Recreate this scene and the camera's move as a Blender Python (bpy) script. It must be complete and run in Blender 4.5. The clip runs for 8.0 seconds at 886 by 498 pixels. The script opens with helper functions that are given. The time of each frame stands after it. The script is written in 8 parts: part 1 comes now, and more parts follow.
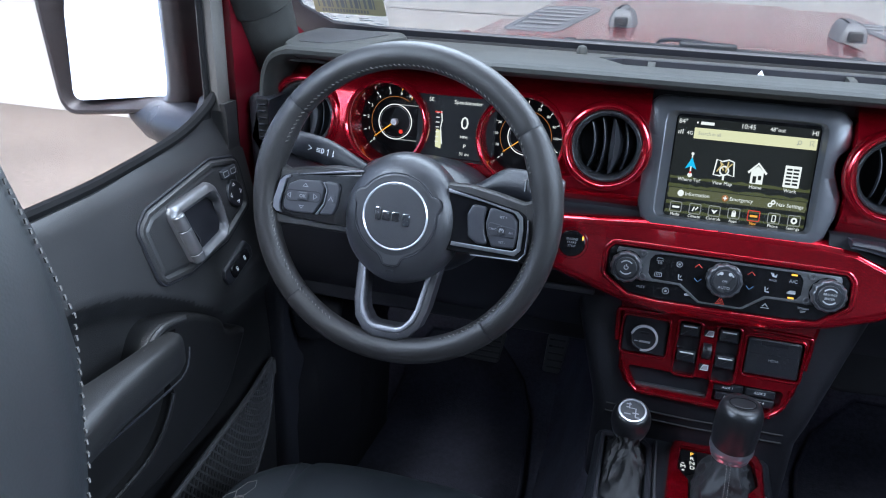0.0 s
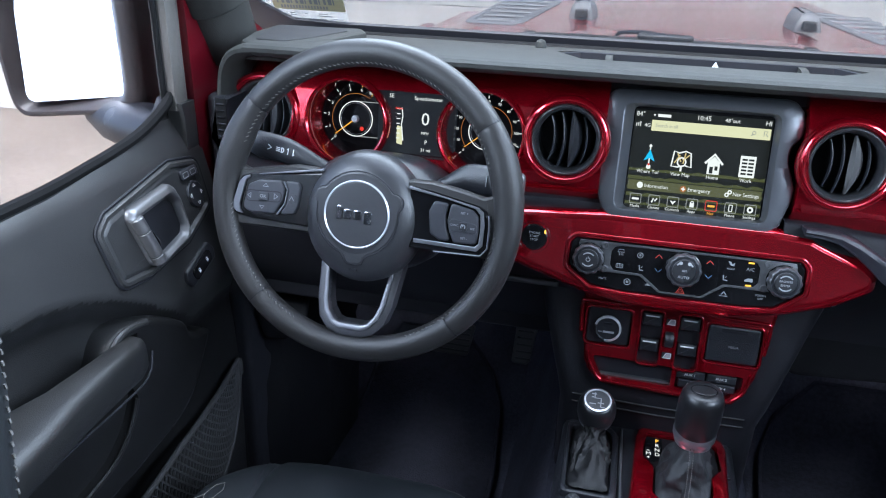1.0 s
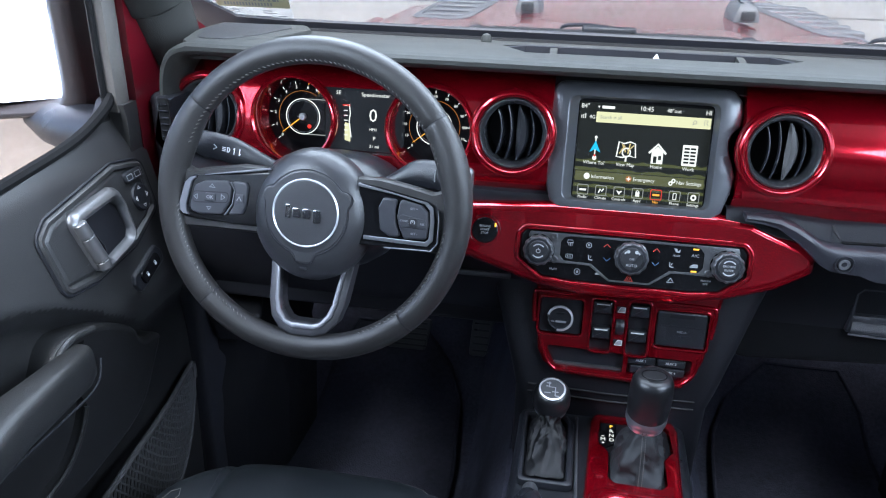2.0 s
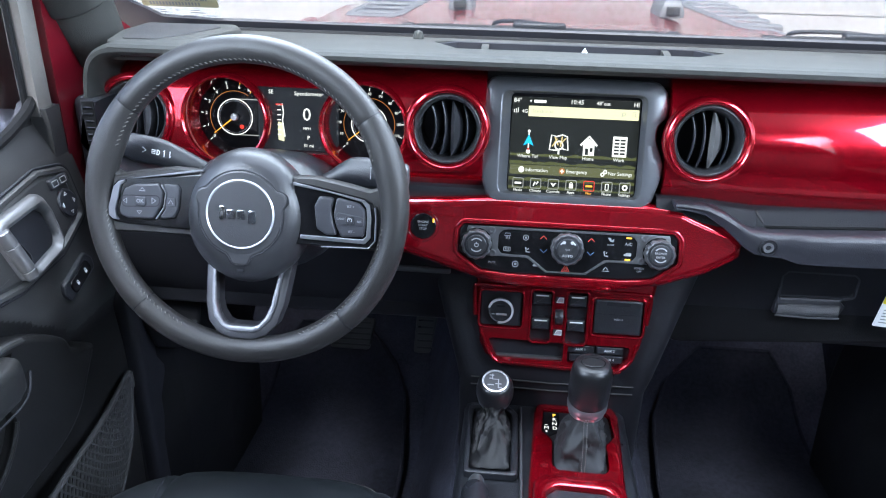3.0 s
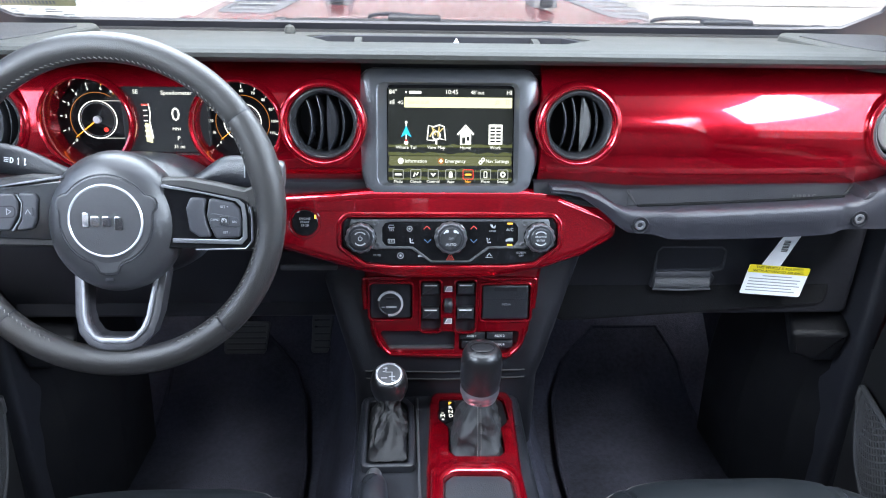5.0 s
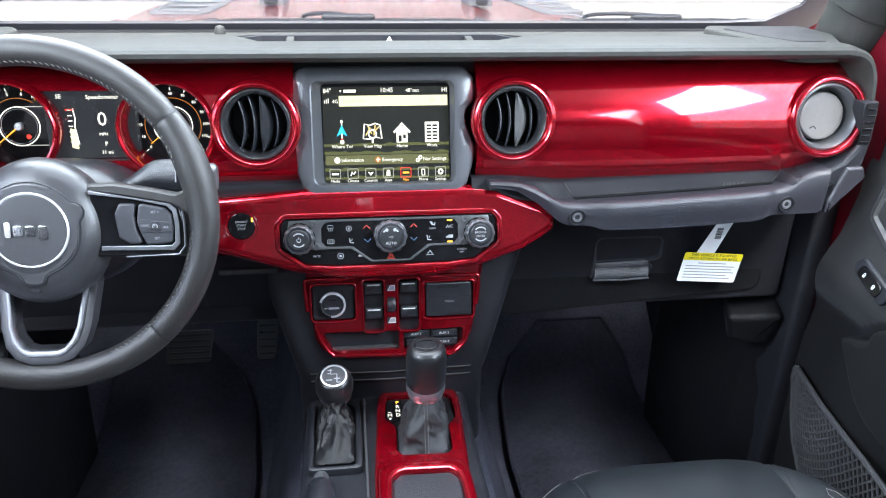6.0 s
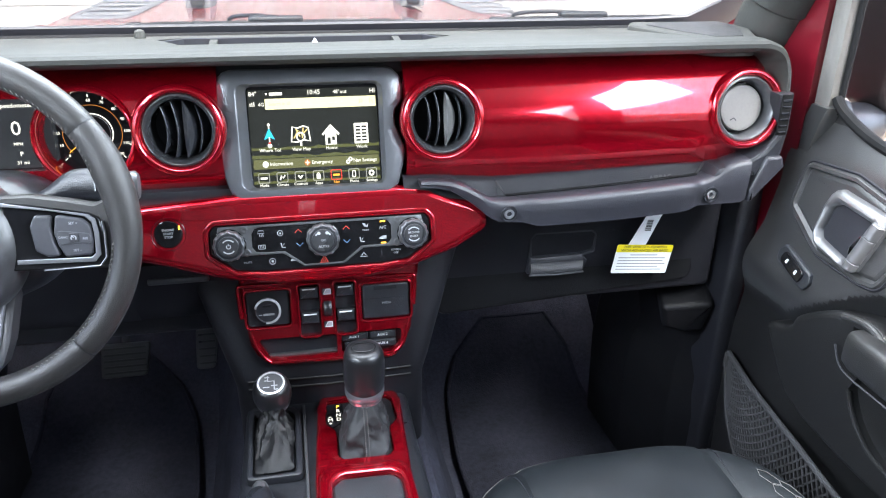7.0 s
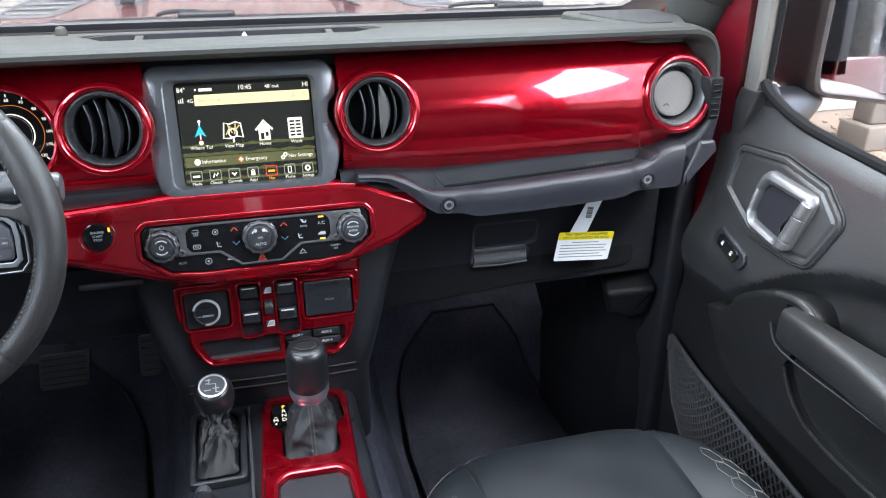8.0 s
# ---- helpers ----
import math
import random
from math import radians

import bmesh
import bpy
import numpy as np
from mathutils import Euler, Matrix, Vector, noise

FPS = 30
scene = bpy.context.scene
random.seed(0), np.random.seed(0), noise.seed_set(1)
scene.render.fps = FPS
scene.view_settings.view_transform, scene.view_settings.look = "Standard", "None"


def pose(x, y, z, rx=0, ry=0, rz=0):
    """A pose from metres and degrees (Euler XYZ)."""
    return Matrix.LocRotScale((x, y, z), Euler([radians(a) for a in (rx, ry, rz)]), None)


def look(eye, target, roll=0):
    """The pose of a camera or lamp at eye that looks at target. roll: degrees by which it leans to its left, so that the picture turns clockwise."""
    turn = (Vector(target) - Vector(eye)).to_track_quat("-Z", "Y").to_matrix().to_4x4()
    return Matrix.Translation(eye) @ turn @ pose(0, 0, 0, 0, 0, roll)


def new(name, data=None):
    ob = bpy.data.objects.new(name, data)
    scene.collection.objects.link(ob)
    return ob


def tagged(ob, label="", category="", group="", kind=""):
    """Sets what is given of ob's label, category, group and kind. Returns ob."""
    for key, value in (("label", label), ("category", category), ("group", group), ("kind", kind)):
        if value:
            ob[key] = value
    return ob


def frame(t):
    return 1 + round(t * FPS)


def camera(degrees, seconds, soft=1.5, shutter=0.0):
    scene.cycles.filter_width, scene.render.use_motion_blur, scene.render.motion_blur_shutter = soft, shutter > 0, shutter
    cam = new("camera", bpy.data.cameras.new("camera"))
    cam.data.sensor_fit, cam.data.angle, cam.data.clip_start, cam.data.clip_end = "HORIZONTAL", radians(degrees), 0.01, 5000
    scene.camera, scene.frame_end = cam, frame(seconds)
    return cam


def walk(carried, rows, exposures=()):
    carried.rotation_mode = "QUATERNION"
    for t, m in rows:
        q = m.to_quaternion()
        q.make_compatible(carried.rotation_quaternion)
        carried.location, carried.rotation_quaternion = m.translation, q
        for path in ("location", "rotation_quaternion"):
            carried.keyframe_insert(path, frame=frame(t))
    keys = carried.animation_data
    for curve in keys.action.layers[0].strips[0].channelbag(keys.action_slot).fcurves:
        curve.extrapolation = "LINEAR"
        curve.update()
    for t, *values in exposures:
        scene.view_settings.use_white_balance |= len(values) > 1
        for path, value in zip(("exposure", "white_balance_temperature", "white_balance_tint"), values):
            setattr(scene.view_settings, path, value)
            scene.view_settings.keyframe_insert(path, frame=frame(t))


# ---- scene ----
cam = camera(62.0, 8.0, soft=1.1)
PATH = [
    (0, (-0.116, -0.887, 1.118), (-0.604, 0.879, 0.314), 2.1),
    (0.5, (-0.112, -0.885, 1.12), (-0.57, 0.884, 0.309), 1.9),
    (1, (-0.106, -0.884, 1.124), (-0.517, 0.893, 0.303), 1.7),
    (1.5, (-0.101, -0.883, 1.127), (-0.463, 0.899, 0.296), 1.5),
    (3, (-0.089, -0.888, 1.125), (-0.239, 0.925, 0.293), 1.4),
    (3.5, (-0.084, -0.886, 1.123), (-0.165, 0.931, 0.29), 1.4),
    (4, (-0.077, -0.888, 1.122), (-0.091, 0.931, 0.29), 1.4),
    (5.5, (-0.056, -0.889, 1.118), (0.116, 0.92, 0.283), 1.2),
    (6, (-0.049, -0.89, 1.116), (0.192, 0.914, 0.286), 1.0),
    (6.5, (-0.039, -0.889, 1.118), (0.268, 0.904, 0.286), 0.8),
    (7, (-0.028, -0.892, 1.116), (0.347, 0.889, 0.288), 0.7),
    (7.5, (-0.02, -0.893, 1.11), (0.419, 0.875, 0.283), 0.5),
    (8, (-0.007, -0.894, 1.108), (0.482, 0.856, 0.274), 0.2),
]
EXPOSURE = 5.15
walk(cam, [(t, look(eye, target, roll)) for t, eye, target, roll in PATH], [(t, EXPOSURE + e, k, 10) for t, e, k in ((0, 0.10, 5850), (1.5, 0.18, 5900), (3, 0.72, 6050), (4, 0.90, 6200), (6, 1.06, 6500), (6.6, 1.12, 6600), (7.5, 1.15, 6680), (8, 0.73, 6700))])
SUN_EL, SUN_ROT, SUN, SUN_SIZE, SKY = 62.0, 178.0, 0.6, 40.0, 0.07

# ---- world and light ----
world = bpy.data.worlds.new("sky")
scene.world = world
world.use_nodes = True
wn = world.node_tree
sky = wn.nodes.new("ShaderNodeTexSky")
sky.sky_type = "NISHITA"
sky.sun_disc = False
sky.sun_elevation = radians(SUN_EL)
sky.sun_rotation = radians(SUN_ROT)
sky.air_density, sky.dust_density, sky.ozone_density = 1.0, 3.0, 1.0
grey = wn.nodes.new("ShaderNodeHueSaturation")
grey.inputs["Saturation"].default_value = 0.85
wn.links.new(sky.outputs[0], grey.inputs["Color"])
wn.links.new(grey.outputs[0], wn.nodes["Background"].inputs[0])
wn.nodes["Background"].inputs[1].default_value = SKY
sun = new("sun", bpy.data.lights.new("sun", "SUN"))
sun.data.energy, sun.data.angle, sun.data.color = SUN, radians(SUN_SIZE), (0.95, 0.98, 1.0)
sun.rotation_euler = Euler((radians(90 - SUN_EL), 0, radians(180 - SUN_ROT)))


def window_light(name, place, turn, wide, high, radiance, color):
    """Skylight standing in a window's opening; it shines along its own -z."""
    lamp = new(name, bpy.data.lights.new(name, "AREA"))
    d = lamp.data
    d.shape, d.size, d.size_y = "RECTANGLE", wide, high
    d.energy, d.color = radiance * math.pi * wide * high, color
    lamp.matrix_world = Matrix.Translation(place) @ turn.to_matrix().to_4x4()
    return lamp


COOL = (0.80, 0.91, 1.0)
for s, power in ((-1, 0.60), (1, 0.62)):
    window_light("front_door_skylight", (s * 0.690, -0.57, 1.345), Euler((radians(90), 0, radians(90 * s))), 0.54, 0.38, power, COOL)
    window_light("rear_door_skylight", (s * 0.690, -1.60, 1.255), Euler((radians(90), 0, radians(90 * s))), 0.80, 0.56, 0.07, COOL)
window_light("windshield_skylight", (0, 0.098, 1.355), Euler((radians(-58), 0, 0)), 1.24, 0.44, 0.36, COOL)


# ---- mesh helpers ----
def leaning(x, y, z, lean=0.0):
    """A frame on a face that leans away from the cabin: u right, v up, w towards the cabin."""
    s, c = math.sin(radians(lean)), math.cos(radians(lean))
    return Matrix(((1, 0, 0, x), (0, s, -c, y), (0, c, s, z), (0, 0, 0, 1)))


def flat(x, y, z, pitch=0.0):
    """A frame on a level surface: u right, v ahead, w up; pitch raises the far end."""
    return Matrix.Translation((x, y, z)) @ Euler((radians(pitch), 0, 0)).to_matrix().to_4x4()


def beside(side, x0=0.67):
    """A frame on a door: u ahead, v up, w into the cabin (mirrored on the passenger's side)."""
    return Matrix(((0, 0, -side, side * x0), (1, 0, 0, 0), (0, 1, 0, 0), (0, 0, 0, 1)))


def thing(name, place, label, category, group="", kind=""):
    ob = new(name)
    ob.empty_display_size = 0.05
    ob.location = place
    return tagged(ob, label, category, group, kind)


def finish(bm, mat, name, angle=38):
    bmesh.ops.remove_doubles(bm, verts=bm.verts, dist=1e-6)
    bmesh.ops.recalc_face_normals(bm, faces=bm.faces)
    lim = radians(angle)
    for f in bm.faces:
        f.smooth = len(f.verts) <= 4
    for e in bm.edges:
        if len(e.link_faces) != 2 or e.calc_face_angle(0) > lim:
            e.smooth = False
    me = bpy.data.meshes.new(name)
    bm.to_mesh(me)
    bm.free()
    me.materials.append(mat)
    return me


def part(name, bm, mat, parent=None, label="", angle=38):
    ob = new(name, finish(bm, mat, name, angle))
    if parent is not None:
        ob.parent = parent
        if parent.type == "EMPTY":
            ob.matrix_parent_inverse = Matrix.Translation(-Vector(parent.location))
    if label:
        ob["label"] = label
    return ob


def add(bm, pts, faces, M=None):
    vs = [bm.verts.new(M @ Vector(p) if M else Vector(p)) for p in pts]
    for f in faces:
        try:
            bm.faces.new([vs[i] for i in f])
        except ValueError:
            pass
    return vs


def loft(bm, rings, M=None, closed=True, cap=True, loop=False):
    """Skin over rings of equal length."""
    n = len(rings[0])
    vs = [[bm.verts.new(M @ Vector(p) if M else Vector(p)) for p in r] for r in rings]
    m = len(rings)
    for i in range(m if loop else m - 1):
        a, b = vs[i], vs[(i + 1) % m]
        for j in range(n if closed else n - 1):
            k = (j + 1) % n
            bm.faces.new((a[j], a[k], b[k], b[j]))
    if cap and not loop and closed:
        bm.faces.new(list(reversed(vs[0])))
        bm.faces.new(vs[-1])
    return vs


def area(pts):
    return 0.5 * sum(a[0] * b[1] - b[0] * a[1] for a, b in zip(pts, pts[1:] + pts[:1]))


def inset(pts, d):
    """An outline moved inwards by d."""
    if d == 0:
        return list(pts)
    s = 1 if area(pts) > 0 else -1
    out, n = [], len(pts)
    for i in range(n):
        p, a, b = Vector(pts[i]), Vector(pts[i - 1]), Vector(pts[(i + 1) % n])
        e1, e2 = (p - a).normalized(), (b - p).normalized()
        n1, n2 = Vector((-e1.y, e1.x)) * s, Vector((-e2.y, e2.x)) * s
        k = n1 + n2
        L = k.length_squared
        out.append(tuple(p + k * (2 * d / L if L > 0.5 else d)))
    return out


def rpoly(pts, r, n=4):
    """An outline with rounded corners; r: one radius or one for each corner."""
    pts = [p for i, p in enumerate(pts) if (Vector(p) - Vector(pts[i - 1])).length > 1e-6]
    out, m = [], len(pts)
    for i in range(m):
        p, a, b = Vector(pts[i]), Vector(pts[i - 1]), Vector(pts[(i + 1) % m])
        rr = r[i] if isinstance(r, (list, tuple)) else r
        da, db = (a - p), (b - p)
        if rr <= 0:
            out.append(tuple(p))
            continue
        ang = da.angle(db)
        t = min(rr / max(math.tan(ang / 2), 1e-3), da.length * 0.48, db.length * 0.48)
        s, e = p + da.normalized() * t, p + db.normalized() * t
        for k in range(n + 1):
            f = k / n
            out.append(tuple((s * (1 - f) + p * f) * (1 - f) + (p * (1 - f) + e * f) * f))
    return out


def rrect(u0, v0, u1, v1, r, n=4):
    return rpoly([(u0, v0), (u1, v0), (u1, v1), (u0, v1)], r, n)


def circ(cu, cv, r, n=32, ru=None):
    return [(cu + (ru or r) * math.cos(2 * math.pi * i / n), cv + r * math.sin(2 * math.pi * i / n)) for i in range(n)]


def prism(bm, pts, w0, w1, M=None, b=0.0, seg=2, back=False):
    """An outline drawn out from w0 to w1, with its front edge rounded by b."""
    rings = [[(u, v, w0) for u, v in pts]]
    if b > 0:
        for k in range(seg + 1):
            a = 0.5 * math.pi * k / seg
            rings.append([(u, v, w1 - b + b * math.sin(a)) for u, v in inset(pts, b * (1 - math.cos(a)))])
    else:
        rings.append([(u, v, w1) for u, v in pts])
    return loft(bm, rings, M)


def sampled(pts, n, c):
    """n points of a star-shaped outline, by angle round c."""
    out = []
    m = len(pts)
    for i in range(n):
        a = 2 * math.pi * (i + 0.5) / n
        d = (math.cos(a), math.sin(a))
        best = None
        for j in range(m):
            p, q = pts[j], pts[(j + 1) % m]
            ex, ey = q[0] - p[0], q[1] - p[1]
            den = d[0] * ey - d[1] * ex
            if abs(den) < 1e-12:
                continue
            px, py = p[0] - c[0], p[1] - c[1]
            t = (px * ey - py * ex) / den
            s = (px * d[1] - py * d[0]) / den
            if t > 0 and -1e-9 <= s <= 1 + 1e-9:
                best = t if best is None else max(best, t)
        best = best or 0.0
        out.append((c[0] + d[0] * best, c[1] + d[1] * best))
    return out


def rim_plate(bm, outer, inner, w0, w1, M=None, b=0.0, wi=None, n=96, c=(0, 0)):
    """A plate with an opening; wi: height of the inner lip where it differs."""
    o, i = sampled(outer, n, c), sampled(inner, n, c)
    wi = w1 if wi is None else wi
    rings = [[(u, v, w0) for u, v in o]]
    if b > 0:
        rings += [[(u, v, w1 - b) for u, v in o], [(u, v, w1 - 0.3 * b) for u, v in inset(o, 0.3 * b)], [(u, v, w1) for u, v in inset(o, b)]]
        rings += [[(u, v, wi) for u, v in inset(i, -b)], [(u, v, wi - 0.3 * b) for u, v in inset(i, -0.3 * b)], [(u, v, wi - b) for u, v in i]]
    else:
        rings += [[(u, v, w1) for u, v in o], [(u, v, wi) for u, v in i]]
    rings += [[(u, v, w0) for u, v in i]]
    loft(bm, rings, M, loop=True)


def lathe(bm, prof, M=None, n=32, cu=0.0, cv=0.0, loop=False):
    """A profile of (radius, w) turned round the frame's w axis at (cu, cv)."""
    rings = [[(cu + r * math.cos(2 * math.pi * k / n), cv + r * math.sin(2 * math.pi * k / n), w) for k in range(n)] for r, w in prof]
    return loft(bm, rings, M, cap=not loop, loop=loop)


def tube(bm, pts, r, n=8, loop=False, cap=True):
    """A round bar along points; r: one radius or one a point."""
    pts = [Vector(p) for p in pts]
    m = len(pts)
    rings, up = [], None
    for i, p in enumerate(pts):
        a = pts[i - 1] if (i or loop) else p
        b = pts[(i + 1) % m] if (i < m - 1 or loop) else p
        d = (b - a).normalized()
        if up is None:
            up = d.orthogonal().normalized()
        up = (up - d * up.dot(d)).normalized()
        side = d.cross(up)
        rr = r[i] if isinstance(r, (list, tuple)) else r
        rings.append([p + up * (rr * math.cos(2 * math.pi * k / n)) + side * (rr * math.sin(2 * math.pi * k / n)) for k in range(n)])
    loft(bm, rings, cap=cap, loop=loop)


def smooth_line(pts, n=6, loop=False):
    """Points along a Catmull-Rom line through pts."""
    P = [Vector(p) for p in pts]
    m, out = len(P), []
    for i in range(m if loop else m - 1):
        if loop:
            a, b, c, d = P[i - 1], P[i], P[(i + 1) % m], P[(i + 2) % m]
        else:
            a, b, c, d = P[max(i - 1, 0)], P[i], P[i + 1], P[min(i + 2, m - 1)]
        for k in range(n):
            t = k / n
            out.append(0.5 * (2 * b + (c - a) * t + (2 * a - 5 * b + 4 * c - d) * t * t + (3 * b - a - 3 * c + d) * t ** 3))
    if not loop:
        out.append(P[-1])
    return out


def box(bm, lo, hi, M=None, b=0.0):
    if b <= 0:
        pts = [(x, y, z) for x in (lo[0], hi[0]) for y in (lo[1], hi[1]) for z in (lo[2], hi[2])]
        add(bm, pts, [(0, 1, 3, 2), (4, 6, 7, 5), (0, 4, 5, 1), (2, 3, 7, 6), (0, 2, 6, 4), (1, 5, 7, 3)], M)
    else:
        base = rrect(lo[0], lo[1], hi[0], hi[1], b, 3)
        h = hi[2] - lo[2]
        bb = min(b, h * 0.45)
        rings = []
        for k in range(4):
            a = 0.5 * math.pi * (1 - k / 3)
            rings.append([(u, v, lo[2] + bb - bb * math.sin(a)) for u, v in inset(base, bb * (1 - math.cos(a)))])
        for k in range(4):
            a = 0.5 * math.pi * k / 3
            rings.append([(u, v, hi[2] - bb + bb * math.sin(a)) for u, v in inset(base, bb * (1 - math.cos(a)))])
        loft(bm, rings, M)


def sheet(bm, f, us, vs, back):
    """A curved panel: f(u, v) gives its front, back is the vector to its rear face."""
    back = Vector(back)
    F = [[Vector(f(u, v)) for u in us] for v in vs]
    nu, nv = len(us), len(vs)
    A = [[bm.verts.new(p) for p in row] for row in F]
    B = [[bm.verts.new(p + back) for p in row] for row in F]
    for j in range(nv - 1):
        for i in range(nu - 1):
            bm.faces.new((A[j][i], A[j][i + 1], A[j + 1][i + 1], A[j + 1][i]))
            bm.faces.new((B[j][i], B[j + 1][i], B[j + 1][i + 1], B[j][i + 1]))
    rim = [(0, i) for i in range(nu)] + [(j, nu - 1) for j in range(1, nv)] + [(nv - 1, i) for i in range(nu - 2, -1, -1)] + [(j, 0) for j in range(nv - 2, 0, -1)]
    for (a, b), (c, d) in zip(rim, rim[1:] + rim[:1]):
        bm.faces.new((A[a][b], B[a][b], B[c][d], A[c][d]))


def spread(a, b, n):
    return [a + (b - a) * i / (n - 1) for i in range(n)]


def carved(ob, cutters):
    """Cuts the cutters' shapes out of a panel."""
    for bm in cutters:
        bmesh.ops.recalc_face_normals(bm, faces=bm.faces)
        me = bpy.data.meshes.new("cutter")
        bm.to_mesh(me)
        bm.free()
        c = new("cutter", me)
        mod = ob.modifiers.new("cut", "BOOLEAN")
        mod.operation, mod.solver, mod.object = "DIFFERENCE", "EXACT", c
        dg = bpy.context.evaluated_depsgraph_get()
        made = bpy.data.meshes.new_from_object(ob.evaluated_get(dg))
        ob.modifiers.clear()
        old = ob.data
        ob.data = made
        bpy.data.meshes.remove(old)
        bpy.data.objects.remove(c)
    bm = bmesh.new()
    bm.from_mesh(ob.data)
    for f in bm.faces:
        f.smooth = f.calc_area() < 3e-4
    for e in bm.edges:
        e.smooth = len(e.link_faces) == 2 and e.calc_face_angle(0) < radians(38)
    bm.to_mesh(ob.data)
    bm.free()
    return ob


def lettering(body, size, M, u, v, w, mat, parent, align="CENTER", turn=0.0, name="lettering", stretch=1.0):
    """Flat printed letters at (u, v, w) of a frame."""
    cu = bpy.data.curves.new("text", "FONT")
    cu.body, cu.size, cu.align_x, cu.align_y, cu.extrude = body, size, align, "CENTER", 0.00012
    cu.resolution_u = 2
    tmp = new("text", cu)
    dg = bpy.context.evaluated_depsgraph_get()
    me = bpy.data.meshes.new_from_object(tmp.evaluated_get(dg))
    bpy.data.objects.remove(tmp)
    me.transform(M @ Matrix.Translation((u, v, w)) @ Matrix.Rotation(radians(turn), 4, "Z") @ Matrix.Diagonal((stretch, 1, 1, 1)))
    me.materials.clear()
    me.materials.append(mat)
    ob = new(name, me)
    ob.parent = parent
    if parent.type == "EMPTY":
        ob.matrix_parent_inverse = Matrix.Translation(-Vector(parent.location))
    return ob


def stroke(bm, pts, r, M, w, loop=False, h=0.0003):
    """A thin flat printed line through (u, v) points."""
    P = [Vector(p) for p in pts]
    m = len(P)
    L, R = [], []
    for i, p in enumerate(P):
        a = P[i - 1] if (i or loop) else p
        b = P[(i + 1) % m] if (i < m - 1 or loop) else p
        d = (b - a).normalized()
        nrm = Vector((-d.y, d.x)) * r
        L.append(p + nrm)
        R.append(p - nrm)
    rings = [[(l.x, l.y, w), (l.x, l.y, w + h), (q.x, q.y, w + h), (q.x, q.y, w)] for l, q in zip(L, R)]
    loft(bm, rings, M, loop=loop)


def arc(cu, cv, r, a0, a1, n=16):
    return [(cu + r * math.cos(radians(a0 + (a1 - a0) * k / (n - 1))), cv + r * math.sin(radians(a0 + (a1 - a0) * k / (n - 1)))) for k in range(n)]


# ---- materials ----
def material(name, color, rough=0.5, metal=0.0, coat=0.0, grain=0.0, grain_size=900.0, var=0.12, patch=9.0, rough_var=0.08, spec=0.5, flake=0.0, coat_rough=0.03):
    m = bpy.data.materials.new(name)
    m.use_nodes = True
    nt = m.node_tree
    p = nt.nodes["Principled BSDF"]
    p.inputs["Roughness"].default_value = rough
    p.inputs["Metallic"].default_value = metal
    p.inputs["Coat Weight"].default_value = coat
    p.inputs["Coat Roughness"].default_value = coat_rough
    p.inputs["Specular IOR Level"].default_value = spec
    tc = nt.nodes.new("ShaderNodeTexCoord")
    big = nt.nodes.new("ShaderNodeTexNoise")
    big.inputs["Scale"].default_value, big.inputs["Detail"].default_value = patch, 5
    fine = nt.nodes.new("ShaderNodeTexNoise")
    fine.inputs["Scale"].default_value, fine.inputs["Detail"].default_value = grain_size * 0.35, 2
    for n in (big, fine):
        nt.links.new(tc.outputs["Object"], n.inputs["Vector"])
    mixf = nt.nodes.new("ShaderNodeMix")
    mixf.data_type = "FLOAT"
    mixf.inputs[0].default_value = 0.4 + 0.4 * flake
    nt.links.new(big.outputs[0], mixf.inputs[2])
    nt.links.new(fine.outputs[0], mixf.inputs[3])
    ramp = nt.nodes.new("ShaderNodeMapRange")
    ramp.inputs[1].default_value, ramp.inputs[2].default_value = 0.3, 0.7
    ramp.inputs[3].default_value, ramp.inputs[4].default_value = 1 - var, 1 + var
    nt.links.new(mixf.outputs[0], ramp.inputs[0])
    scale = nt.nodes.new("ShaderNodeVectorMath")
    scale.operation = "SCALE"
    scale.inputs[0].default_value = color
    nt.links.new(ramp.outputs[0], scale.inputs["Scale"])
    nt.links.new(scale.outputs[0], p.inputs["Base Color"])
    rr = nt.nodes.new("ShaderNodeMapRange")
    rr.inputs[1].default_value, rr.inputs[2].default_value = 0.3, 0.7
    rr.inputs[3].default_value, rr.inputs[4].default_value = max(rough - rough_var, 0.02), min(rough + rough_var, 1)
    nt.links.new(big.outputs[0], rr.inputs[0])
    nt.links.new(rr.outputs[0], p.inputs["Roughness"])
    if grain > 0:
        vo = nt.nodes.new("ShaderNodeTexVoronoi")
        vo.inputs["Scale"].default_value = grain_size
        nt.links.new(tc.outputs["Object"], vo.inputs["Vector"])
        bp = nt.nodes.new("ShaderNodeBump")
        bp.inputs["Strength"].default_value, bp.inputs["Distance"].default_value = grain, 0.0006
        nt.links.new(vo.outputs["Distance"], bp.inputs["Height"])
        nt.links.new(bp.outputs[0], p.inputs["Normal"])
    return m


def glowing(name, color, power=1.0):
    m = bpy.data.materials.new(name)
    m.use_nodes = True
    p = m.node_tree.nodes["Principled BSDF"]
    p.inputs["Base Color"].default_value = (0.01, 0.01, 0.01, 1)
    p.inputs["Roughness"].default_value = 0.25
    p.inputs["Emission Color"].default_value = (*color, 1)
    p.inputs["Emission Strength"].default_value = power * 2 ** -EXPOSURE
    p.inputs["Specular IOR Level"].default_value = 0.12
    return m


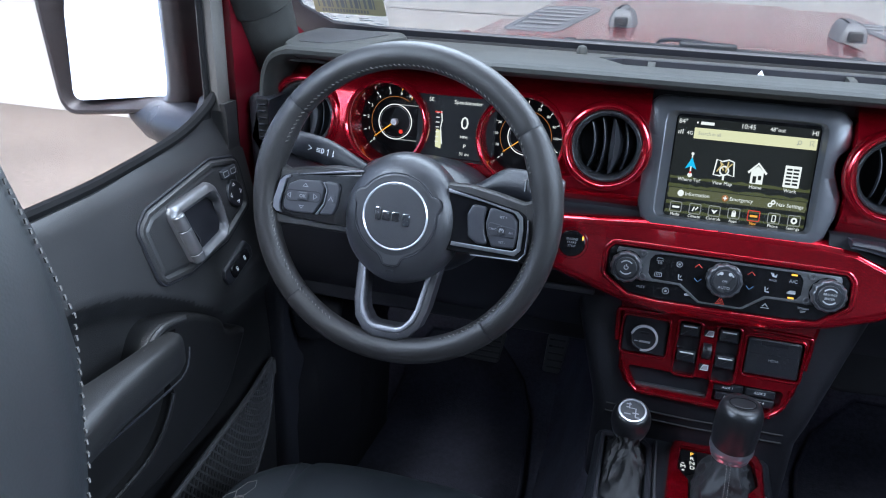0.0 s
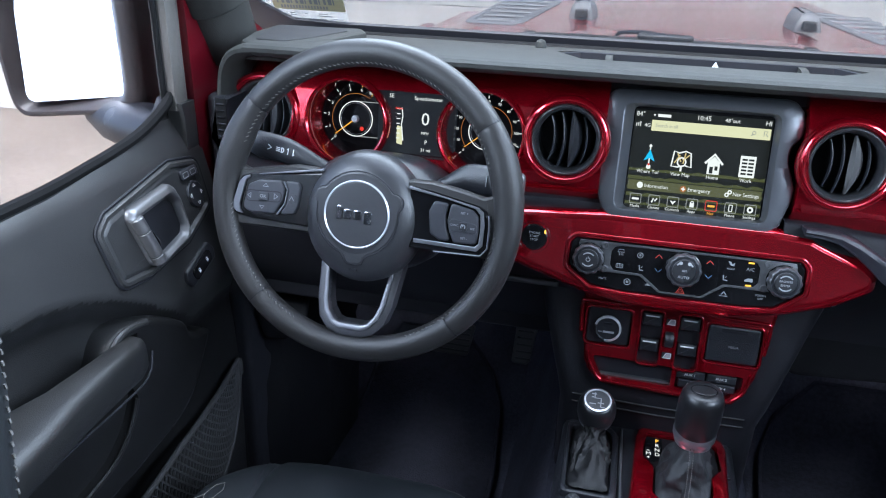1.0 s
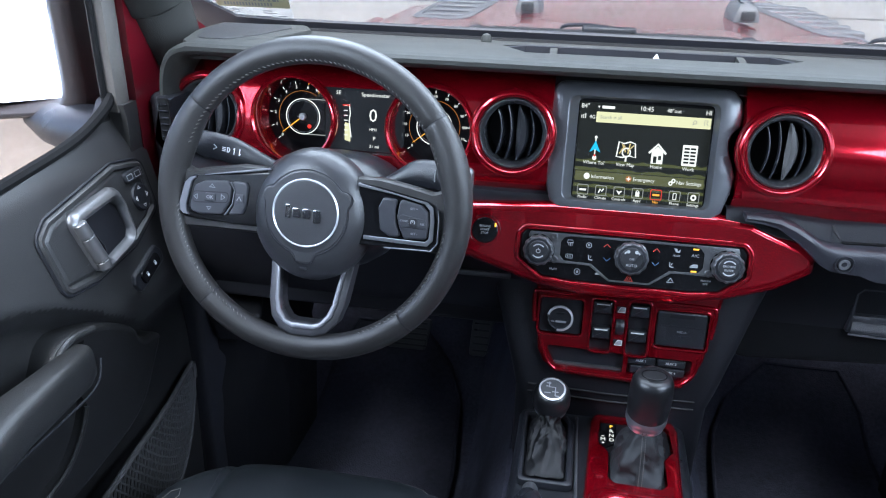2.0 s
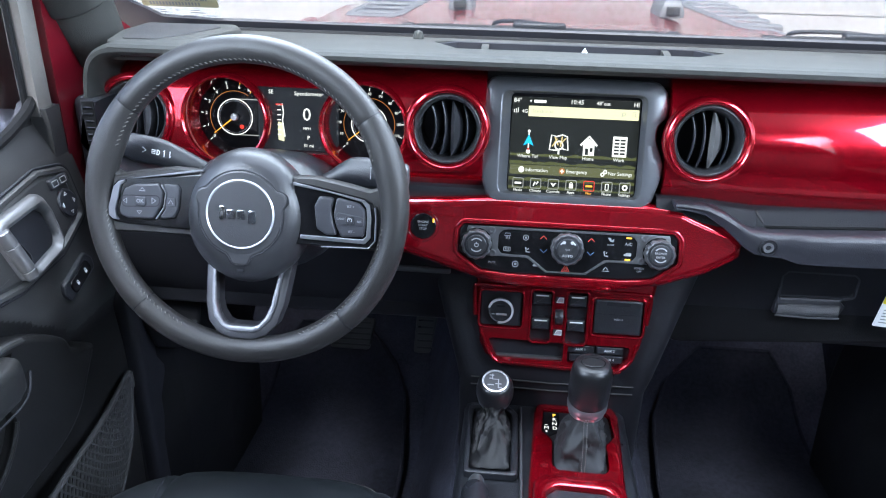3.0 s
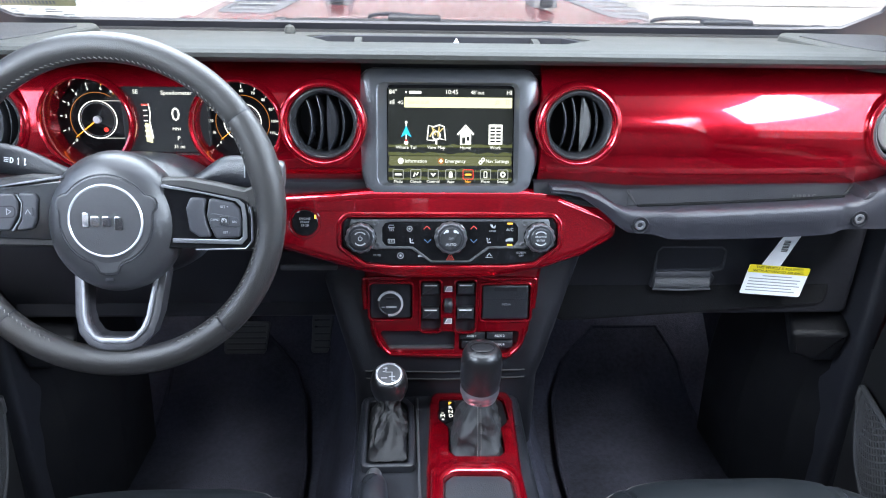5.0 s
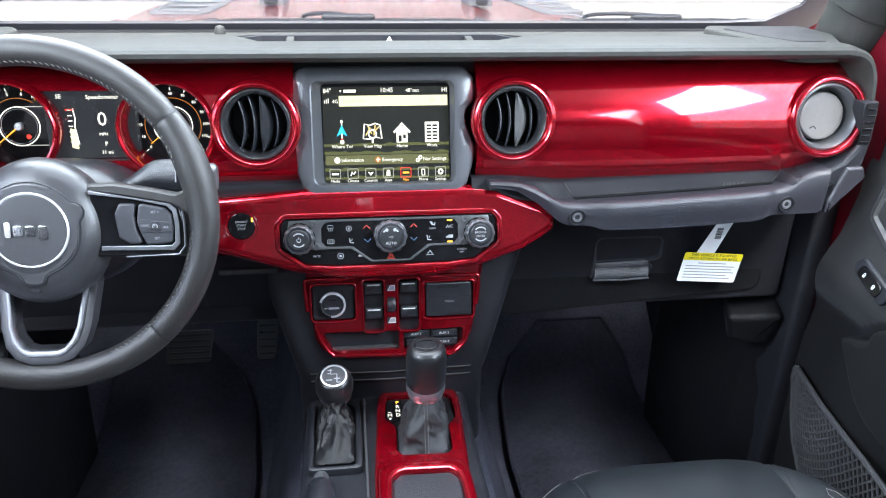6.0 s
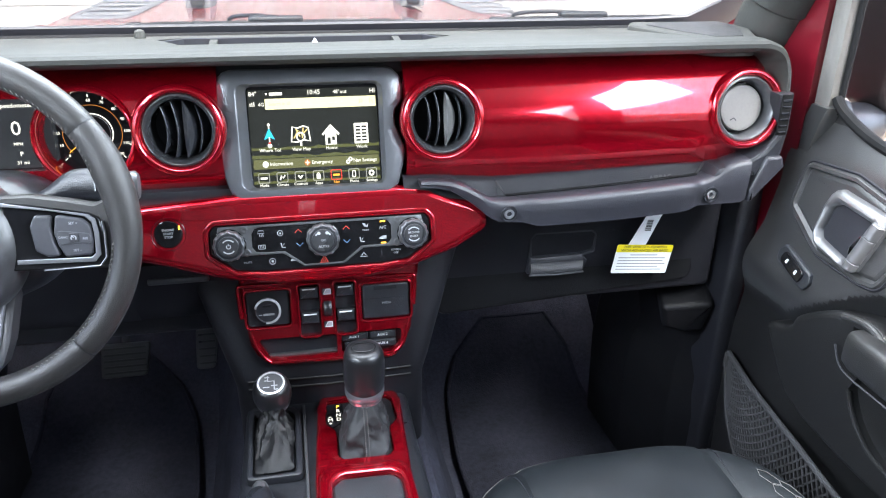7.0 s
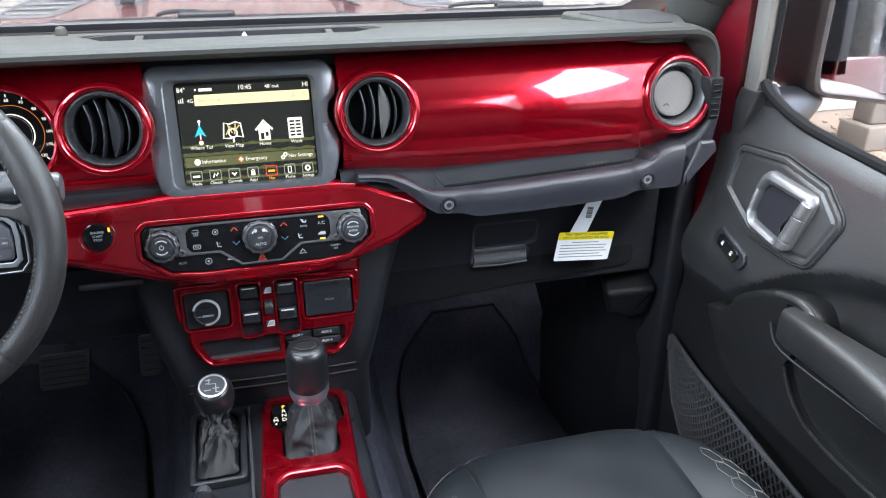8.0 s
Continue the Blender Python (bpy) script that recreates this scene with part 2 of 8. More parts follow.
RED = material("candy red trim", (0.40, 0.0024, 0.013), 0.17, 0.80, 1.0, var=0.16, grain_size=2500, flake=1.0, rough_var=0.03)
# Body red made darker: the hinge pillar's shade is put into the colour.
JAMB_SHADE = material("red body paint darkened for shade", (0.095, 0.002, 0.007), 0.34, 0.3, 0.6, var=0.14, grain_size=2500)
RED_BODY = material("red body paint", (0.20, 0.010, 0.012), 0.30, 0.1, 1.0, var=0.14, grain_size=2500, flake=1.0, rough_var=0.03)
PAD = material("soft dash pad", (0.034, 0.0345, 0.0325), 0.60, grain=0.5, grain_size=700, spec=0.12)
PLASTIC = material("black grained plastic", (0.0142, 0.0153, 0.0188), 0.34, grain=0.45, grain_size=800, spec=0.5)
STRIP = material("matt black strip plastic", (0.0120, 0.0124, 0.0150), 0.6, grain=0.4, grain_size=800, spec=0.2)
GRAB = material("soft blue-black bar plastic", (0.0225, 0.0232, 0.0290), 0.42, grain=0.35, grain_size=800)
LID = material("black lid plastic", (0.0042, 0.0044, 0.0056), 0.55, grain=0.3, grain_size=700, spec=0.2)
DOOR_PLASTIC = material("charcoal door plastic", (0.0265, 0.0265, 0.0270), 0.36, grain=0.2, grain_size=750)
ARMREST = material("soft charcoal armrest", (0.0150, 0.0150, 0.0152), 0.42, grain=0.25, grain_size=800, spec=0.4)
# Door plastic darkened: the lower door's shade is put into the colour.
DOOR_SHADE = material("door plastic darkened for shade", (0.0095, 0.0095, 0.0097), 0.40, grain=0.3, grain_size=800, spec=0.35)
DEEP = material("matt black plastic", (0.0100, 0.0105, 0.0140), 0.55, grain=0.2, grain_size=600, spec=0.35)
SATIN = material("satin dark silver", (0.085, 0.087, 0.092), 0.38, 0.4, var=0.08)
BEZEL = material("satin pewter paint", (0.080, 0.084, 0.093), 0.36, 0.35, var=0.06)
RING = material("satin black ring", (0.030, 0.031, 0.034), 0.32, 0.2, var=0.06)
LEAF = material("satin grey vent leaf", (0.060, 0.060, 0.061), 0.42, 0.2, var=0.06)
SILVER = material("bright satin silver", (0.34, 0.345, 0.36), 0.28, 0.8, var=0.06)
SPOKE = material("dark graphite", (0.030, 0.030, 0.034), 0.36, 0.2, var=0.08)
BAR = material("satin spoke silver", (0.145, 0.147, 0.160), 0.36, 0.6, var=0.06)
KEYPAD = material("soft grey key rubber", (0.030, 0.031, 0.037), 0.42, grain=0.15, grain_size=900)
KNURL = material("dark brushed knob metal", (0.10, 0.102, 0.108), 0.38, 0.6, var=0.06)
HANDLE = material("satin chrome", (0.16, 0.16, 0.165), 0.36, 0.7, var=0.05)
COLLAR = material("pale satin metal", (0.72, 0.73, 0.76), 0.25, 0.55, var=0.04)
STEEL = material("brushed collar steel", (0.36, 0.37, 0.40), 0.28, 0.85, var=0.05)
POST = material("dark grey frame plastic", (0.085, 0.080, 0.074), 0.5, grain=0.3)
# Dark hood plastic lightened: the windshield's glare haze is in the colour.
HAZE_GREY = material("plastic paled by haze", (0.13, 0.13, 0.13), 0.5, grain=0.3)
CHROME = material("chrome", (0.70, 0.71, 0.73), 0.10, 1.0, var=0.04, rough_var=0.04)
WHEEL = material("black wheel leather", (0.0195, 0.0186, 0.0186), 0.42, grain=0.3, grain_size=1100, spec=0.42)
HUB = material("black hub leather", (0.0290, 0.0295, 0.0325), 0.36, grain=0.22, grain_size=1100)
SEAT = material("black seat leather", (0.0088, 0.0106, 0.0125), 0.48, grain=0.06, grain_size=1300, patch=14, spec=0.25)
# Boot leather darkened, with the transfer boot's shade in its colour.
BOOT_DARK = material("darkened boot leather", (0.0062, 0.0064, 0.0075), 0.48, spec=0.35, grain=0.3, grain_size=700)
BOOT = material("soft boot leather", (0.0300, 0.0308, 0.0335), 0.60, spec=0.25, grain=0.4, grain_size=700)
SHUTTER = material("warm grey plastic", (0.14, 0.134, 0.128), 0.5, grain=0.3)
GLOSS = material("piano black", (0.006, 0.006, 0.007), 0.12, var=0.05, spec=0.3)
RUBBER = material("black rubber", (0.014, 0.014, 0.015), 0.65, grain=0.3)
PERF = material("perforated black plastic", (0.020, 0.020, 0.021), 0.6, grain=1.0, grain_size=420, spec=0.25)
NETTING = material("grey elastic cord", (0.036, 0.036, 0.038), 0.7, var=0.2)
SEAL = material("matt black seal rubber", (0.005, 0.005, 0.0055), 0.8, spec=0.15)
HOUSING = material("dark brown-black mirror plastic", (0.030, 0.025, 0.025), 0.42, grain=0.3, grain_size=500)
KNOB = material("black knob leather", (0.0105, 0.011, 0.0125), 0.30, grain=0.2, grain_size=900)
DISC = material("grey shift plate", (0.045, 0.047, 0.052), 0.4, 0.3, var=0.06)
PEDAL = material("worn grey pedal rubber", (0.062, 0.064, 0.066), 0.5, grain=0.4)
CARPET = material("black carpet", (0.040, 0.042, 0.057), 0.95, grain=1.0, grain_size=450, var=0.5, spec=0.1)
MAT = material("black carpet mat", (0.0225, 0.0235, 0.0325), 0.95, grain=1.0, grain_size=300, var=0.5, spec=0.1)
THREAD = material("grey thread", (0.11, 0.105, 0.10), 0.8)
INK = material("white ink", (0.72, 0.73, 0.73), 0.5, var=0.05)
INK_MID = material("pale grey ink", (0.40, 0.41, 0.42), 0.5, var=0.05)
INK_DIM = material("grey ink", (0.25, 0.26, 0.27), 0.5, var=0.05)
INK_BLUE = material("blue ink", (0.10, 0.20, 0.34), 0.5)
INK_RED = material("red ink", (0.55, 0.05, 0.03), 0.5)
INK_BLACK = material("black ink", (0.03, 0.03, 0.03), 0.6)
INK_GREY = material("faded print", (0.12, 0.13, 0.14), 0.6)
PAPER = material("white card", (0.78, 0.80, 0.82), 0.6, var=0.03)
YELLOW = material("yellow print", (0.85, 0.70, 0.02), 0.55, var=0.03)
HEADLINER = material("dark headliner", (0.045, 0.045, 0.047), 0.9, grain=0.6, grain_size=300)
GROUND = material("pale worn concrete", (0.165, 0.135, 0.108), 0.9, grain=0.8, grain_size=60, var=0.3, patch=0.8)
SIDING = material("white painted siding", (0.48, 0.445, 0.395), 0.5, var=0.04, patch=1.5)
LIT_WHITE = glowing("lit white", (0.95, 0.97, 0.86), 0.9)
LIT_DIM = glowing("lit grey", (0.6, 0.62, 0.55), 0.45)
LIT_ORANGE = glowing("lit orange", (1.0, 0.42, 0.04), 1.1)
LIT_EMBER = glowing("lit dull orange", (0.75, 0.26, 0.05), 0.5)
LIT_AMBER = glowing("lit amber", (1.0, 0.50, 0.05), 1.6)
LIT_RED = glowing("lit red", (1.0, 0.05, 0.03), 0.8)
LIT_BLUE = glowing("lit blue", (0.03, 0.55, 0.85), 0.9)
LIT_YELLOW = glowing("lit pale yellow", (0.86, 0.84, 0.48), 0.85)
SCREEN = glowing("dark display glass", (0.012, 0.014, 0.010), 0.6)


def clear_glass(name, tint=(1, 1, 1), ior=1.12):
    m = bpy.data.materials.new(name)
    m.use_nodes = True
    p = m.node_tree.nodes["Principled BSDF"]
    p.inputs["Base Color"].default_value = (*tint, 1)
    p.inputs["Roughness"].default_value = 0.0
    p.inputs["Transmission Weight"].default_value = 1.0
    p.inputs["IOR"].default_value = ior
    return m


# Dark tint dims only the view outside, to suit the cabin's exposure.
GLASS = clear_glass("darkened window glass", (0.245, 0.25, 0.26))
SHIELD = clear_glass("dusty windshield glass", (0.138, 0.142, 0.142))
def dusty(m, amount):
    """A thin pale film: dust and glare haze put into the glass; translucency for stickers."""
    nt = m.node_tree
    film_, mix_ = nt.nodes.new("ShaderNodeBsdfTranslucent"), nt.nodes.new("ShaderNodeMixShader")
    film_.inputs["Color"].default_value = (0.90, 0.90, 0.88, 1)
    mix_.inputs[0].default_value = amount
    nt.links.new(nt.nodes["Principled BSDF"].outputs[0], mix_.inputs[1])
    nt.links.new(film_.outputs[0], mix_.inputs[2])
    nt.links.new(mix_.outputs[0], nt.nodes["Material Output"].inputs[0])
dusty(SHIELD, 0.008)
MIRROR = bpy.data.materials.new("mirror glass")
MIRROR.use_nodes = True
_p = MIRROR.node_tree.nodes["Principled BSDF"]
_p.inputs["Metallic"].default_value, _p.inputs["Roughness"].default_value = 1.0, 0.015
_p.inputs["Base Color"].default_value = (0.88, 0.88, 0.86, 1)

# Unseen rear panes: clear sides give the trim highlights, dark back avoids them.
CLEAR = clear_glass("clear side glass", (0.80, 0.81, 0.81))
TINTED = clear_glass("tinted rear glass", (0.08, 0.083, 0.083))

# ---- outside ----
bm = bmesh.new()
box(bm, (-400, -400, -0.75), (400, 400, -0.62))
ground = tagged(part("ground", bm, GROUND), "pale worn concrete yard around the car", "ground", kind="structure")

hall = thing("white_building", (0, 5.0, -0.62), "white building with horizontal siding in front of the car", "building")
bm = bmesh.new()
box(bm, (-16, 4.82, -0.62), (16, 9.0, 3.0))
part("wall", bm, SIDING, hall)
# Unseen overhang, added to keep the sun off the siding.
bm = bmesh.new()
box(bm, (-16.5, 3.2, 3.0), (16.5, 9.5, 3.25), None, 0.03)
part("shade_eave", bm, SIDING, hall)
for k in range(12):
    z = -0.60 + k * 0.28
    bm = bmesh.new()
    add(bm, [(-2.5, 4.80, z), (16, 4.80, z), (16, 4.806, z + 0.272), (-2.5, 4.806, z + 0.272), (-2.5, 4.83, z), (16, 4.83, z), (16, 4.83, z + 0.27), (-2.5, 4.83, z + 0.27)],
        [(0, 1, 2, 3), (0, 4, 5, 1), (3, 2, 6, 7), (0, 3, 7, 4), (1, 5, 6, 2), (4, 7, 6, 5)])
    part("siding_board", bm, SIDING, hall)

# Made-up wall behind the car: bounces light forward, fills the driver's mirror.
yard = thing("yard_bounce_wall", (0, -11, -0.62), "low pale wall behind the car, added to bounce light and fill the mirror", "building")
PLASTER = material("cream plaster", (0.66, 0.60, 0.52), 0.8, grain=0.5, grain_size=40, var=0.12, patch=0.6)
bm = bmesh.new()
box(bm, (-22, -14, -0.62), (22, -10.5, 2.6))
part("wall", bm, PLASTER, yard)

fence = thing("dark_fence", (7.5, -9, -0.62), "dark timber fence along the side of the yard", "fence")
TIMBER = material("dark weathered timber", (0.05, 0.042, 0.036), 0.8, grain=0.6, grain_size=60, var=0.4, patch=3)
for k in range(24):
    bm = bmesh.new()
    box(bm, (7.45, -13.2 + k * 0.42, -0.62), (7.50, -12.8 + k * 0.42, 0.55 + 0.05 * math.sin(k * 2.3)), None, 0.01)
    part("board", bm, TIMBER, fence)
CONCRETE = material("pale concrete", (0.115, 0.10, 0.085), 0.85, grain=0.5, grain_size=90, var=0.25, patch=4)
post = thing("concrete_post", (4.85, 3.75, -0.62), "pale concrete post on a wider foot beside the gravel", "post")
bm = bmesh.new()
box(bm, (4.70, 3.62, -0.62), (5.02, 3.94, -0.42), None, 0.02)
part("foot", bm, CONCRETE, post)
bm = bmesh.new()
box(bm, (4.76, 3.68, -0.42), (4.96, 3.88, 0.55), None, 0.02)
part("shaft", bm, CONCRETE, post)
rng = random.Random(5)
bm = bmesh.new()
for k in range(420):
    x, y, r = rng.uniform(3.6, 6.2), rng.uniform(2.6, 4.7), rng.uniform(0.012, 0.045)
    a = rng.uniform(0, 3)
    box(bm, (-r, -r * 0.7, -r * 0.3), (r, r * 0.7, r * 0.5), Matrix.Translation((x, y, -0.62)) @ Matrix.Rotation(a, 4, "Z") @ Matrix.Rotation(0.3 * math.sin(k), 4, "X"), r * 0.25)
GRAVEL = material("brown gravel", (0.16, 0.11, 0.075), 0.9, grain=0.5, grain_size=200, var=0.5, patch=6)
tagged(part("gravel", bm, GRAVEL), "loose brown stones scattered on the yard", "gravel", kind="stuff")

# ---- car body round the cabin ----
body = thing("car_body", (0, 0.4, -0.1), "red car body shell with roof and pillars round the cabin", "car body", kind="structure")
for s in (-1, 1):
    # hinge pillar in body red, darkened for its shade
    bm = bmesh.new()
    M = Matrix(((0, 0, s, 0), (1, 0, 0, 0), (0, 1, 0, 0), (0, 0, 0, 1)))
    y0 = 0.039 if s < 0 else 0.014
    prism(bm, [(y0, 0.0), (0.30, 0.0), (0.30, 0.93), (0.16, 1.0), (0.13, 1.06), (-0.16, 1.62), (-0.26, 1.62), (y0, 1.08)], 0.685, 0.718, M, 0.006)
    part("hinge_pillar", bm, JAMB_SHADE, body)
    bm = bmesh.new()
    box(bm, (min(s * 0.648, s * 0.6835), 0.062, 0.06), (max(s * 0.648, s * 0.6835), 0.30, 0.885), None, 0.012)
    part("cowl_side_trim", bm, DEEP, body)
    bm = bmesh.new()
    box(bm, (min(s * 0.69, s * 0.74), 0.28, 0.0), (max(s * 0.69, s * 0.74), 0.97, 0.80), None, 0.004)
    part("footwell_side", bm, CARPET, body)
    bm = bmesh.new()
    box(bm, (min(s * 0.70, s * 0.76), -1.02, 1.56), (max(s * 0.70, s * 0.76), -0.20, 1.62), None, 0.01)
    part("roof_rail", bm, DEEP, body)
    # outer fender side and seal: unseen, added to block light leaking onto the pillar
    bm = bmesh.new()
    box(bm, (min(s * 0.745, s * 0.80), 0.026, -0.1), (max(s * 0.745, s * 0.80), 1.70, 0.79), None, 0.02)
    part("fender_side", bm, RED_BODY, body)
    bm = bmesh.new()
    box(bm, (min(s * 0.7185, s * 0.7445), 0.028, 0.0), (max(s * 0.7185, s * 0.7445), 0.060, 0.80), None, 0.004)
    part("door_seal", bm, RUBBER, body)
    # sill and rear quarter
    bm = bmesh.new()
    box(bm, (min(s * 0.66, s * 0.76), -2.4, -0.1), (max(s * 0.66, s * 0.76), 0.3, 0.14), None, 0.01)
    part("door_sill", bm, RED_BODY, body)
    bm = bmesh.new()
    box(bm, (min(s * 0.70, s * 0.76), -2.4, 0.1), (max(s * 0.70, s * 0.76), -0.98, 0.86), None, 0.01)
    part("rear_quarter", bm, RED_BODY, body)
    bm = bmesh.new()
    box(bm, (min(s * 0.68, s * 0.76), -1.12, 0.8), (max(s * 0.68, s * 0.76), -0.98, 1.62), None, 0.01)
    part("centre_pillar", bm, DEEP, body)
    bm = bmesh.new()
    box(bm, (min(s * 0.68, s * 0.76), -2.4, 0.8), (max(s * 0.68, s * 0.76), -2.25, 1.62), None, 0.01)
    part("rear_pillar", bm, DEEP, body)
    bm = bmesh.new()
    box(bm, (min(s * 0.715, s * 0.725), -2.3, 0.84), (max(s * 0.715, s * 0.725), -1.10, 1.58), None, 0.002)
    part("side_window", bm, CLEAR, body, "rear side window").visible_shadow = False
    # padded windscreen pillar
    bm = bmesh.new()
    A, B = Vector((s * 0.690, 0.16, 0.935)), Vector((s * 0.635, -0.22, 1.60))
    rings = []
    for t in spread(0, 1, 7):
        c = A.lerp(B, t)
        rings.append([c + Vector((0.040 * math.cos(a) * s, 0.055 * math.sin(a), 0.02 * math.sin(a))) for a in spread(0, 2 * math.pi * 15 / 16, 16)])
    loft(bm, rings)
    part("padded_pillar", bm, PAD, body)
    bm = bmesh.new()
    c = A.lerp(B, 0.105)
    loft(bm, [[c + (B - A).normalized() * h + Vector(((0.040 + e) * math.cos(a) * s, (0.055 + e) * math.sin(a), 0.02 * math.sin(a))) for a in spread(0, 2 * math.pi * 15 / 16, 16)] for h, e in ((0.0, 0.002), (0.004, 0.007), (0.2, 0.009), (0.205, 0.003))])
    part("pillar_cover", bm, PAD, body)
bm = bmesh.new()
box(bm, (-0.76, -2.42, 1.56), (0.76, -0.22, 1.62), None, 0.02)
part("roof_lining", bm, HEADLINER, body)
bm = bmesh.new()
box(bm, (-0.70, -2.44, 1.06), (0.70, -2.41, 1.57), None, 0.01)
part("rear_window", bm, TINTED, body, "rear window").visible_shadow = False
bm = bmesh.new()
box(bm, (-0.76, -0.24, 1.58), (0.76, -0.12, 1.64), None, 0.02)
part("windscreen_header", bm, DEEP, body)
bm = bmesh.new()
box(bm, (-0.76, -2.45, -0.1), (0.76, -2.4, 1.06), None, 0.01)
part("tailgate", bm, DEEP, body)
bm = bmesh.new()
box(bm, (-0.70, -2.4, 0.02), (0.70, 0.95, 0.05))
part("floor_pan", bm, CARPET, body)
bm = bmesh.new()
box(bm, (-0.70, 0.93, 0.0), (0.70, 0.97, 0.80))
part("firewall", bm, DEEP, body)
bm = bmesh.new()
box(bm, (-0.70, 0.31, 0.86), (0.70, 0.48, 0.915), None, 0.008)
part("cowl", bm, DEEP, body)

bm = bmesh.new()
box(bm, (-0.68, 0.319, 0.915), (0.68, 0.340, 0.9445), None, 0.005)
part("windshield_gasket", bm, SEAL, body)

# windscreen
screen = thing("windshield", (0, 0.36, 0.93), "raked windshield glass above the dashboard, darkened to dim the view outside", "windshield")
bm = bmesh.new()
c, s_ = math.cos(radians(58)), math.sin(radians(58))
M = Matrix(((1, 0, 0, 0), (0, -c, -s_, 0.385), (0, s_, -c, 0.925), (0, 0, 0, 1)))
prism(bm, rrect(-0.755, 0.0, 0.755, 0.78, 0.06), -0.0025, 0.0025, M)
pane = part("pane", bm, SHIELD, screen)
pane.visible_shadow = False
bm = bmesh.new()
rim_plate(bm, rrect(-0.785, -0.03, 0.785, 0.81, 0.05), rrect(-0.742, 0.036, 0.742, 0.765, 0.10, 8), 0.003, 0.009, M, 0.001, c=(0, 0.4))
part("ceramic_border", bm, DEEP, screen)

# bonnet
hood = thing("hood", (0, 1.0, 0.9), "glossy red hood with raised centre and vents", "hood")
def hood_z(x, y):
    a = abs(x)
    t = min(max((a - 0.42) / 0.22, 0), 1)
    side = -0.085 * t * t * (3 - 2 * t)
    crease = 0.008 * min(max((0.27 - a) / 0.05, 0), 1)
    return 0.924 + side + crease - 0.010 * (y - 0.5)
bm = bmesh.new()
sheet(bm, lambda x, y: (x, y, hood_z(x, y)), spread(-0.66, 0.66, 61), spread(0.46, 1.75, 22), (0, 0, -0.03))
part("panel", bm, RED_BODY, hood)

# ---- dashboard ----
dash = thing("dashboard", (0, 0.15, 0.5), "dashboard with grey padded top and candy red face", "dashboard")
FACE = leaning(0, 0.04, 0.87, 9)
VENTS = (-0.5745, -0.163, 0.163, 0.585)

# padded top with a rounded lip that turns down at both ends
bm = bmesh.new()
PAD_SECTION = [(0.050, 0.9450), (0.020, 0.9500), (0.006, 0.9545), (0.0, 0.9590), (0.0005, 0.9640), (0.006, 0.9675), (0.020, 0.9685), (0.09, 0.9655), (0.17, 0.960), (0.25, 0.9520), (0.295, 0.9440), (0.312, 0.9395), (0.315, 0.93), (0.20, 0.925)]
xs = spread(-0.585, 0.602, 31)
rings = [[(x, y, z) for y, z in PAD_SECTION] for x in xs]
loft(bm, rings)
pad = part("top_pad", bm, PAD, dash)
# slot behind the lip
def prism_bm(pts, w0, w1, M=None, b=0.0):
    q = bmesh.new()
    prism(q, pts, w0, w1, M, b)
    return q
SLOT = [(-0.195, 0.156), (-0.158, 0.078), (0.150, 0.082), (0.195, 0.140), (0.165, 0.184), (-0.165, 0.182)]
carved(pad, [prism_bm(SLOT, 0.90, 1.0)])
bm = bmesh.new()
prism(bm, inset(SLOT, -0.004), 0.900, 0.9265)
part("slot_tray", bm, DEEP, dash)
bm = bmesh.new()
loft(bm, [[(u, v, z) for u, v in inset(SLOT, k)] for k, z in ((0.0035, 0.926), (0.0035, 0.9580), (0.0006, 0.9588), (0.0006, 0.926))], loop=True)
part("slot_liner", bm, DEEP, dash)
for x in (-0.124, 0.124):
    bm = bmesh.new()
    M = Matrix(((0, 0, 1, x - 0.005), (1, 0, 0, 0), (0, 1, 0, 0), (0, 0, 0, 1)))
    prism(bm, [(0.078, 0.924), (0.184, 0.924), (0.183, 0.957), (0.160, 0.956), (0.096, 0.938)], 0, 0.010, M, 0.001)
    part("slot_divider", bm, PAD, dash)
bm = bmesh.new()
add(bm, [(-0.010, 0.108, 0.938), (0.026, 0.108, 0.938), (0.009, 0.114, 0.966), (-0.010, 0.114, 0.938), (0.026, 0.114, 0.938), (0.009, 0.118, 0.966)], [(0, 1, 2), (3, 5, 4), (0, 3, 4, 1), (1, 4, 5, 2), (2, 5, 3, 0)])
part("slot_clip", bm, PAPER, dash, "white plastic clip")
bm = bmesh.new()
lathe(bm, [(0.0075, 0.957), (0.008, 0.961), (0.006, 0.967), (0.002, 0.969)], Matrix.Translation((-0.222, 0.20, 0)), 16)
part("light_sensor", bm, PAD, dash)

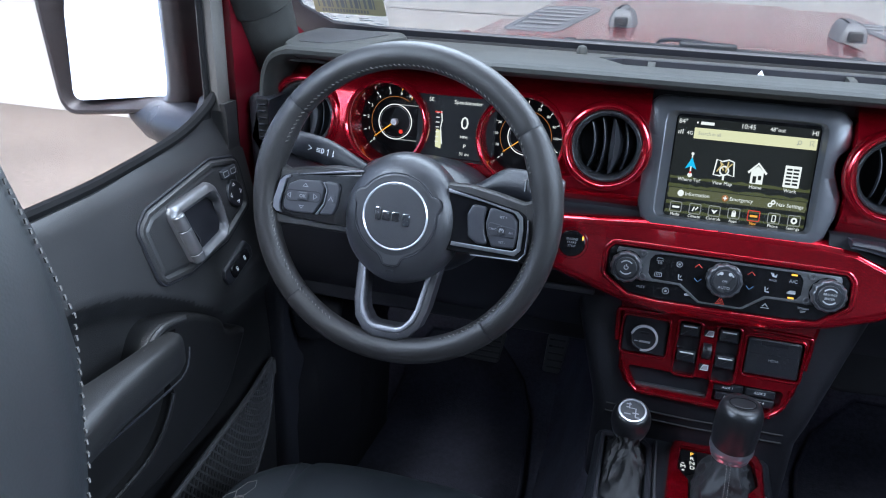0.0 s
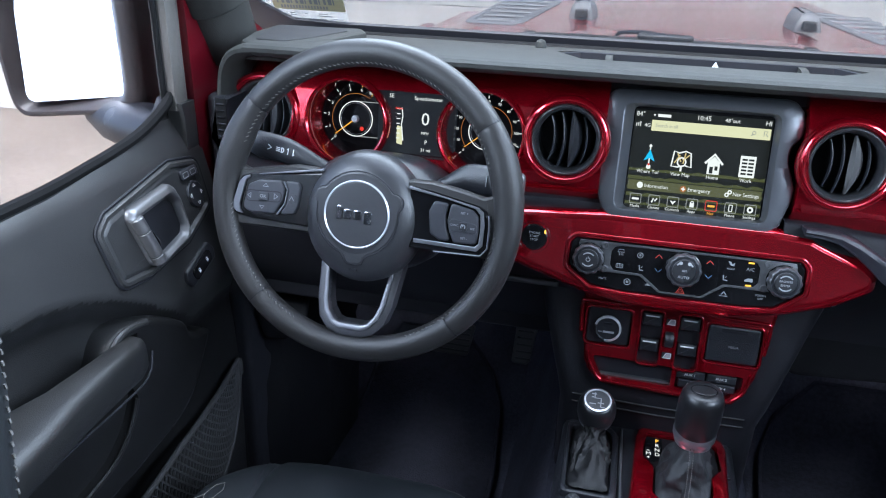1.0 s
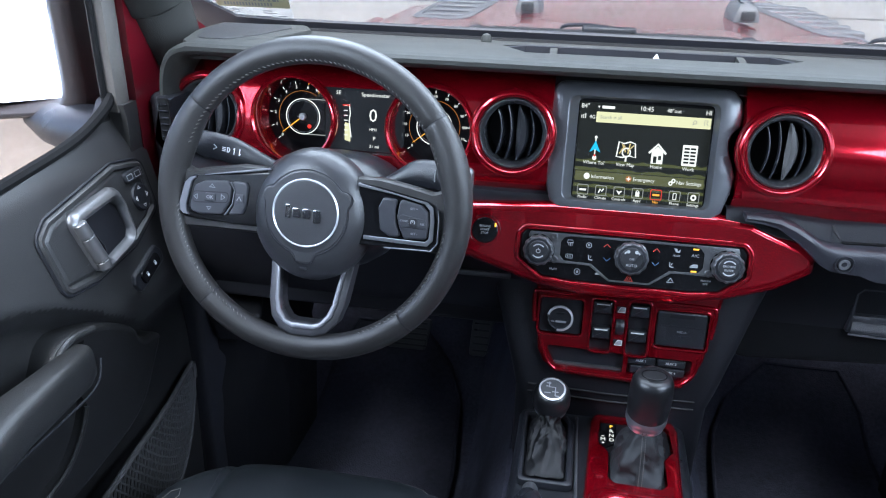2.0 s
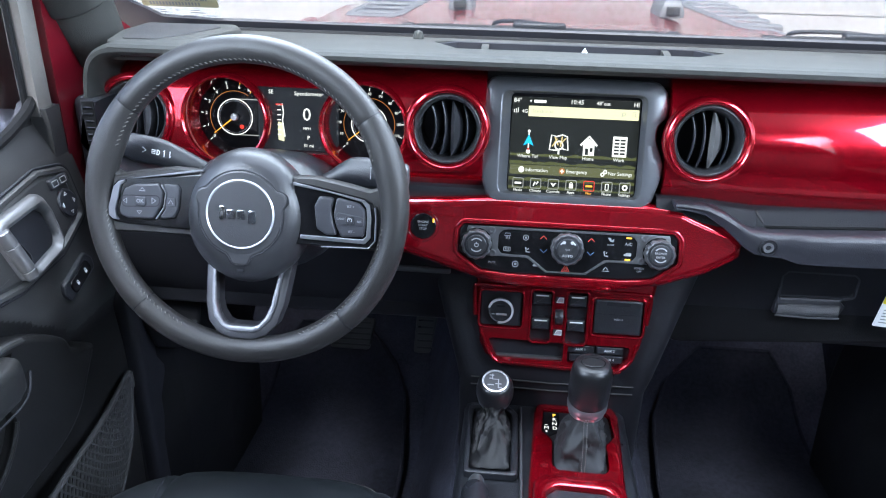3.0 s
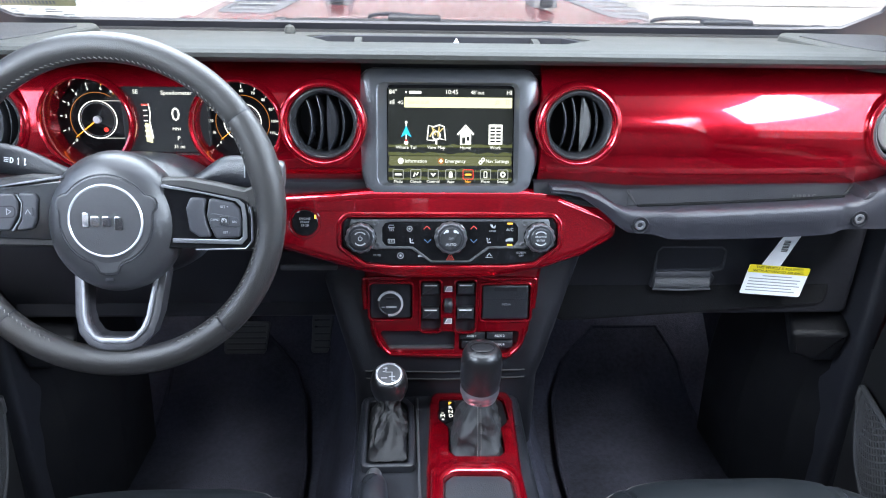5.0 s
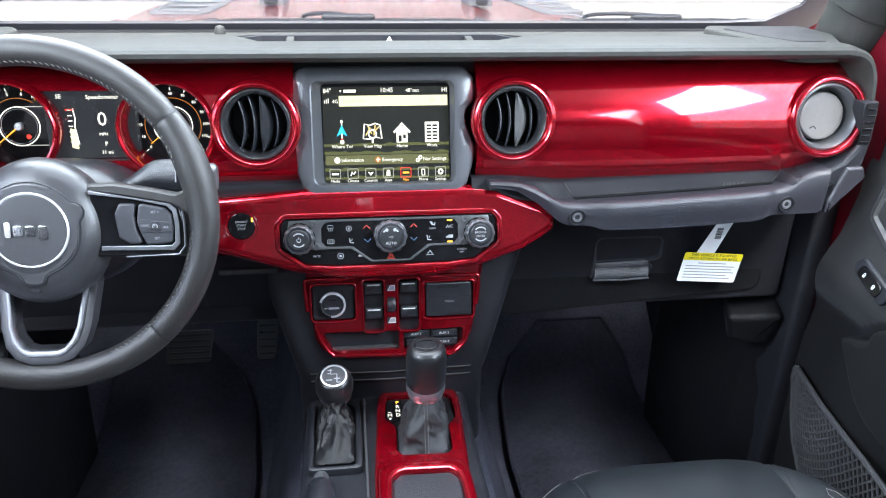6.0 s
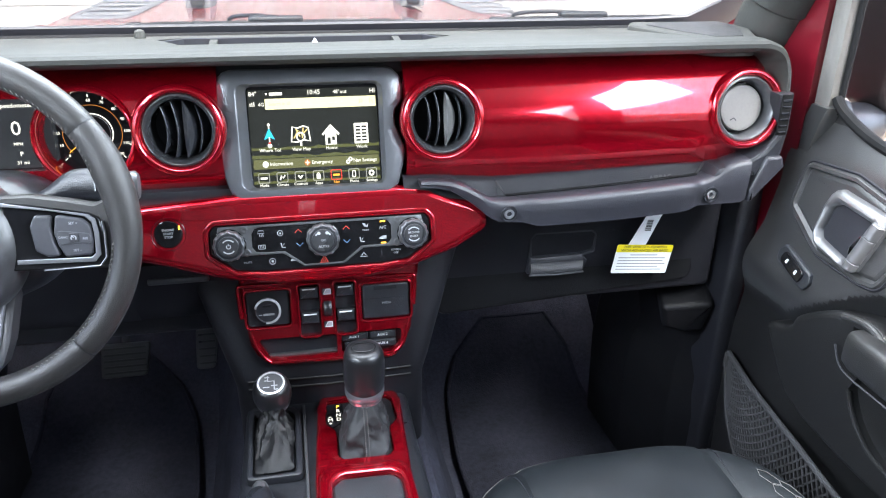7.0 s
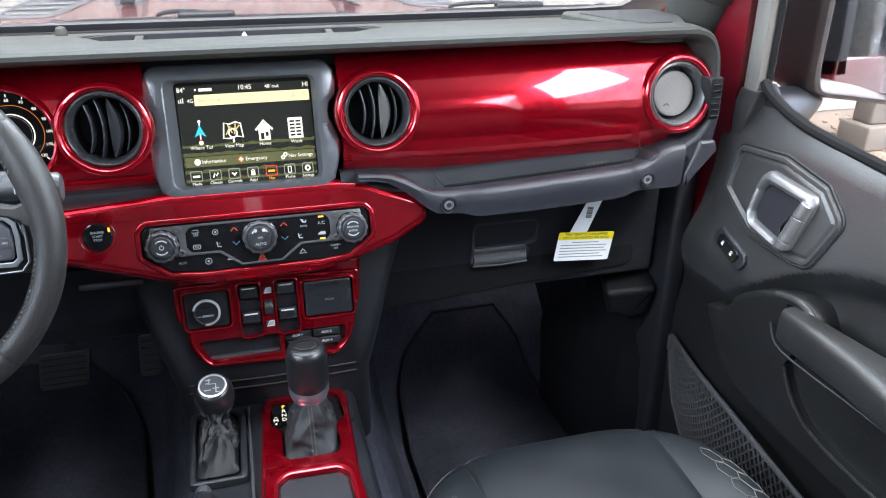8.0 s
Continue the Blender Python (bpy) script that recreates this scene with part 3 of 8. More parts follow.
# end caps of the dash with their side louvres
for s in (-1, 1):
    inn = 0.030 if s < 0 else 0.013
    bm = bmesh.new()
    path = [(x - inn, z) for x, z in ((0.604, 0.951), (0.620, 0.949), (0.633, 0.941), (0.640, 0.925), (0.643, 0.905), (0.644, 0.895))]
    rings = []
    for x, z, deg in smooth_line([(p[0], p[1], q) for p, q in zip(path, (0, 12, 35, 62, 85, 90))], 5):
        a = radians(deg)
        up = Vector((math.sin(a) * s, 0, math.cos(a)))
        c = Vector((x * s, 0, z))
        rings.append([c + up * h + Vector((0, y, 0)) for y, h in ((0.06, -0.006), (0.020, -0.002), (0.006, 0.003), (0.0, 0.0075), (0.0005, 0.0125), (0.007, 0.0160), (0.020, 0.0170), (0.16, 0.012), (0.17, -0.01))])
    loft(bm, rings)
    part("pad_end", bm, PAD, dash)
    bm = bmesh.new()
    M = leaning(0, 0.0, 0.0, 0)
    prof = [(0.632, 0.899), (0.657, 0.899), (0.659, 0.85), (0.655, 0.815), (0.646, 0.790), (0.600, 0.780), (0.545, 0.785), (0.552, 0.797), (0.590, 0.805), (0.618, 0.820), (0.636, 0.845)]
    prism(bm, [((u - inn * (1.0 if k < 5 else 0.3)) * s, v) for k, (u, v) in enumerate(prof)], -0.20, 0.012, M, 0.006)
    part("end_cap", bm, PLASTIC, dash)
    bm = bmesh.new()
    box(bm, (min(s * (0.6375 - inn), s * (0.6535 - inn)), -0.0132, 0.842), (max(s * (0.6375 - inn), s * (0.6535 - inn)), -0.0110, 0.8985), None, 0.001)
    part("louvre_plate", bm, SEAL, dash)
    for k in range(6):
        bm = bmesh.new()
        z = 0.845 + k * 0.0088
        box(bm, (min(s * (0.6395 - inn), s * (0.6515 - inn)), -0.0146, z), (max(s * (0.6395 - inn), s * (0.6515 - inn)), -0.0115, z + 0.0030), None, 0.0010)
        part("side_louvre", bm, GLOSS, dash)
    # speaker pods
    bm = bmesh.new()
    outline = rpoly([(0.492, 0.206), (0.474, 0.172), (0.497, 0.090), (0.524, 0.032), (0.545, 0.022), (0.592, 0.022), (0.606, 0.040), (0.646, 0.120), (0.652, 0.192)], 0.014)
    prism(bm, [(min(u, 0.656 - inn) * s, v) for u, v in outline], 0.945, 0.9675, None, 0.005)
    pod = part("speaker_pod", bm, PAD, dash)
    bm = bmesh.new()
    grille = rpoly([(0.520, 0.186), (0.500, 0.166), (0.522, 0.092), (0.545, 0.046), (0.586, 0.044), (0.628, 0.128), (0.632, 0.184)], 0.010)
    prism(bm, [(min(u, 0.645 - inn) * s, v) for u, v in grille], 0.962, 0.9690, None, 0.0012)
    part("grille", bm, PERF, pod, "black perforated speaker grille")

# red upper face: bulged, recessed under the lip
bm = bmesh.new()
def sstep(a, b, x):
    t = min(max((x - a) / (b - a), 0), 1)
    return t * t * (3 - 2 * t)
def reach(u):
    return abs(u) + (0.026 if u < 0 else 0.010)
def face_w(u, v):
    body_ = 0.016 - (v + 0.008) ** 2 / 0.21
    top = -0.004 * sstep(0.055, 0.075, v)
    low = -0.010 * sstep(-0.055, -0.085, v)
    ends = -0.012 * sstep(0.60, 0.645, reach(u))
    yaw = 0.052 * max(0.0, u - 0.20)
    return max(body_, -0.026) + top + low + ends + yaw
def face_pt(u, v):
    lift = 0.008 * sstep(0.30, 0.62, u) * sstep(0.0, -0.08, v)
    curl = 0.060 * sstep(0.585, 0.66, reach(u)) * sstep(-0.02, -0.085, v) 
    return FACE @ Vector((u, v + lift + curl, face_w(u, v)))
us = spread(-0.629, 0.645, 91)
vs = spread(-0.087, 0.0885, 31)
sheet(bm, face_pt, us, vs, FACE.to_3x3() @ Vector((0, 0, -0.040)))
trim = part("upper_trim", bm, RED, dash, "candy red painted trim with high gloss")
cuts = []
for u in VENTS:
    q = bmesh.new()
    lathe(q, [(0.0425, -0.10), (0.0425, 0.06)], FACE, 40, u, 0.001)
    cuts.append(q)
TACH, SPEED = (-0.455, 0.000), (-0.271, -0.002)
for cu, cv in (TACH, SPEED):
    q = bmesh.new()
    lathe(q, [(0.0535, -0.10), (0.0535, 0.06)], FACE, 48, cu, cv)
    cuts.append(q)
cuts.append(prism_bm([(-0.43, -0.040), (-0.30, -0.040), (-0.30, 0.044), (-0.43, 0.044)], -0.1, 0.06, FACE))
cuts.append(prism_bm([(-0.116, -0.12), (0.116, -0.12), (0.116, 0.100), (-0.116, 0.100)], -0.1, 0.06, FACE))
carved(trim, cuts)
# the face behind the trim
bm = bmesh.new()
box(bm, (-0.64, 0.10, 0.55), (0.64, 0.30, 0.935), None, 0.01)
part("core", bm, DEEP, dash)

# air vents
PLANE = FACE.copy()
def air_vent(u, closed=False):
    v = 0.001
    FACE = PLANE @ Matrix.Translation((u, v, 0.052 * max(0.0, u - 0.20))) @ Matrix.Diagonal((0.95, 0.95, 1, 1)) @ Matrix.Translation((-u, -v, 0))
    vent = thing("air_vent", FACE @ Vector((u, v, 0)), "round black dashboard air vent with red ring" + (", closed" if closed else " and curved vertical slats"), "air vent", "dashboard air vents")
    bm = bmesh.new()
    lathe(bm, [(0.0585, 0.004), (0.0585, 0.0130), (0.0570, 0.0178), (0.0545, 0.0205), (0.0515, 0.0212), (0.0490, 0.0195), (0.0472, 0.0155), (0.0470, 0.0)], FACE, 64, u, v, loop=True)
    part("red_ring", bm, RED, vent, "glossy red outer ring")
    bm = bmesh.new()
    lathe(bm, [(0.0472, 0.002), (0.0472, 0.0115), (0.0462, 0.0150), (0.0440, 0.0160), (0.0415, 0.0140), (0.0392, 0.006), (0.0370, -0.045), (0.0438, -0.045)], FACE, 48, u, v, loop=True)
    part("inner_ring", bm, SATIN if closed else RING, vent)
    bm = bmesh.new()
    lathe(bm, [(0.0375, -0.046), (0.0375, -0.042)], FACE, 32, u, v)
    part("duct", bm, DEEP, vent)
    if closed:
        bm = bmesh.new()
        lathe(bm, [(0.0335, -0.006), (0.0335, 0.0005), (0.0322, 0.0022), (0.029, 0.0028)], FACE, 40, u, v)
        disc = part("shutter", bm, SHUTTER, vent, "closed grey shutter disc")
        bm = bmesh.new()
        stroke(bm, [(u - 0.017, v - 0.017), (u - 0.011, v - 0.014), (u - 0.007, v - 0.018)], 0.0008, FACE, 0.0028)
        part("finger_notch", bm, DEEP, disc)
        bm = bmesh.new()
        lathe(bm, [(0.0372, -0.010), (0.0372, -0.006), (0.0345, -0.006), (0.0345, -0.010)], FACE, 40, u, v, loop=True)
        part("gap_ring", bm, GLOSS, vent)
        return
    for k, du in enumerate((-0.022, -0.009, 0.006, 0.021)):
        h = math.sqrt(0.0368 ** 2 - du * du)
        bm = bmesh.new()
        wide = 0.008 if k == 2 else 0.0035
        rings = []
        for a in spread(-1, 1, 11):
            bow = 0.006 * (1 - a * a)
            th = 0.0012 + (wide - 0.0012) * (1 - a * a) * (1 if k == 2 else 0.25)
            cu_ = u + du + bow
            rings.append([(cu_ - th, v + a * h, 0.001), (cu_ - th * 0.3, v + a * h, 0.0045), (cu_ + th * 0.6, v + a * h, 0.004), (cu_ + th, v + a * h, 0.000), (cu_ + 0.010, v + a * h, -0.025), (cu_ + 0.008, v + a * h, -0.025)])
        loft(bm, rings, FACE)
        part("slat", bm, LEAF if (k == 2 and u > 0) else PLASTIC, vent)
for u in VENTS:
    air_vent(u, closed=(u == VENTS[3]))

# instrument cluster
cluster = thing("instrument_cluster", FACE @ Vector((-0.365, 0, -0.02)), "instrument cluster with two round gauges and a display between them", "instrument cluster")
bm = bmesh.new()
prism(bm, rrect(-0.525, -0.062, -0.205, 0.060, 0.03), -0.034, -0.030, FACE)
part("backing", bm, DEEP, cluster)
bm = bmesh.new()
prism(bm, rrect(-0.418, -0.039, -0.312, 0.043, 0.004), -0.030, -0.012, FACE)
# The faint blue base glow stands in for the window's reflection.
lcd = part("display", bm, glowing("cluster display reflection glow", (0.030, 0.036, 0.044), 0.32), cluster, "black lit display reading zero speed")
W = -0.0118
lettering("Speedometer", 0.0072, FACE, -0.349, 0.0355, W, LIT_WHITE, lcd)
lettering("SE", 0.0072, FACE, -0.400, 0.0365, W, LIT_WHITE, lcd)
lettering("0", 0.024, FACE, -0.352, 0.008, W, LIT_WHITE, lcd)
lettering("MPH", 0.0052, FACE, -0.352, -0.010, W, LIT_WHITE, lcd)
lettering("P", 0.0075, FACE, -0.350, -0.022, W, LIT_WHITE, lcd)
lettering("31 mi", 0.0062, FACE, -0.350, -0.0325, W, LIT_WHITE, lcd)
bm = bmesh.new()
stroke(bm, [(-0.385, 0.022), (-0.3835, 0.010), (-0.385, 0.0), (-0.382, -0.022)], 0.0007, FACE, W)
for k in range(7):
    stroke(bm, [(-0.392, 0.020 - k * 0.0065), (-0.387, 0.020 - k * 0.0065)], 0.0006, FACE, W)
part("fuel_scale", bm, LIT_WHITE, lcd)
bm = bmesh.new()
prism(bm, rpoly([(-0.391, -0.026), (-0.383, -0.028), (-0.3835, -0.004), (-0.391, -0.002)], 0.001), W - 0.0004, W + 0.0002, FACE)
part("fuel_bar", bm, LIT_YELLOW, lcd)
bm = bmesh.new()
prism(bm, rrect(-0.394, 0.0195, -0.384, 0.0215, 0.0003), W - 0.0004, W + 0.0003, FACE)
part("full_mark", bm, LIT_RED, lcd)

def gauge(c, top, speed):
    cu, cv = c
    g = thing("gauge", FACE @ Vector((cu, cv, 0)), "round speed gauge with orange needle and white figures" if speed else "round engine speed gauge with orange needle and white figures", "gauge", "instrument gauges")
    bm = bmesh.new()
    lathe(bm, [(0.0600, 0.004), (0.0600, 0.010), (0.0585, 0.0155), (0.0560, 0.0175), (0.0535, 0.016), (0.0525, 0.012), (0.0505, -0.028), (0.054, -0.028)], FACE, 56, cu, cv, loop=True)
    part("bezel", bm, RED, g, "deep glossy red bezel")
    bm = bmesh.new()
    lathe(bm, [(0.0508, -0.030), (0.0508, -0.0268)], FACE, 48, cu, cv)
    dial = part("dial", bm, GLOSS, g)
    w = -0.0266
    bm = bmesh.new()
    lathe(bm, [(0.0245, w), (0.0245, w + 0.0008), (0.0233, w + 0.0008), (0.0233, w)], FACE, 48, cu, cv, loop=True)
    part("silver_ring", bm, LIT_WHITE, dial)
    bm = bmesh.new()
    lathe(bm, [(0.0215, w), (0.0215, w + 0.0006), (0.0210, w + 0.0006), (0.0210, w)], FACE, 48, cu, cv, loop=True)
    part("inner_line", bm, INK_DIM, dial)
    n = 12 if speed else 7
    for k in range(n + 1):
        a = 222 - k * (264 / n if speed else 166 / n)
        ca, sa = math.cos(radians(a)), math.sin(radians(a))
        bm = bmesh.new()
        stroke(bm, [(cu + 0.0440 * ca, cv + 0.0440 * sa), (cu + 0.0475 * ca, cv + 0.0475 * sa)], 0.0005, FACE, w)
        part("tick", bm, LIT_ORANGE if (not speed and k >= 6) else LIT_WHITE, dial)
        lettering(str(k * 10 if speed else k), 0.0050 if speed else 0.0060, FACE, cu + 0.0400 * ca, cv + 0.0400 * sa, w + 0.0001, LIT_ORANGE if (not speed and k == 7) else LIT_WHITE, dial, name="figure")
    if not speed:
        lettering("RPM", 0.006, FACE, cu + 0.024, cv + 0.036, w + 0.0001, LIT_WHITE, dial)
        for vv in (0.0239, -0.0239):
            bm = bmesh.new()
            stroke(bm, [(cu, cv + vv), (cu + 0.040, cv + vv)], 0.0006, FACE, w)
            part("window_line", bm, LIT_DIM, dial)
        bm = bmesh.new()
        prism(bm, circ(cu + 0.009, cv - 0.013, 0.003, 12), w, w + 0.0004, FACE)
        part("warning_lamp", bm, LIT_RED, dial)
    bm = bmesh.new()
    stroke(bm, arc(cu, cv, 0.0345, 222, -42 if speed else 56, 40), 0.0003, FACE, w)
    part("figure_arc", bm, LIT_EMBER, dial)
    a = radians(218)
    bm = bmesh.new()
    d, nn = Vector((math.cos(a), math.sin(a))), Vector((-math.sin(a), math.cos(a)))
    pts = [d * -0.003 + nn * 0.0009, d * 0.036 + nn * 0.0003, d * 0.036 - nn * 0.0003, d * -0.003 - nn * 0.0009]
    prism(bm, [(cu + p.x, cv + p.y) for p in pts], w + 0.003, w + 0.0045, FACE)
    part("needle", bm, LIT_ORANGE, g, "thin orange needle")
    bm = bmesh.new()
    lathe(bm, [(0.005, w), (0.005, w + 0.005), (0.004, w + 0.0065)], FACE, 24, cu, cv)
    part("needle_cap", bm, COLLAR if not speed else PLASTIC, g)
gauge(TACH, 7, False)
gauge(SPEED, 120, True)

# band under the red face: dark strip, grab bar and shelf
bm = bmesh.new()
loft(bm, [[(x, y + 0.020, z) for y, z in ((0.09, 0.795), (0.022, 0.797), (0.012, 0.793), (0.010, 0.786), (0.014, 0.770), (0.09, 0.760))] for x in spread(-0.245, -0.110, 3)])
part("lower_strip", bm, PLASTIC, dash)
bm = bmesh.new()
rings = []
for x in spread(0.11, 0.235, 4) + spread(0.238, 0.552, 12):
    k = (x - 0.24) / 0.31
    in_ = 0.004 * sstep(0.236, 0.239, x)
    hi, lo_ = 0.7845 + 0.0105 * max(k, 0) + 0.010 * sstep(0.24, 0.13, x), 0.7650 + 0.0080 * max(k, 0) + 0.012 * sstep(0.24, 0.13, x)
    rings.append([(x, y + in_, z) for y, z in ((0.09, hi + 0.002), (0.029, hi + 0.002), (0.0255, hi), (0.0235, hi - 0.003), (0.0155, lo_ + 0.003), (0.013, lo_ - 0.004), (0.09, lo_ - 0.010))])
loft(bm, rings)
strip = part("lower_strip", bm, STRIP, dash)
for xa, xb in ((0.2375, 0.250), (0.527, 0.548)):
    bm = bmesh.new()
    tube(bm, [(xa if xa < 0.3 else xb, 0.0275, 0.7845 + 0.010 * (xa > 0.3)), (xb if xa < 0.3 else xa, 0.0195, 0.7655 + 0.007 * (xa > 0.3))], 0.0019, 6)
    part("strip_joint", bm, RUBBER, strip)
M = leaning(0, 0.0205, 0.7765, 20)
lettering("AIRBAG", 0.010, M, 0.478, 0.0015, 0.0022, INK_BLACK, strip, turn=1.5)

bar = thing("grab_bar", (0.4, -0.01, 0.75), "black moulded passenger grab bar with two bolts", "grab bar")
BAR_TOP = [(0.125, 0.7985), (0.165, 0.7975), (0.185, 0.7940), (0.205, 0.7830), (0.222, 0.7725), (0.245, 0.7690), (0.29, 0.7705), (0.371, 0.7740), (0.454, 0.7780), (0.532, 0.7830), (0.545, 0.7870), (0.558, 0.7990), (0.575, 0.8075), (0.60, 0.8100), (0.640, 0.8120)]
BAR_LOW = [(0.125, 0.7900), (0.165, 0.7860), (0.185, 0.7745), (0.205, 0.7590), (0.222, 0.7440), (0.236, 0.7370), (0.27, 0.7350), (0.284, 0.7305), (0.332, 0.7300), (0.415, 0.7320), (0.502, 0.7365), (0.520, 0.7420), (0.57, 0.7435), (0.590, 0.7450), (0.640, 0.790)]
def on_table(T, x):
    for (a, b), (c, d) in zip(T, T[1:]):
        if x <= c:
            return b + (d - b) * max(0.0, x - a) / (c - a)
    return T[-1][1]
bm = bmesh.new()
rings = []
for x in [0.13, 0.15, 0.17, 0.19, 0.205, 0.215, 0.225, 0.235, 0.255, 0.268, 0.277, 0.286, 0.294] + spread(0.32, 0.49, 6) + [0.508, 0.516, 0.524, 0.535, 0.548, 0.556, 0.566, 0.578, 0.588, 0.594]:
    top, low_ = on_table(BAR_TOP, x), on_table(BAR_LOW, x)
    mid = sstep(0.266, 0.294, x) * sstep(0.526, 0.506, x)
    e = sstep(0.54, 0.60, x)
    f = sstep(0.24, 0.15, x)
    yf = -0.014 - 0.0055 * mid + 0.014 * f - 0.004 * e
    r = min(0.006, 0.3 * (top - low_))
    back_ = 0.016 + 0.006 * f
    pr = [(0.07, top - 0.004), (back_, top - 0.0035 + 0.004 * e), (yf + r * 1.4, top), (yf + r * 0.4, top - r * 0.45), (yf, top - r * 1.2), (yf + 0.0005, 0.5 * (top + low_)), (yf + 0.002, low_ + r * 1.2), (yf + r * 0.5, low_ + r * 0.35), (yf + r * 1.6, low_), (0.04, low_ + 0.002), (0.07, low_ + 0.006)]
    rings.append([(x, y, z) for y, z in pr])
loft(bm, rings)
part("bar", bm, GRAB, bar)
bm = bmesh.new()
tube(bm, [(x, 0.0172, on_table(BAR_TOP, x) - 0.0022) for x in spread(0.250, 0.532, 14)], 0.0022, 8)
part("bar_gap", bm, SEAL, bar)
bm = bmesh.new()
EB = rpoly([(0.5985, 0.7475), (0.6015, 0.7465), (0.646, 0.797), (0.640, 0.8125), (0.6165, 0.8120), (0.598, 0.764)], 0.004)
prism(bm, EB, -0.05, 0.018, leaning(0, 0.0, 0, 0), 0.004, 3)
part("end_block", bm, GRAB, bar)
for x, z in ((0.247, 0.7515), (0.541, 0.7605)):
    M = leaning(x, -0.0145, z, 2)
    bm = bmesh.new()
    lathe(bm, [(0.0118, -0.012), (0.0118, -0.0005), (0.0110, 0.0012), (0.0095, 0.0010), (0.0085, -0.003)], M, 28)
    seat_ = part("bolt_seat", bm, DEEP, bar)
    bm = bmesh.new()
    lathe(bm, [(0.0070, -0.006), (0.0070, -0.001), (0.0060, 0.0006), (0.0038, 0.0006), (0.0033, -0.002)], M, 24)
    part("bolt", bm, SILVER, seat_, "silver socket-head bolt")

# glove box
glove = thing("glove_box", (0.4, 0.12, 0.6), "black glove box lid with latch and pull", "glove box")
GB = leaning(0, 0.105, 0.64, 8)
bm = bmesh.new()
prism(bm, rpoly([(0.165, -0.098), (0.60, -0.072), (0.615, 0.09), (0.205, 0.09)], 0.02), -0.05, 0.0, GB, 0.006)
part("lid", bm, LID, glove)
# Frame is paler than the lid to carry its edge highlights.
bm = bmesh.new()
rim_plate(bm, rpoly([(0.3125, -0.038), (0.406, -0.038), (0.414, -0.022), (0.404, -0.0125), (0.426, -0.008), (0.4285, 0.021), (0.420, 0.0285), (0.326, 0.0295), (0.3175, 0.021), (0.3165, -0.012)], 0.004), rpoly([(0.319, -0.0115), (0.402, -0.0105), (0.4215, -0.006), (0.4235, 0.0195), (0.418, 0.0245), (0.328, 0.0255), (0.322, 0.019)], 0.004), -0.002, 0.009, GB, 0.0035, c=(0.37, 0.008), n=140)
latch = part("latch_frame", bm, GRAB, glove)
bm = bmesh.new()
prism(bm, rpoly([(0.3205, -0.0105), (0.402, -0.0095), (0.4205, -0.005), (0.4225, 0.019), (0.417, 0.0235), (0.329, 0.0245), (0.323, 0.018)], 0.004), -0.004, 0.0035, GB, 0.003, 3)
flap = part("latch_flap", bm, PLASTIC, latch, "dark latch flap")
# Paler line round the flap: a glossy edge highlight drawn in colour.
bm = bmesh.new()
tube(bm, [GB @ Vector((u, v, 0.0038)) for u, v in rpoly([(0.3205, -0.0105), (0.402, -0.0095), (0.4205, -0.005), (0.4225, 0.019), (0.417, 0.0235), (0.329, 0.0245), (0.323, 0.018)], 0.004)], 0.0013, 6, loop=True)
part("flap_highlight", bm, GRAB, flap)
bm = bmesh.new()
lathe(bm, [(0.0090, 0.002), (0.0090, 0.0045), (0.0078, 0.0052), (0.0066, 0.0040), (0.003, 0.0040)], GB @ Matrix.Translation((0.3715, 0.0075, 0)) @ Matrix.Diagonal((1, 0.72, 1, 1)), 24)
part("lock", bm, SATIN, latch)
bm = bmesh.new()
sheet(bm, lambda u, v: GB @ Vector((u + 0.004 * v, -0.0365 + 0.0225 * v, 0.0155 - 0.0125 * v * v)), spread(0.3165, 0.402, 8), spread(0, 1, 7), GB.to_3x3() @ Vector((0, 0, -0.008)))
part("pull_lip", bm, PLASTIC, latch, "glossy black pull lip")
bm = bmesh.new()
tube(bm, [GB @ Vector(p) for p in ((0.3150, -0.0375, 0.0150), (0.360, -0.0385, 0.0165), (0.4040, -0.0375, 0.0150))], 0.0016, 8)
part("pull_edge", bm, SATIN, latch)

# air bag notice hanging from the glove box
tag = thing("warning_tag", (0.49, 0.07, 0.65), "white and yellow cardboard airbag tag hanging under the grab bar", "tag")
TG = leaning(0.495, 0.066, 0.65, -6) @ Matrix.Rotation(radians(-5), 4, "Z")
bm = bmesh.new()
prism(bm, rrect(-0.0475, -0.049, 0.0475, 0.002, 0.003), 0, 0.0006, TG)
card = part("card", bm, PAPER, tag)
bm = bmesh.new()
prism(bm, rrect(-0.0475, -0.011, 0.0475, 0.0022, 0.003), 0.0004, 0.0009, TG)
band = part("yellow_band", bm, YELLOW, card)
lettering("THIS VEHICLE IS EQUIPPED", 0.0062, TG, 0, -0.0015, 0.0010, INK_BLACK, band)
lettering("WITH ADVANCED AIR BAGS", 0.0062, TG, 0, -0.0075, 0.0010, INK_BLACK, band)
for k in range(6):
    bm = bmesh.new()
    a, b = ((-0.022, 0.024), (-0.041, 0.039), (-0.041, 0.036), (-0.041, 0.041), (-0.041, 0.030), (-0.041, 0.037))[k]
    box(bm, (a, -0.0165 - k * 0.0052, 0.0007), (b, -0.0150 - k * 0.0052, 0.0009), TG)
    part("print_line", bm, INK_DIM, card)
bm = bmesh.new()
prism(bm, rpoly([(-0.030, 0.0), (-0.001, 0.0), (0.014, 0.060), (-0.010, 0.060)], 0.001), -0.0006, 0.0002, TG)
neck = part("neck", bm, PAPER, tag)
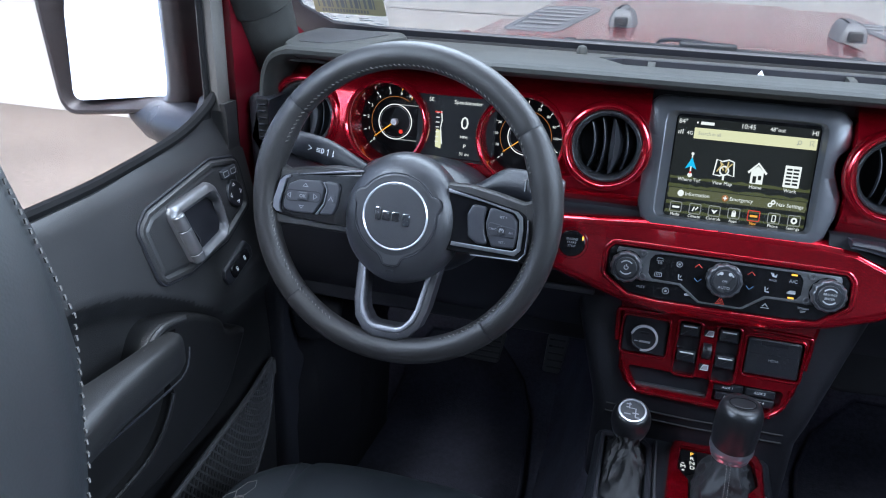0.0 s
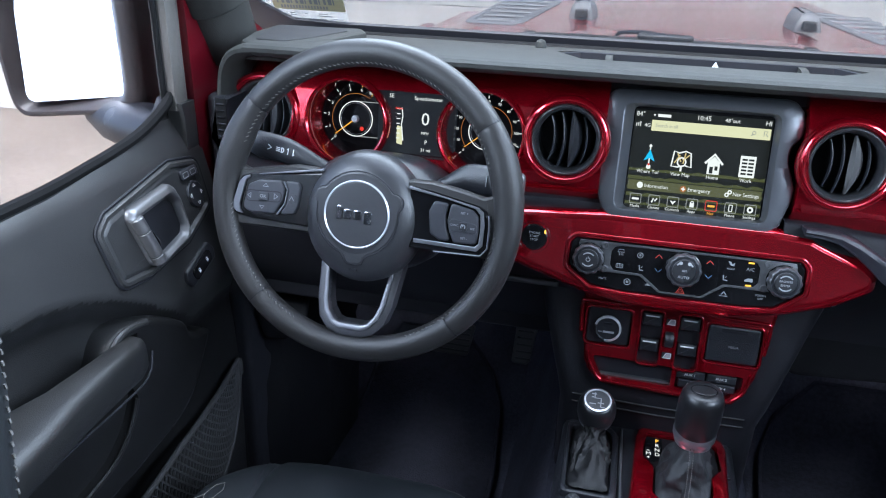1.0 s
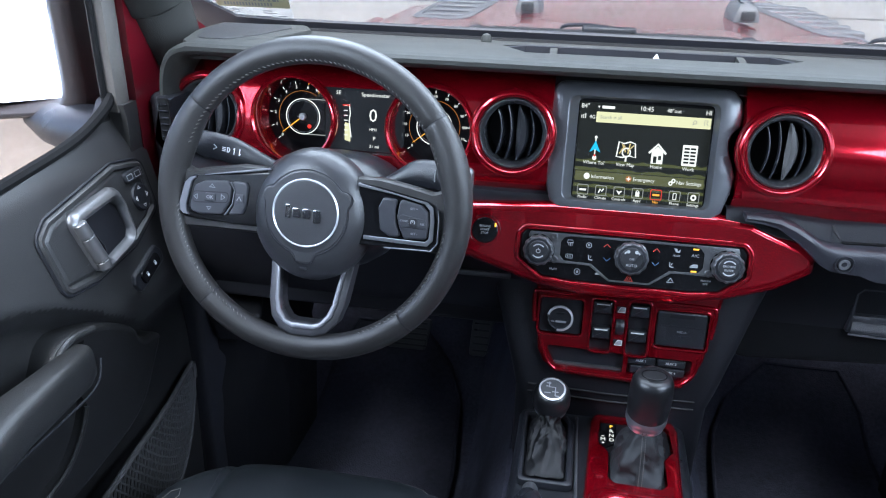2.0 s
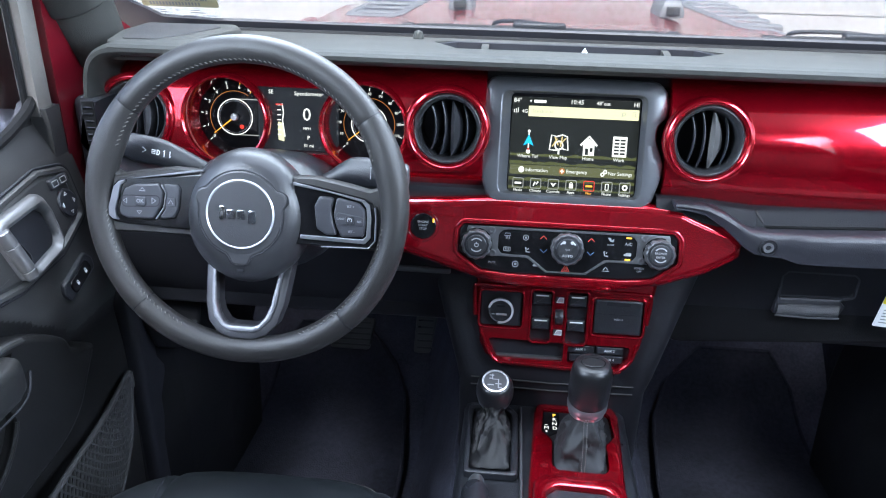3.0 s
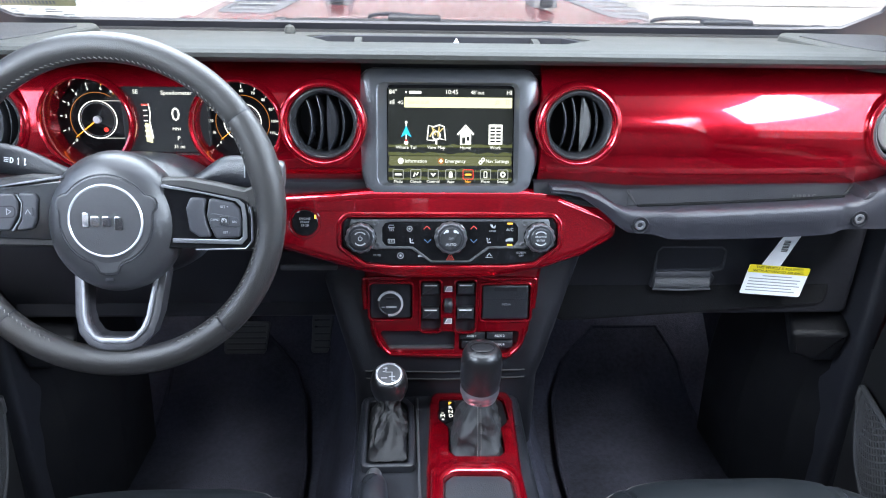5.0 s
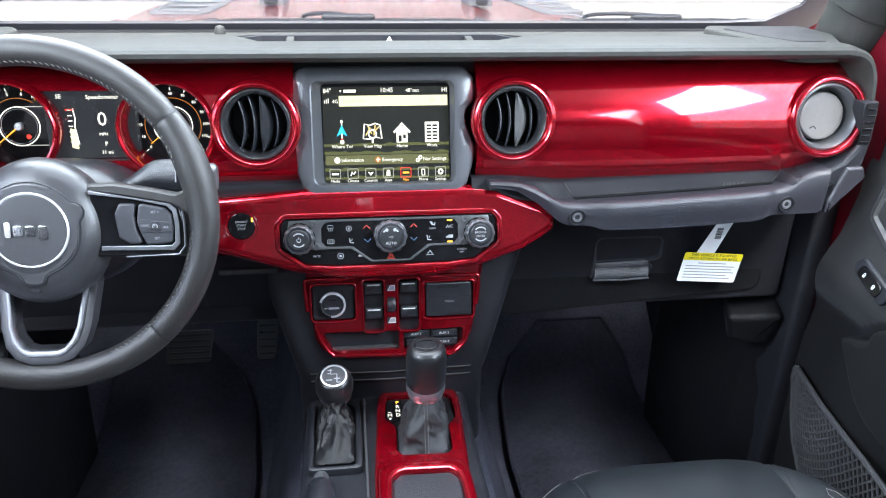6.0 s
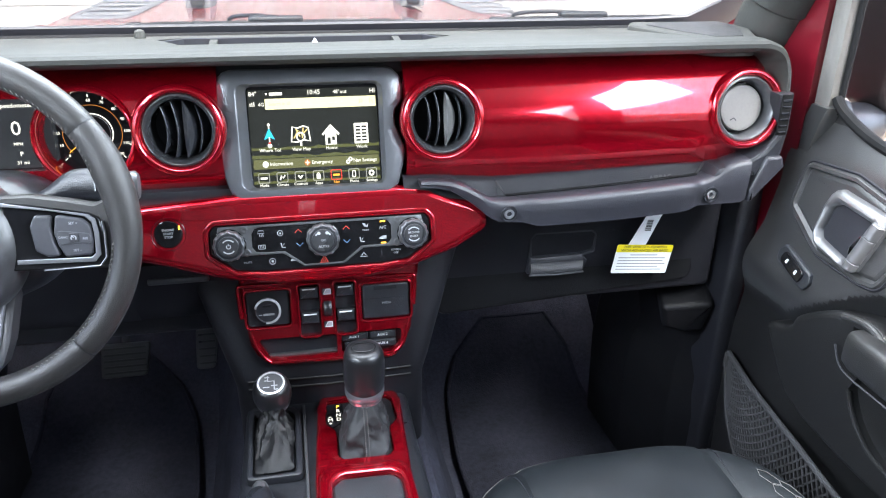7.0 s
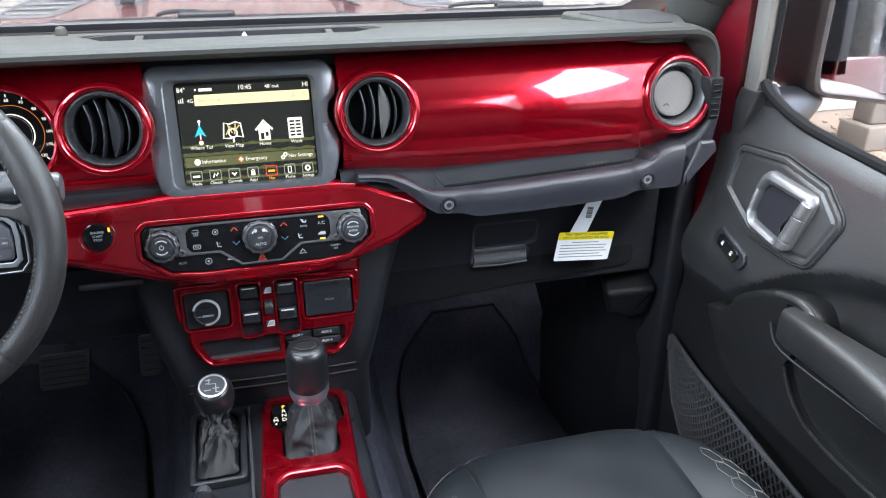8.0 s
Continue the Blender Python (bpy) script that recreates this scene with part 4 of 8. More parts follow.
for k in range(9):
    bm = bmesh.new()
    box(bm, (-0.009, 0.027 + k * 0.0022, 0.0003), (0.001, 0.0282 + k * 0.0022 + 0.0005 * (k % 2), 0.0005), TG)
    part("code_bar", bm, INK_BLACK, neck)

# ---- centre stack ----
CT = leaning(0, 0.006, 0.727, 15)
def cz(z):
    return (z - 0.727) / math.cos(radians(15))
bm = bmesh.new()
OUT = [(-0.262, cz(0.778)), (-0.262, cz(0.742)), (-0.240, cz(0.716)), (-0.180, cz(0.699)), (-0.120, cz(0.681)), (-0.060, cz(0.673)), (0.060, cz(0.673)), (0.125, -0.0440), (0.180, -0.0255), (0.214, -0.0060), (0.2240, 0.0010), (0.2250, 0.0230), (0.2100, 0.0350), (0.165, 0.0515), (0.145, 0.0600), (0.10, cz(0.789)), (-0.10, cz(0.789))]
prism(bm, rpoly(OUT, 0.014, 6), -0.05, 0.006, CT, 0.013, 6)
centre = part("centre_trim", bm, RED, dash, "candy red painted centre trim")
PANEL = [(-0.143, -0.012), (-0.112, -0.035), (-0.075, -0.0385), (0.075, -0.0385), (0.112, -0.035), (0.143, -0.012), (0.143, 0.018), (0.136, 0.0262), (-0.136, 0.0262), (-0.143, 0.018)]
carved(centre, [prism_bm(rpoly(PANEL, 0.006), -0.010, 0.03, CT)])

bm = bmesh.new()
tube(bm, [CT @ Vector((u, v, 0.0030)) for u, v in inset(rpoly(PANEL, 0.008, 5), -0.0035)], 0.0042, 10, loop=True)
part("panel_lip", bm, RED, centre)

climate = thing("climate_control_panel", CT @ Vector((0, 0, 0)), "black climate control panel with three round knobs", "control panel")
bm = bmesh.new()
prism(bm, inset(rpoly(PANEL, 0.006), 0.0006), -0.0095, 0.0035, CT, 0.002)
cface = part("panel_face", bm, GLOSS, climate)
bm = bmesh.new()
rim_plate(bm, rpoly([(-0.132, -0.0155), (-0.098, -0.0155), (-0.052, -0.0155), (-0.026, -0.034), (0.026, -0.034), (0.052, -0.0155), (0.132, -0.0155), (0.132, 0.0235), (-0.132, 0.0235)], 0.003),
          rpoly([(-0.084, -0.0125), (-0.050, -0.0125), (-0.0245, -0.0318), (0.0245, -0.0318), (0.050, -0.0125), (0.084, -0.0125), (0.090, -0.006), (0.090, 0.013), (0.084, 0.0205), (-0.084, 0.0205), (-0.090, 0.013), (-0.090, -0.006)], 0.002), 0.003, 0.0048, CT, 0.0006, c=(0, 0.0), n=160)
part("silver_frame", bm, SATIN, climate, "satin silver inlay")
for x, y in ((-0.099, 0.0185), (-0.097, -0.0115), (0.099, 0.0185), (0.097, -0.0115)):
    bm = bmesh.new()
    lathe(bm, [(0.0048, 0.004), (0.0048, 0.0055), (0.0040, 0.0062), (0.0020, 0.0062), (0.0018, 0.0050)], CT, 18, x, y)
    part("screw", bm, SATIN, climate)
for x, r in ((-0.118, 0.0195), (0.0, 0.0210), (0.118, 0.0195)):
    bm = bmesh.new()
    lathe(bm, [(r + 0.001, 0.0), (r + 0.001, 0.006), (r - 0.0005, 0.0066), (r - 0.0007, 0.009)], CT, 40, x, 0)
    part("knob_base", bm, GLOSS, climate)
    bm = bmesh.new()
    n = 96
    rings = []
    for rr, w in ((r, 0.006), (r, 0.0150), (r - 0.0010, 0.0175), (r - 0.0026, 0.0185), (r - 0.0032, 0.0175)):
        rings.append([(x + (rr + 0.0006 * math.cos(12 * a)) * math.cos(a), (rr + 0.0006 * math.cos(12 * a)) * math.sin(a), w) for a in spread(0, 2 * math.pi * (n - 1) / n, n)])
    loft(bm, rings, CT)
    kn = part("knob", bm, KNURL, climate, "knurled dark metal knob")
    bm = bmesh.new()
    lathe(bm, [(r - 0.0034, 0.012), (r - 0.0034, 0.0180), (r - 0.0060, 0.0184), (r - 0.0064, 0.0172), (r - 0.0068, 0.0172)], CT, 48, x, 0)
    part("knob_band", bm, DEEP, kn)
    bm = bmesh.new()
    lathe(bm, [(r - 0.0066, 0.015), (r - 0.0066, 0.0186), (r - 0.0074, 0.0192)], CT, 36, x, 0)
    part("knob_face", bm, RING, kn)
w = 0.0193
lettering("AUTO", 0.0050, CT, 0, -0.0080, w, INK_MID, climate)
lettering("OFF", 0.0036, CT, 0, 0.0000, w, INK_MID, climate)
bm = bmesh.new()
for a in (60, 120):
    prism(bm, circ(0.008 * math.cos(radians(a)) * 1.3, 0.0095, 0.0022, 10), w - 0.0002, w + 0.0002, CT)
stroke(bm, arc(0, 0.0, 0.0115, 35, 60, 6), 0.0009, CT, w)
stroke(bm, arc(0, 0.0, 0.0115, 120, 145, 6), 0.0009, CT, w)
part("fan_mark", bm, INK_MID, climate)
for x in (-0.118,):
    bm = bmesh.new()
    stroke(bm, arc(x, 0, 0.0025, 120, 420, 16), 0.0005, CT, w)
    stroke(bm, [(x, 0.001), (x, 0.004)], 0.0005, CT, w)
    stroke(bm, arc(x, 0, 0.0085, 40, 140, 12), 0.0007, CT, w)
    stroke(bm, arc(x, 0, 0.0085, 220, 320, 12), 0.0007, CT, w)
    part("power_mark", bm, INK_MID, climate)
lettering("BROWSE", 0.0038, CT, 0.118, 0.0022, w, INK_MID, climate)
lettering("ENTER", 0.0038, CT, 0.118, -0.0028, w, INK_MID, climate)
bm = bmesh.new()
stroke(bm, arc(0.118, 0, 0.009, 40, 140, 12), 0.0007, CT, w)
stroke(bm, arc(0.118, 0, 0.009, 220, 320, 12), 0.0007, CT, w)
part("knob_mark", bm, INK_MID, climate)
w = 0.0036
def icon(kind, x, y, s=0.0042, mat=None):
    bm = bmesh.new()
    r = 0.00038
    if kind == "up":
        stroke(bm, [(x - s, y - s * 0.5), (x, y + s * 0.5), (x + s, y - s * 0.5)], 0.0005, CT, w)
    elif kind == "down":
        stroke(bm, [(x - s, y + s * 0.5), (x, y - s * 0.5), (x + s, y + s * 0.5)], 0.0005, CT, w)
    elif kind == "defrost":
        stroke(bm, [(x - s, y + s * 0.2), (x - s * 0.7, y + s), (x + s * 0.7, y + s), (x + s, y + s * 0.2)], r, CT, w, loop=True)
        for k in (-1, 0, 1):
            stroke(bm, [(x + k * s * 0.5, y), (x + k * s * 0.5 + 0.0006, y - s * 0.8)], r, CT, w)
    elif kind == "rear":
        stroke(bm, rrect(x - s, y - s * 0.6, x + s, y + s * 0.6, 0.001, 2), r, CT, w, loop=True)
        for k in (-1, 0, 1):
            stroke(bm, [(x + k * s * 0.5, y - s * 0.3), (x + k * s * 0.5, y + s * 0.4)], r, CT, w)
    elif kind == "wheel":
        stroke(bm, arc(x, y, s * 0.8, 0, 345, 16), r, CT, w, loop=True)
        prism(bm, circ(x, y, s * 0.35, 10), w, w + 0.0003, CT)
    elif kind == "seat":
        stroke(bm, [(x - s * 0.6, y + s), (x - s * 0.4, y - s * 0.4), (x + s * 0.7, y - s * 0.5)], 0.0008, CT, w)
        stroke(bm, [(x, y + s * 0.2), (x + s * 0.3, y + s * 0.8)], r, CT, w)
    elif kind == "mode":
        prism(bm, rpoly([(x - s, y + s), (x, y + s * 0.8), (x + s * 0.2, y), (x + s, y + s * 0.8), (x + s * 0.8, y - s * 0.4), (x - s * 0.3, y - s * 0.2)], 0.0004, 2), w, w + 0.0003, CT)
    elif kind == "car":
        prism(bm, rpoly([(x - s, y - s * 0.4), (x - s, y), (x - s * 0.2, y + s * 0.5), (x + s, y + s * 0.5), (x + s, y - s * 0.4)], 0.0006, 2), w, w + 0.0003, CT)
    elif kind == "hazard":
        stroke(bm, [(x - s, y - s * 0.8), (x + s, y - s * 0.8), (x, y + s)], 0.0006, CT, w, loop=True)
        stroke(bm, [(x - s * 0.45, y - s * 0.5), (x + s * 0.45, y - s * 0.5), (x, y + s * 0.3)], 0.0004, CT, w, loop=True)
    elif kind == "slide":
        stroke(bm, [(x - s, y - s * 0.5), (x + s, y - s * 0.5)], r, CT, w)
        stroke(bm, [(x - s * 0.6, y - s * 0.2), (x, y + s * 0.6), (x + s * 0.6, y - s * 0.2)], 0.0006, CT, w)
    part("button_mark", bm, mat or INK_DIM, cface)
icon("defrost", -0.078, 0.0115); icon("rear", -0.078, -0.0055)
icon("wheel", -0.054, 0.011); icon("seat", -0.051, -0.006)
icon("up", -0.031, 0.0125, 0.0042, INK_RED); icon("down", -0.030, -0.0055, 0.0042, INK_BLUE)
icon("up", 0.031, 0.0125, 0.0042, INK_RED); icon("down", 0.031, -0.0055, 0.0042, INK_BLUE)
icon("mode", 0.056, 0.013); icon("seat", 0.051, -0.0055); icon("car", 0.0785, -0.004, 0.0048)
icon("hazard", 0, -0.0270, 0.0050, INK_RED)
icon("wheel", -0.066, -0.025, 0.0048); icon("car", -0.039, -0.025, 0.0040); icon("slide", 0.052, -0.025, 0.005)
lettering("A/C", 0.0058, CT, 0.079, 0.0095, w, INK_DIM, cface)
lettering("MUTE", 0.0038, CT, -0.097, -0.0245, w, INK_DIM, cface)
lettering("SCREEN", 0.0036, CT, 0.095, -0.0215, w, INK_DIM, cface)
lettering("OFF", 0.0036, CT, 0.095, -0.0255, w, INK_DIM, cface)
lettering("MODE", 0.0032, CT, 0.056, 0.0075, w, INK_DIM, cface)
for y in (0.0178, -0.0108):
    bm = bmesh.new()
    box(bm, (0.0755, y - 0.001, w - 0.0002), (0.0825, y + 0.001, w + 0.0004), CT)
    part("indicator_lamp", bm, LIT_AMBER, cface, "lit amber indicator")

# start button
start = thing("start_button", CT @ Vector((-0.190, 0.02, 0)), "round black engine start button with amber lamp", "button")
bm = bmesh.new()
lathe(bm, [(0.0225, 0.002), (0.0225, 0.0050), (0.0205, 0.0062), (0.0180, 0.0045)], CT, 36, -0.190, 0.019)
part("ring", bm, GLOSS, start)
bm = bmesh.new()
lathe(bm, [(0.0172, 0.003), (0.0172, 0.0062), (0.0160, 0.0068)], CT, 32, -0.190, 0.019)
cap_ = part("cap", bm, GLOSS, start)
for k, (tx, dy) in enumerate((("ENGINE", 0.0055), ("START", 0.001), ("STOP", -0.0035))):
    lettering(tx, 0.0042, CT, -0.190, 0.019 + dy, 0.0070, INK_DIM, cap_)
bm = bmesh.new()
box(bm, (-0.1775, 0.0245, 0.005), (-0.1755, 0.0295, 0.0072), CT @ Matrix.Translation((0.0, 0.0, 0)))
part("lamp", bm, LIT_AMBER, start)

# infotainment screen
SC = leaning(0, 0.051, 0.850, 16)
info = thing("infotainment_screen", SC @ Vector((0, 0, 0)), "touch screen in a satin grey bezel showing a navigation menu", "touch screen")
def mirrored(pts):
    return pts + [(-u, v) for u, v in reversed(pts)]
BZ = mirrored([(0.0, -0.0742), (0.0955, -0.0742), (0.1070, -0.0650), (0.1165, -0.034), (0.1180, -0.018), (0.1130, -0.004), (0.1068, 0.013), (0.1062, 0.024), (0.1085, 0.033), (0.1172, 0.043), (0.1195, 0.058), (0.1160, 0.0735), (0.1060, 0.0845), (0.0970, 0.0872), (0.0, 0.0872)])
BZ = [p for i, p in enumerate(BZ) if i == 0 or p != BZ[i - 1]]
bm = bmesh.new()
o_, m_, i_ = [sampled(q, 360, (0, 0.004)) for q in ([(u - 0.0035, v) for u, v in rpoly(BZ, 0.0035, 4)], rrect(-0.0950, -0.0632, 0.0875, 0.0688, 0.012), rrect(-0.0835, -0.0610, 0.0835, 0.0665, 0.007))]
def between(p, q, k, w_):
    return [(a[0] + (b[0] - a[0]) * k, a[1] + (b[1] - a[1]) * k, w_) for a, b in zip(p, q)]
loft(bm, [between(o_, m_, k, w_) for k, w_ in ((0, -0.03), (0, 0.0085), (0.05, 0.0122), (0.16, 0.0142), (0.90, 0.0160), (0.98, 0.0157))] + [between(m_, i_, k, w_) for k, w_ in ((0.06, 0.0145), (0.95, 0.002), (1.0, 0.001), (1.0, -0.03))], SC, loop=True)
part("bezel", bm, BEZEL, info, "satin dark grey bezel")
bm = bmesh.new()
prism(bm, rrect(-0.0955, -0.0675, 0.0955, 0.0705, 0.006), -0.03, 0.0005, SC)
part("glass", bm, GLOSS, info)
SC = SC @ Matrix.Diagonal((0.962, 1.03, 1, 1))
bm = bmesh.new()
prism(bm, rrect(-0.085, -0.0605, 0.085, 0.0605, 0.001), -0.001, 0.0008, SC)
disp = part("display", bm, SCREEN, info, "dark lit display")
w = 0.0009
def lit(name, pts, mat, lvl=0.0, b=0.0):
    bm = bmesh.new()
    prism(bm, pts, w - 0.0001 + lvl, w + 0.0001 + lvl, SC)
    return part(name, bm, mat, disp)
def line(name, pts, r, mat, loop=False, lvl=0.0003):
    bm = bmesh.new()
    stroke(bm, pts, r, SC, w + lvl, loop, 0.0001)
    return part(name, bm, mat, disp)
GREEN_A = glowing("olive hill", (0.085, 0.095, 0.030), 0.8)
GREEN_B = glowing("olive band", (0.105, 0.11, 0.045), 0.9)
OCHRE = glowing("lit ochre", (0.80, 0.62, 0.25), 0.8)
rng = random.Random(4)
for k in range(10):
    y0 = -0.060 + k * 0.0052
    pts = [(-0.0848, y0)] + [(u, y0 + 0.0034 + rng.uniform(-0.0016, 0.0016)) for u in spread(-0.0848, 0.0848, 26)] + [(0.0848, y0)]
    lit("landscape", pts, GREEN_A if k % 2 else SCREEN, 0.00005 + 0.00001 * k)
lit("menu_band", rrect(-0.0835, -0.0365, 0.0835, -0.0245, 0.001), GREEN_B, 0.0002)
lit("search_field", rrect(-0.063, 0.0365, 0.0835, 0.0495, 0.0008), LIT_YELLOW, 0.0001)
lettering("Search in all", 0.0058, SC, -0.058, 0.043, w + 0.0003, LIT_DIM, disp, "LEFT")
for s_, u, v, h in (("84\u00b0", -0.078, 0.0555, 0.0080), ("10:45", 0.001, 0.0558, 0.0082), ("48\u00b0out", 0.036, 0.0555, 0.0066), ("HI", 0.0795, 0.0555, 0.0080), ("4G", -0.068, 0.0425, 0.0064)):
    lettering(s_, h, SC, u, v, w + 0.0003, LIT_WHITE, disp)
lit("station_bar", rrect(-0.0565, 0.0535, -0.0400, 0.0570, 0.0004), LIT_WHITE, 0.0002)
line("signal_mark", [(-0.082, 0.0405), (-0.082, 0.0445)], 0.0005, LIT_WHITE)
line("signal_mark", [(-0.0795, 0.0405), (-0.0795, 0.0455)], 0.0005, LIT_WHITE)
line("signal_mark", [(-0.077, 0.0405), (-0.077, 0.0465)], 0.0005, LIT_WHITE)
lit("heart_mark", rpoly([(-0.0620, 0.0565), (-0.0605, 0.0535), (-0.0590, 0.0565)], 0.0004), LIT_WHITE, 0.0002)
line("lens_mark", arc(0.0635, 0.0437, 0.0020, 0, 345, 14), 0.0004, LIT_DIM, True)
line("lens_mark", [(0.0620, 0.0420), (0.0605, 0.0403)], 0.0005, LIT_DIM)
line("voice_mark", [(0.0755, 0.0405), (0.0755, 0.0465), (0.0795, 0.0465), (0.0780, 0.0430), (0.0800, 0.0405)], 0.0004, LIT_DIM)
X4 = (-0.0605, -0.0195, 0.0205, 0.0615)
for u, s_ in zip(X4, ("Where To?", "View Map", "Home", "Work")):
    lettering(s_, 0.0061, SC, u, -0.0135, w + 0.0003, LIT_WHITE, disp)
u = X4[0]
lit("arrow", [(u, 0.0140), (u + 0.0072, -0.0005), (u, 0.0030), (u - 0.0072, -0.0005)], LIT_BLUE, 0.0003)
line("route", [(u, -0.0065), (u, 0.0165)], 0.0008, LIT_WHITE, lvl=0.0001)
for dv, r, mt in ((-0.0075, 0.0029, LIT_WHITE), (-0.0045, 0.0014, LIT_RED), (0.018, 0.0019, LIT_WHITE)):
    lit("route_end", circ(u, dv, r, 12), mt, 0.0003 if mt is LIT_WHITE else 0.0006)
u = X4[1]
line("map_fold", [(u - 0.0125, -0.004), (u - 0.0105, 0.0145), (u - 0.004, 0.0125), (u + 0.004, 0.0150), (u + 0.0105, 0.0130), (u + 0.0125, -0.004), (u + 0.0045, -0.002), (u - 0.0045, -0.0045)], 0.0009, LIT_WHITE, True)
for p in ([(u - 0.009, 0.000), (u - 0.003, 0.010), (u + 0.002, 0.004), (u + 0.009, 0.011)], [(u - 0.006, 0.012), (u - 0.001, 0.002)], [(u + 0.004, 0.013), (u + 0.002, 0.000)]):
    line("map_road", p, 0.0008, OCHRE)
line("map_pin", arc(u, 0.0018, 0.0052, 0, 345, 18), 0.0009, LIT_WHITE, True)
line("map_pin", [(u, -0.0035), (u, -0.0095)], 0.0012, LIT_WHITE)
u = X4[2]
line("house_roof", [(u - 0.0110, 0.0030), (u, 0.0145), (u + 0.0110, 0.0030)], 0.0014, LIT_WHITE)
lit("house_wall", [(u - 0.0075, -0.0095), (u + 0.0075, -0.0095), (u + 0.0075, 0.0050), (u, 0.0120), (u - 0.0075, 0.0050)], LIT_WHITE, 0.0002)
lit("house_door", rrect(u - 0.0048, -0.0085, u - 0.0005, -0.0005, 0.0003), SCREEN, 0.0004)
lit("house_window", rrect(u + 0.0015, -0.0045, u + 0.0052, 0.0005, 0.0003), SCREEN, 0.0004)
u = X4[3]
lit("tower_wall", rrect(u - 0.0095, -0.0095, u + 0.0095, 0.0160, 0.0008), LIT_WHITE, 0.0002)
for i in range(2):
    for j in range(5):
        lit("tower_window", rrect(u - 0.0072 + i * 0.0080, -0.0065 + j * 0.0042, u - 0.0008 + i * 0.0080, -0.0042 + j * 0.0042, 0.0002), SCREEN, 0.0004)
for u, s_, mt in ((-0.068, "Information", LIT_WHITE), (-0.013, "Emergency", LIT_EMBER), (0.043, "Nav Settings", LIT_WHITE)):
    if s_ == "Nav Settings":
        for du, dv in ((-0.0016, -0.0016), (0.0018, 0.0018)):
            line("menu_mark", arc(u + du, -0.0305 + dv, 0.0020, 0, 345, 12), 0.0008, mt, True)
    else:
        lit("menu_dot", circ(u, -0.0305, 0.0040, 14), mt, 0.0004)
    if s_ == "Emergency":
        for du, dv in ((0.0026, 0.0007), (0.0007, 0.0026)):
            lit("cross_mark", rrect(u - du, -0.0305 - dv, u + du, -0.0305 + dv, 0.0001), LIT_WHITE, 0.0007)
    lettering(s_, 0.0064, SC, u + 0.0055, -0.0307, w + 0.0004, LIT_WHITE, disp, "LEFT")
for k, s_ in enumerate(("Media", "Climate", "Controls", "Apps", "Nav", "Phone", "Settings")):
    u = -0.0715 + k * 0.0240
    hot = s_ == "Nav"
    line("app_frame", rrect(u - 0.0070, -0.0535, u + 0.0070, -0.0415, 0.0016, 3), 0.0005, LIT_RED if hot else LIT_DIM, True)
    lettering(s_, 0.0050, SC, u, -0.0568, w + 0.0005, LIT_ORANGE if hot else LIT_WHITE, disp)
    if k in (0, 4):
        lit("app_mark", rrect(u - 0.0045, -0.0490, u + 0.0045, -0.0465, 0.0004), LIT_ORANGE if hot else LIT_WHITE, 0.0004)
    elif k == 5:
        line("app_mark", rrect(u - 0.0020, -0.0515, u + 0.0020, -0.0440, 0.0006, 2), 0.0005, LIT_WHITE, True)
    elif k == 3:
        lit("app_mark", rrect(u - 0.0026, -0.0515, u + 0.0026, -0.0460, 0.0004), LIT_WHITE, 0.0004)
        line("app_mark", arc(u, -0.0460, 0.0018, 0, 180, 8), 0.0005, LIT_WHITE)
    elif k == 6:
        line("app_mark", arc(u, -0.0475, 0.0028, 0, 345, 14), 0.0011, LIT_WHITE, True)
    elif k == 1:
        line("app_mark", [(u - 0.003, -0.0505), (u - 0.001, -0.0455), (u + 0.001, -0.0485), (u + 0.0035, -0.0450)], 0.0009, LIT_WHITE)
    else:
        line("app_mark", [(u - 0.003, -0.0460), (u, -0.0500), (u + 0.003, -0.0460), (u, -0.0480)], 0.0009, LIT_WHITE, True)

# lower switch panel
LP = leaning(0, 0.044, 0.62, 12)
def lz(z):
    return (z - 0.62) / math.cos(radians(12))
bm = bmesh.new()
LO = [(-0.119, lz(0.665)), (-0.109, lz(0.560)), (-0.100, lz(0.542)), (-0.078, lz(0.527)), (0.090, lz(0.522)), (0.110, lz(0.540)), (0.120, lz(0.565)), (0.137, lz(0.665))]
prism(bm, rpoly(LO, 0.008), -0.04, 0.003, LP, 0.006, 3)
low = part("switch_surround", bm, RED, dash, "candy red lower trim")
POD_L, POD_C1, POD_C2 = rrect(-0.110, lz(0.585), -0.050, lz(0.636), 0.006), rrect(-0.037, lz(0.567), -0.009, lz(0.640), 0.005), rrect(0.013, lz(0.566), 0.041, lz(0.640), 0.005)
MED = rrect(0.050, lz(0.582), 0.120, lz(0.634), 0.005)
TRAY = rpoly([(-0.098, lz(0.568)), (-0.082, lz(0.540)), (0.012, lz(0.538)), (0.012, lz(0.566))], 0.005)
AUX = rpoly([(0.018, lz(0.566)), (0.018, lz(0.538)), (0.088, lz(0.533)), (0.104, lz(0.548)), (0.106, lz(0.566))], 0.005)
carved(low, [prism_bm(p, -0.030, 0.03, LP) for p in (POD_L, POD_C1, POD_C2, MED, TRAY, AUX)])
bm = bmesh.new()
tube(bm, [LP @ Vector((u, lz(z), 0.0022)) for u, z in smooth_line([(-0.1165, 0.600), (-0.1185, 0.638), (-0.112, 0.6445), (-0.070, 0.6445), (-0.056, 0.6465), (-0.046, 0.6560), (-0.030, 0.6580), (0.030, 0.6580), (0.040, 0.6560), (0.046, 0.6465), (0.060, 0.6440), (0.118, 0.6425), (0.1275, 0.637), (0.1245, 0.600)], 4)], 0.0034, 10)
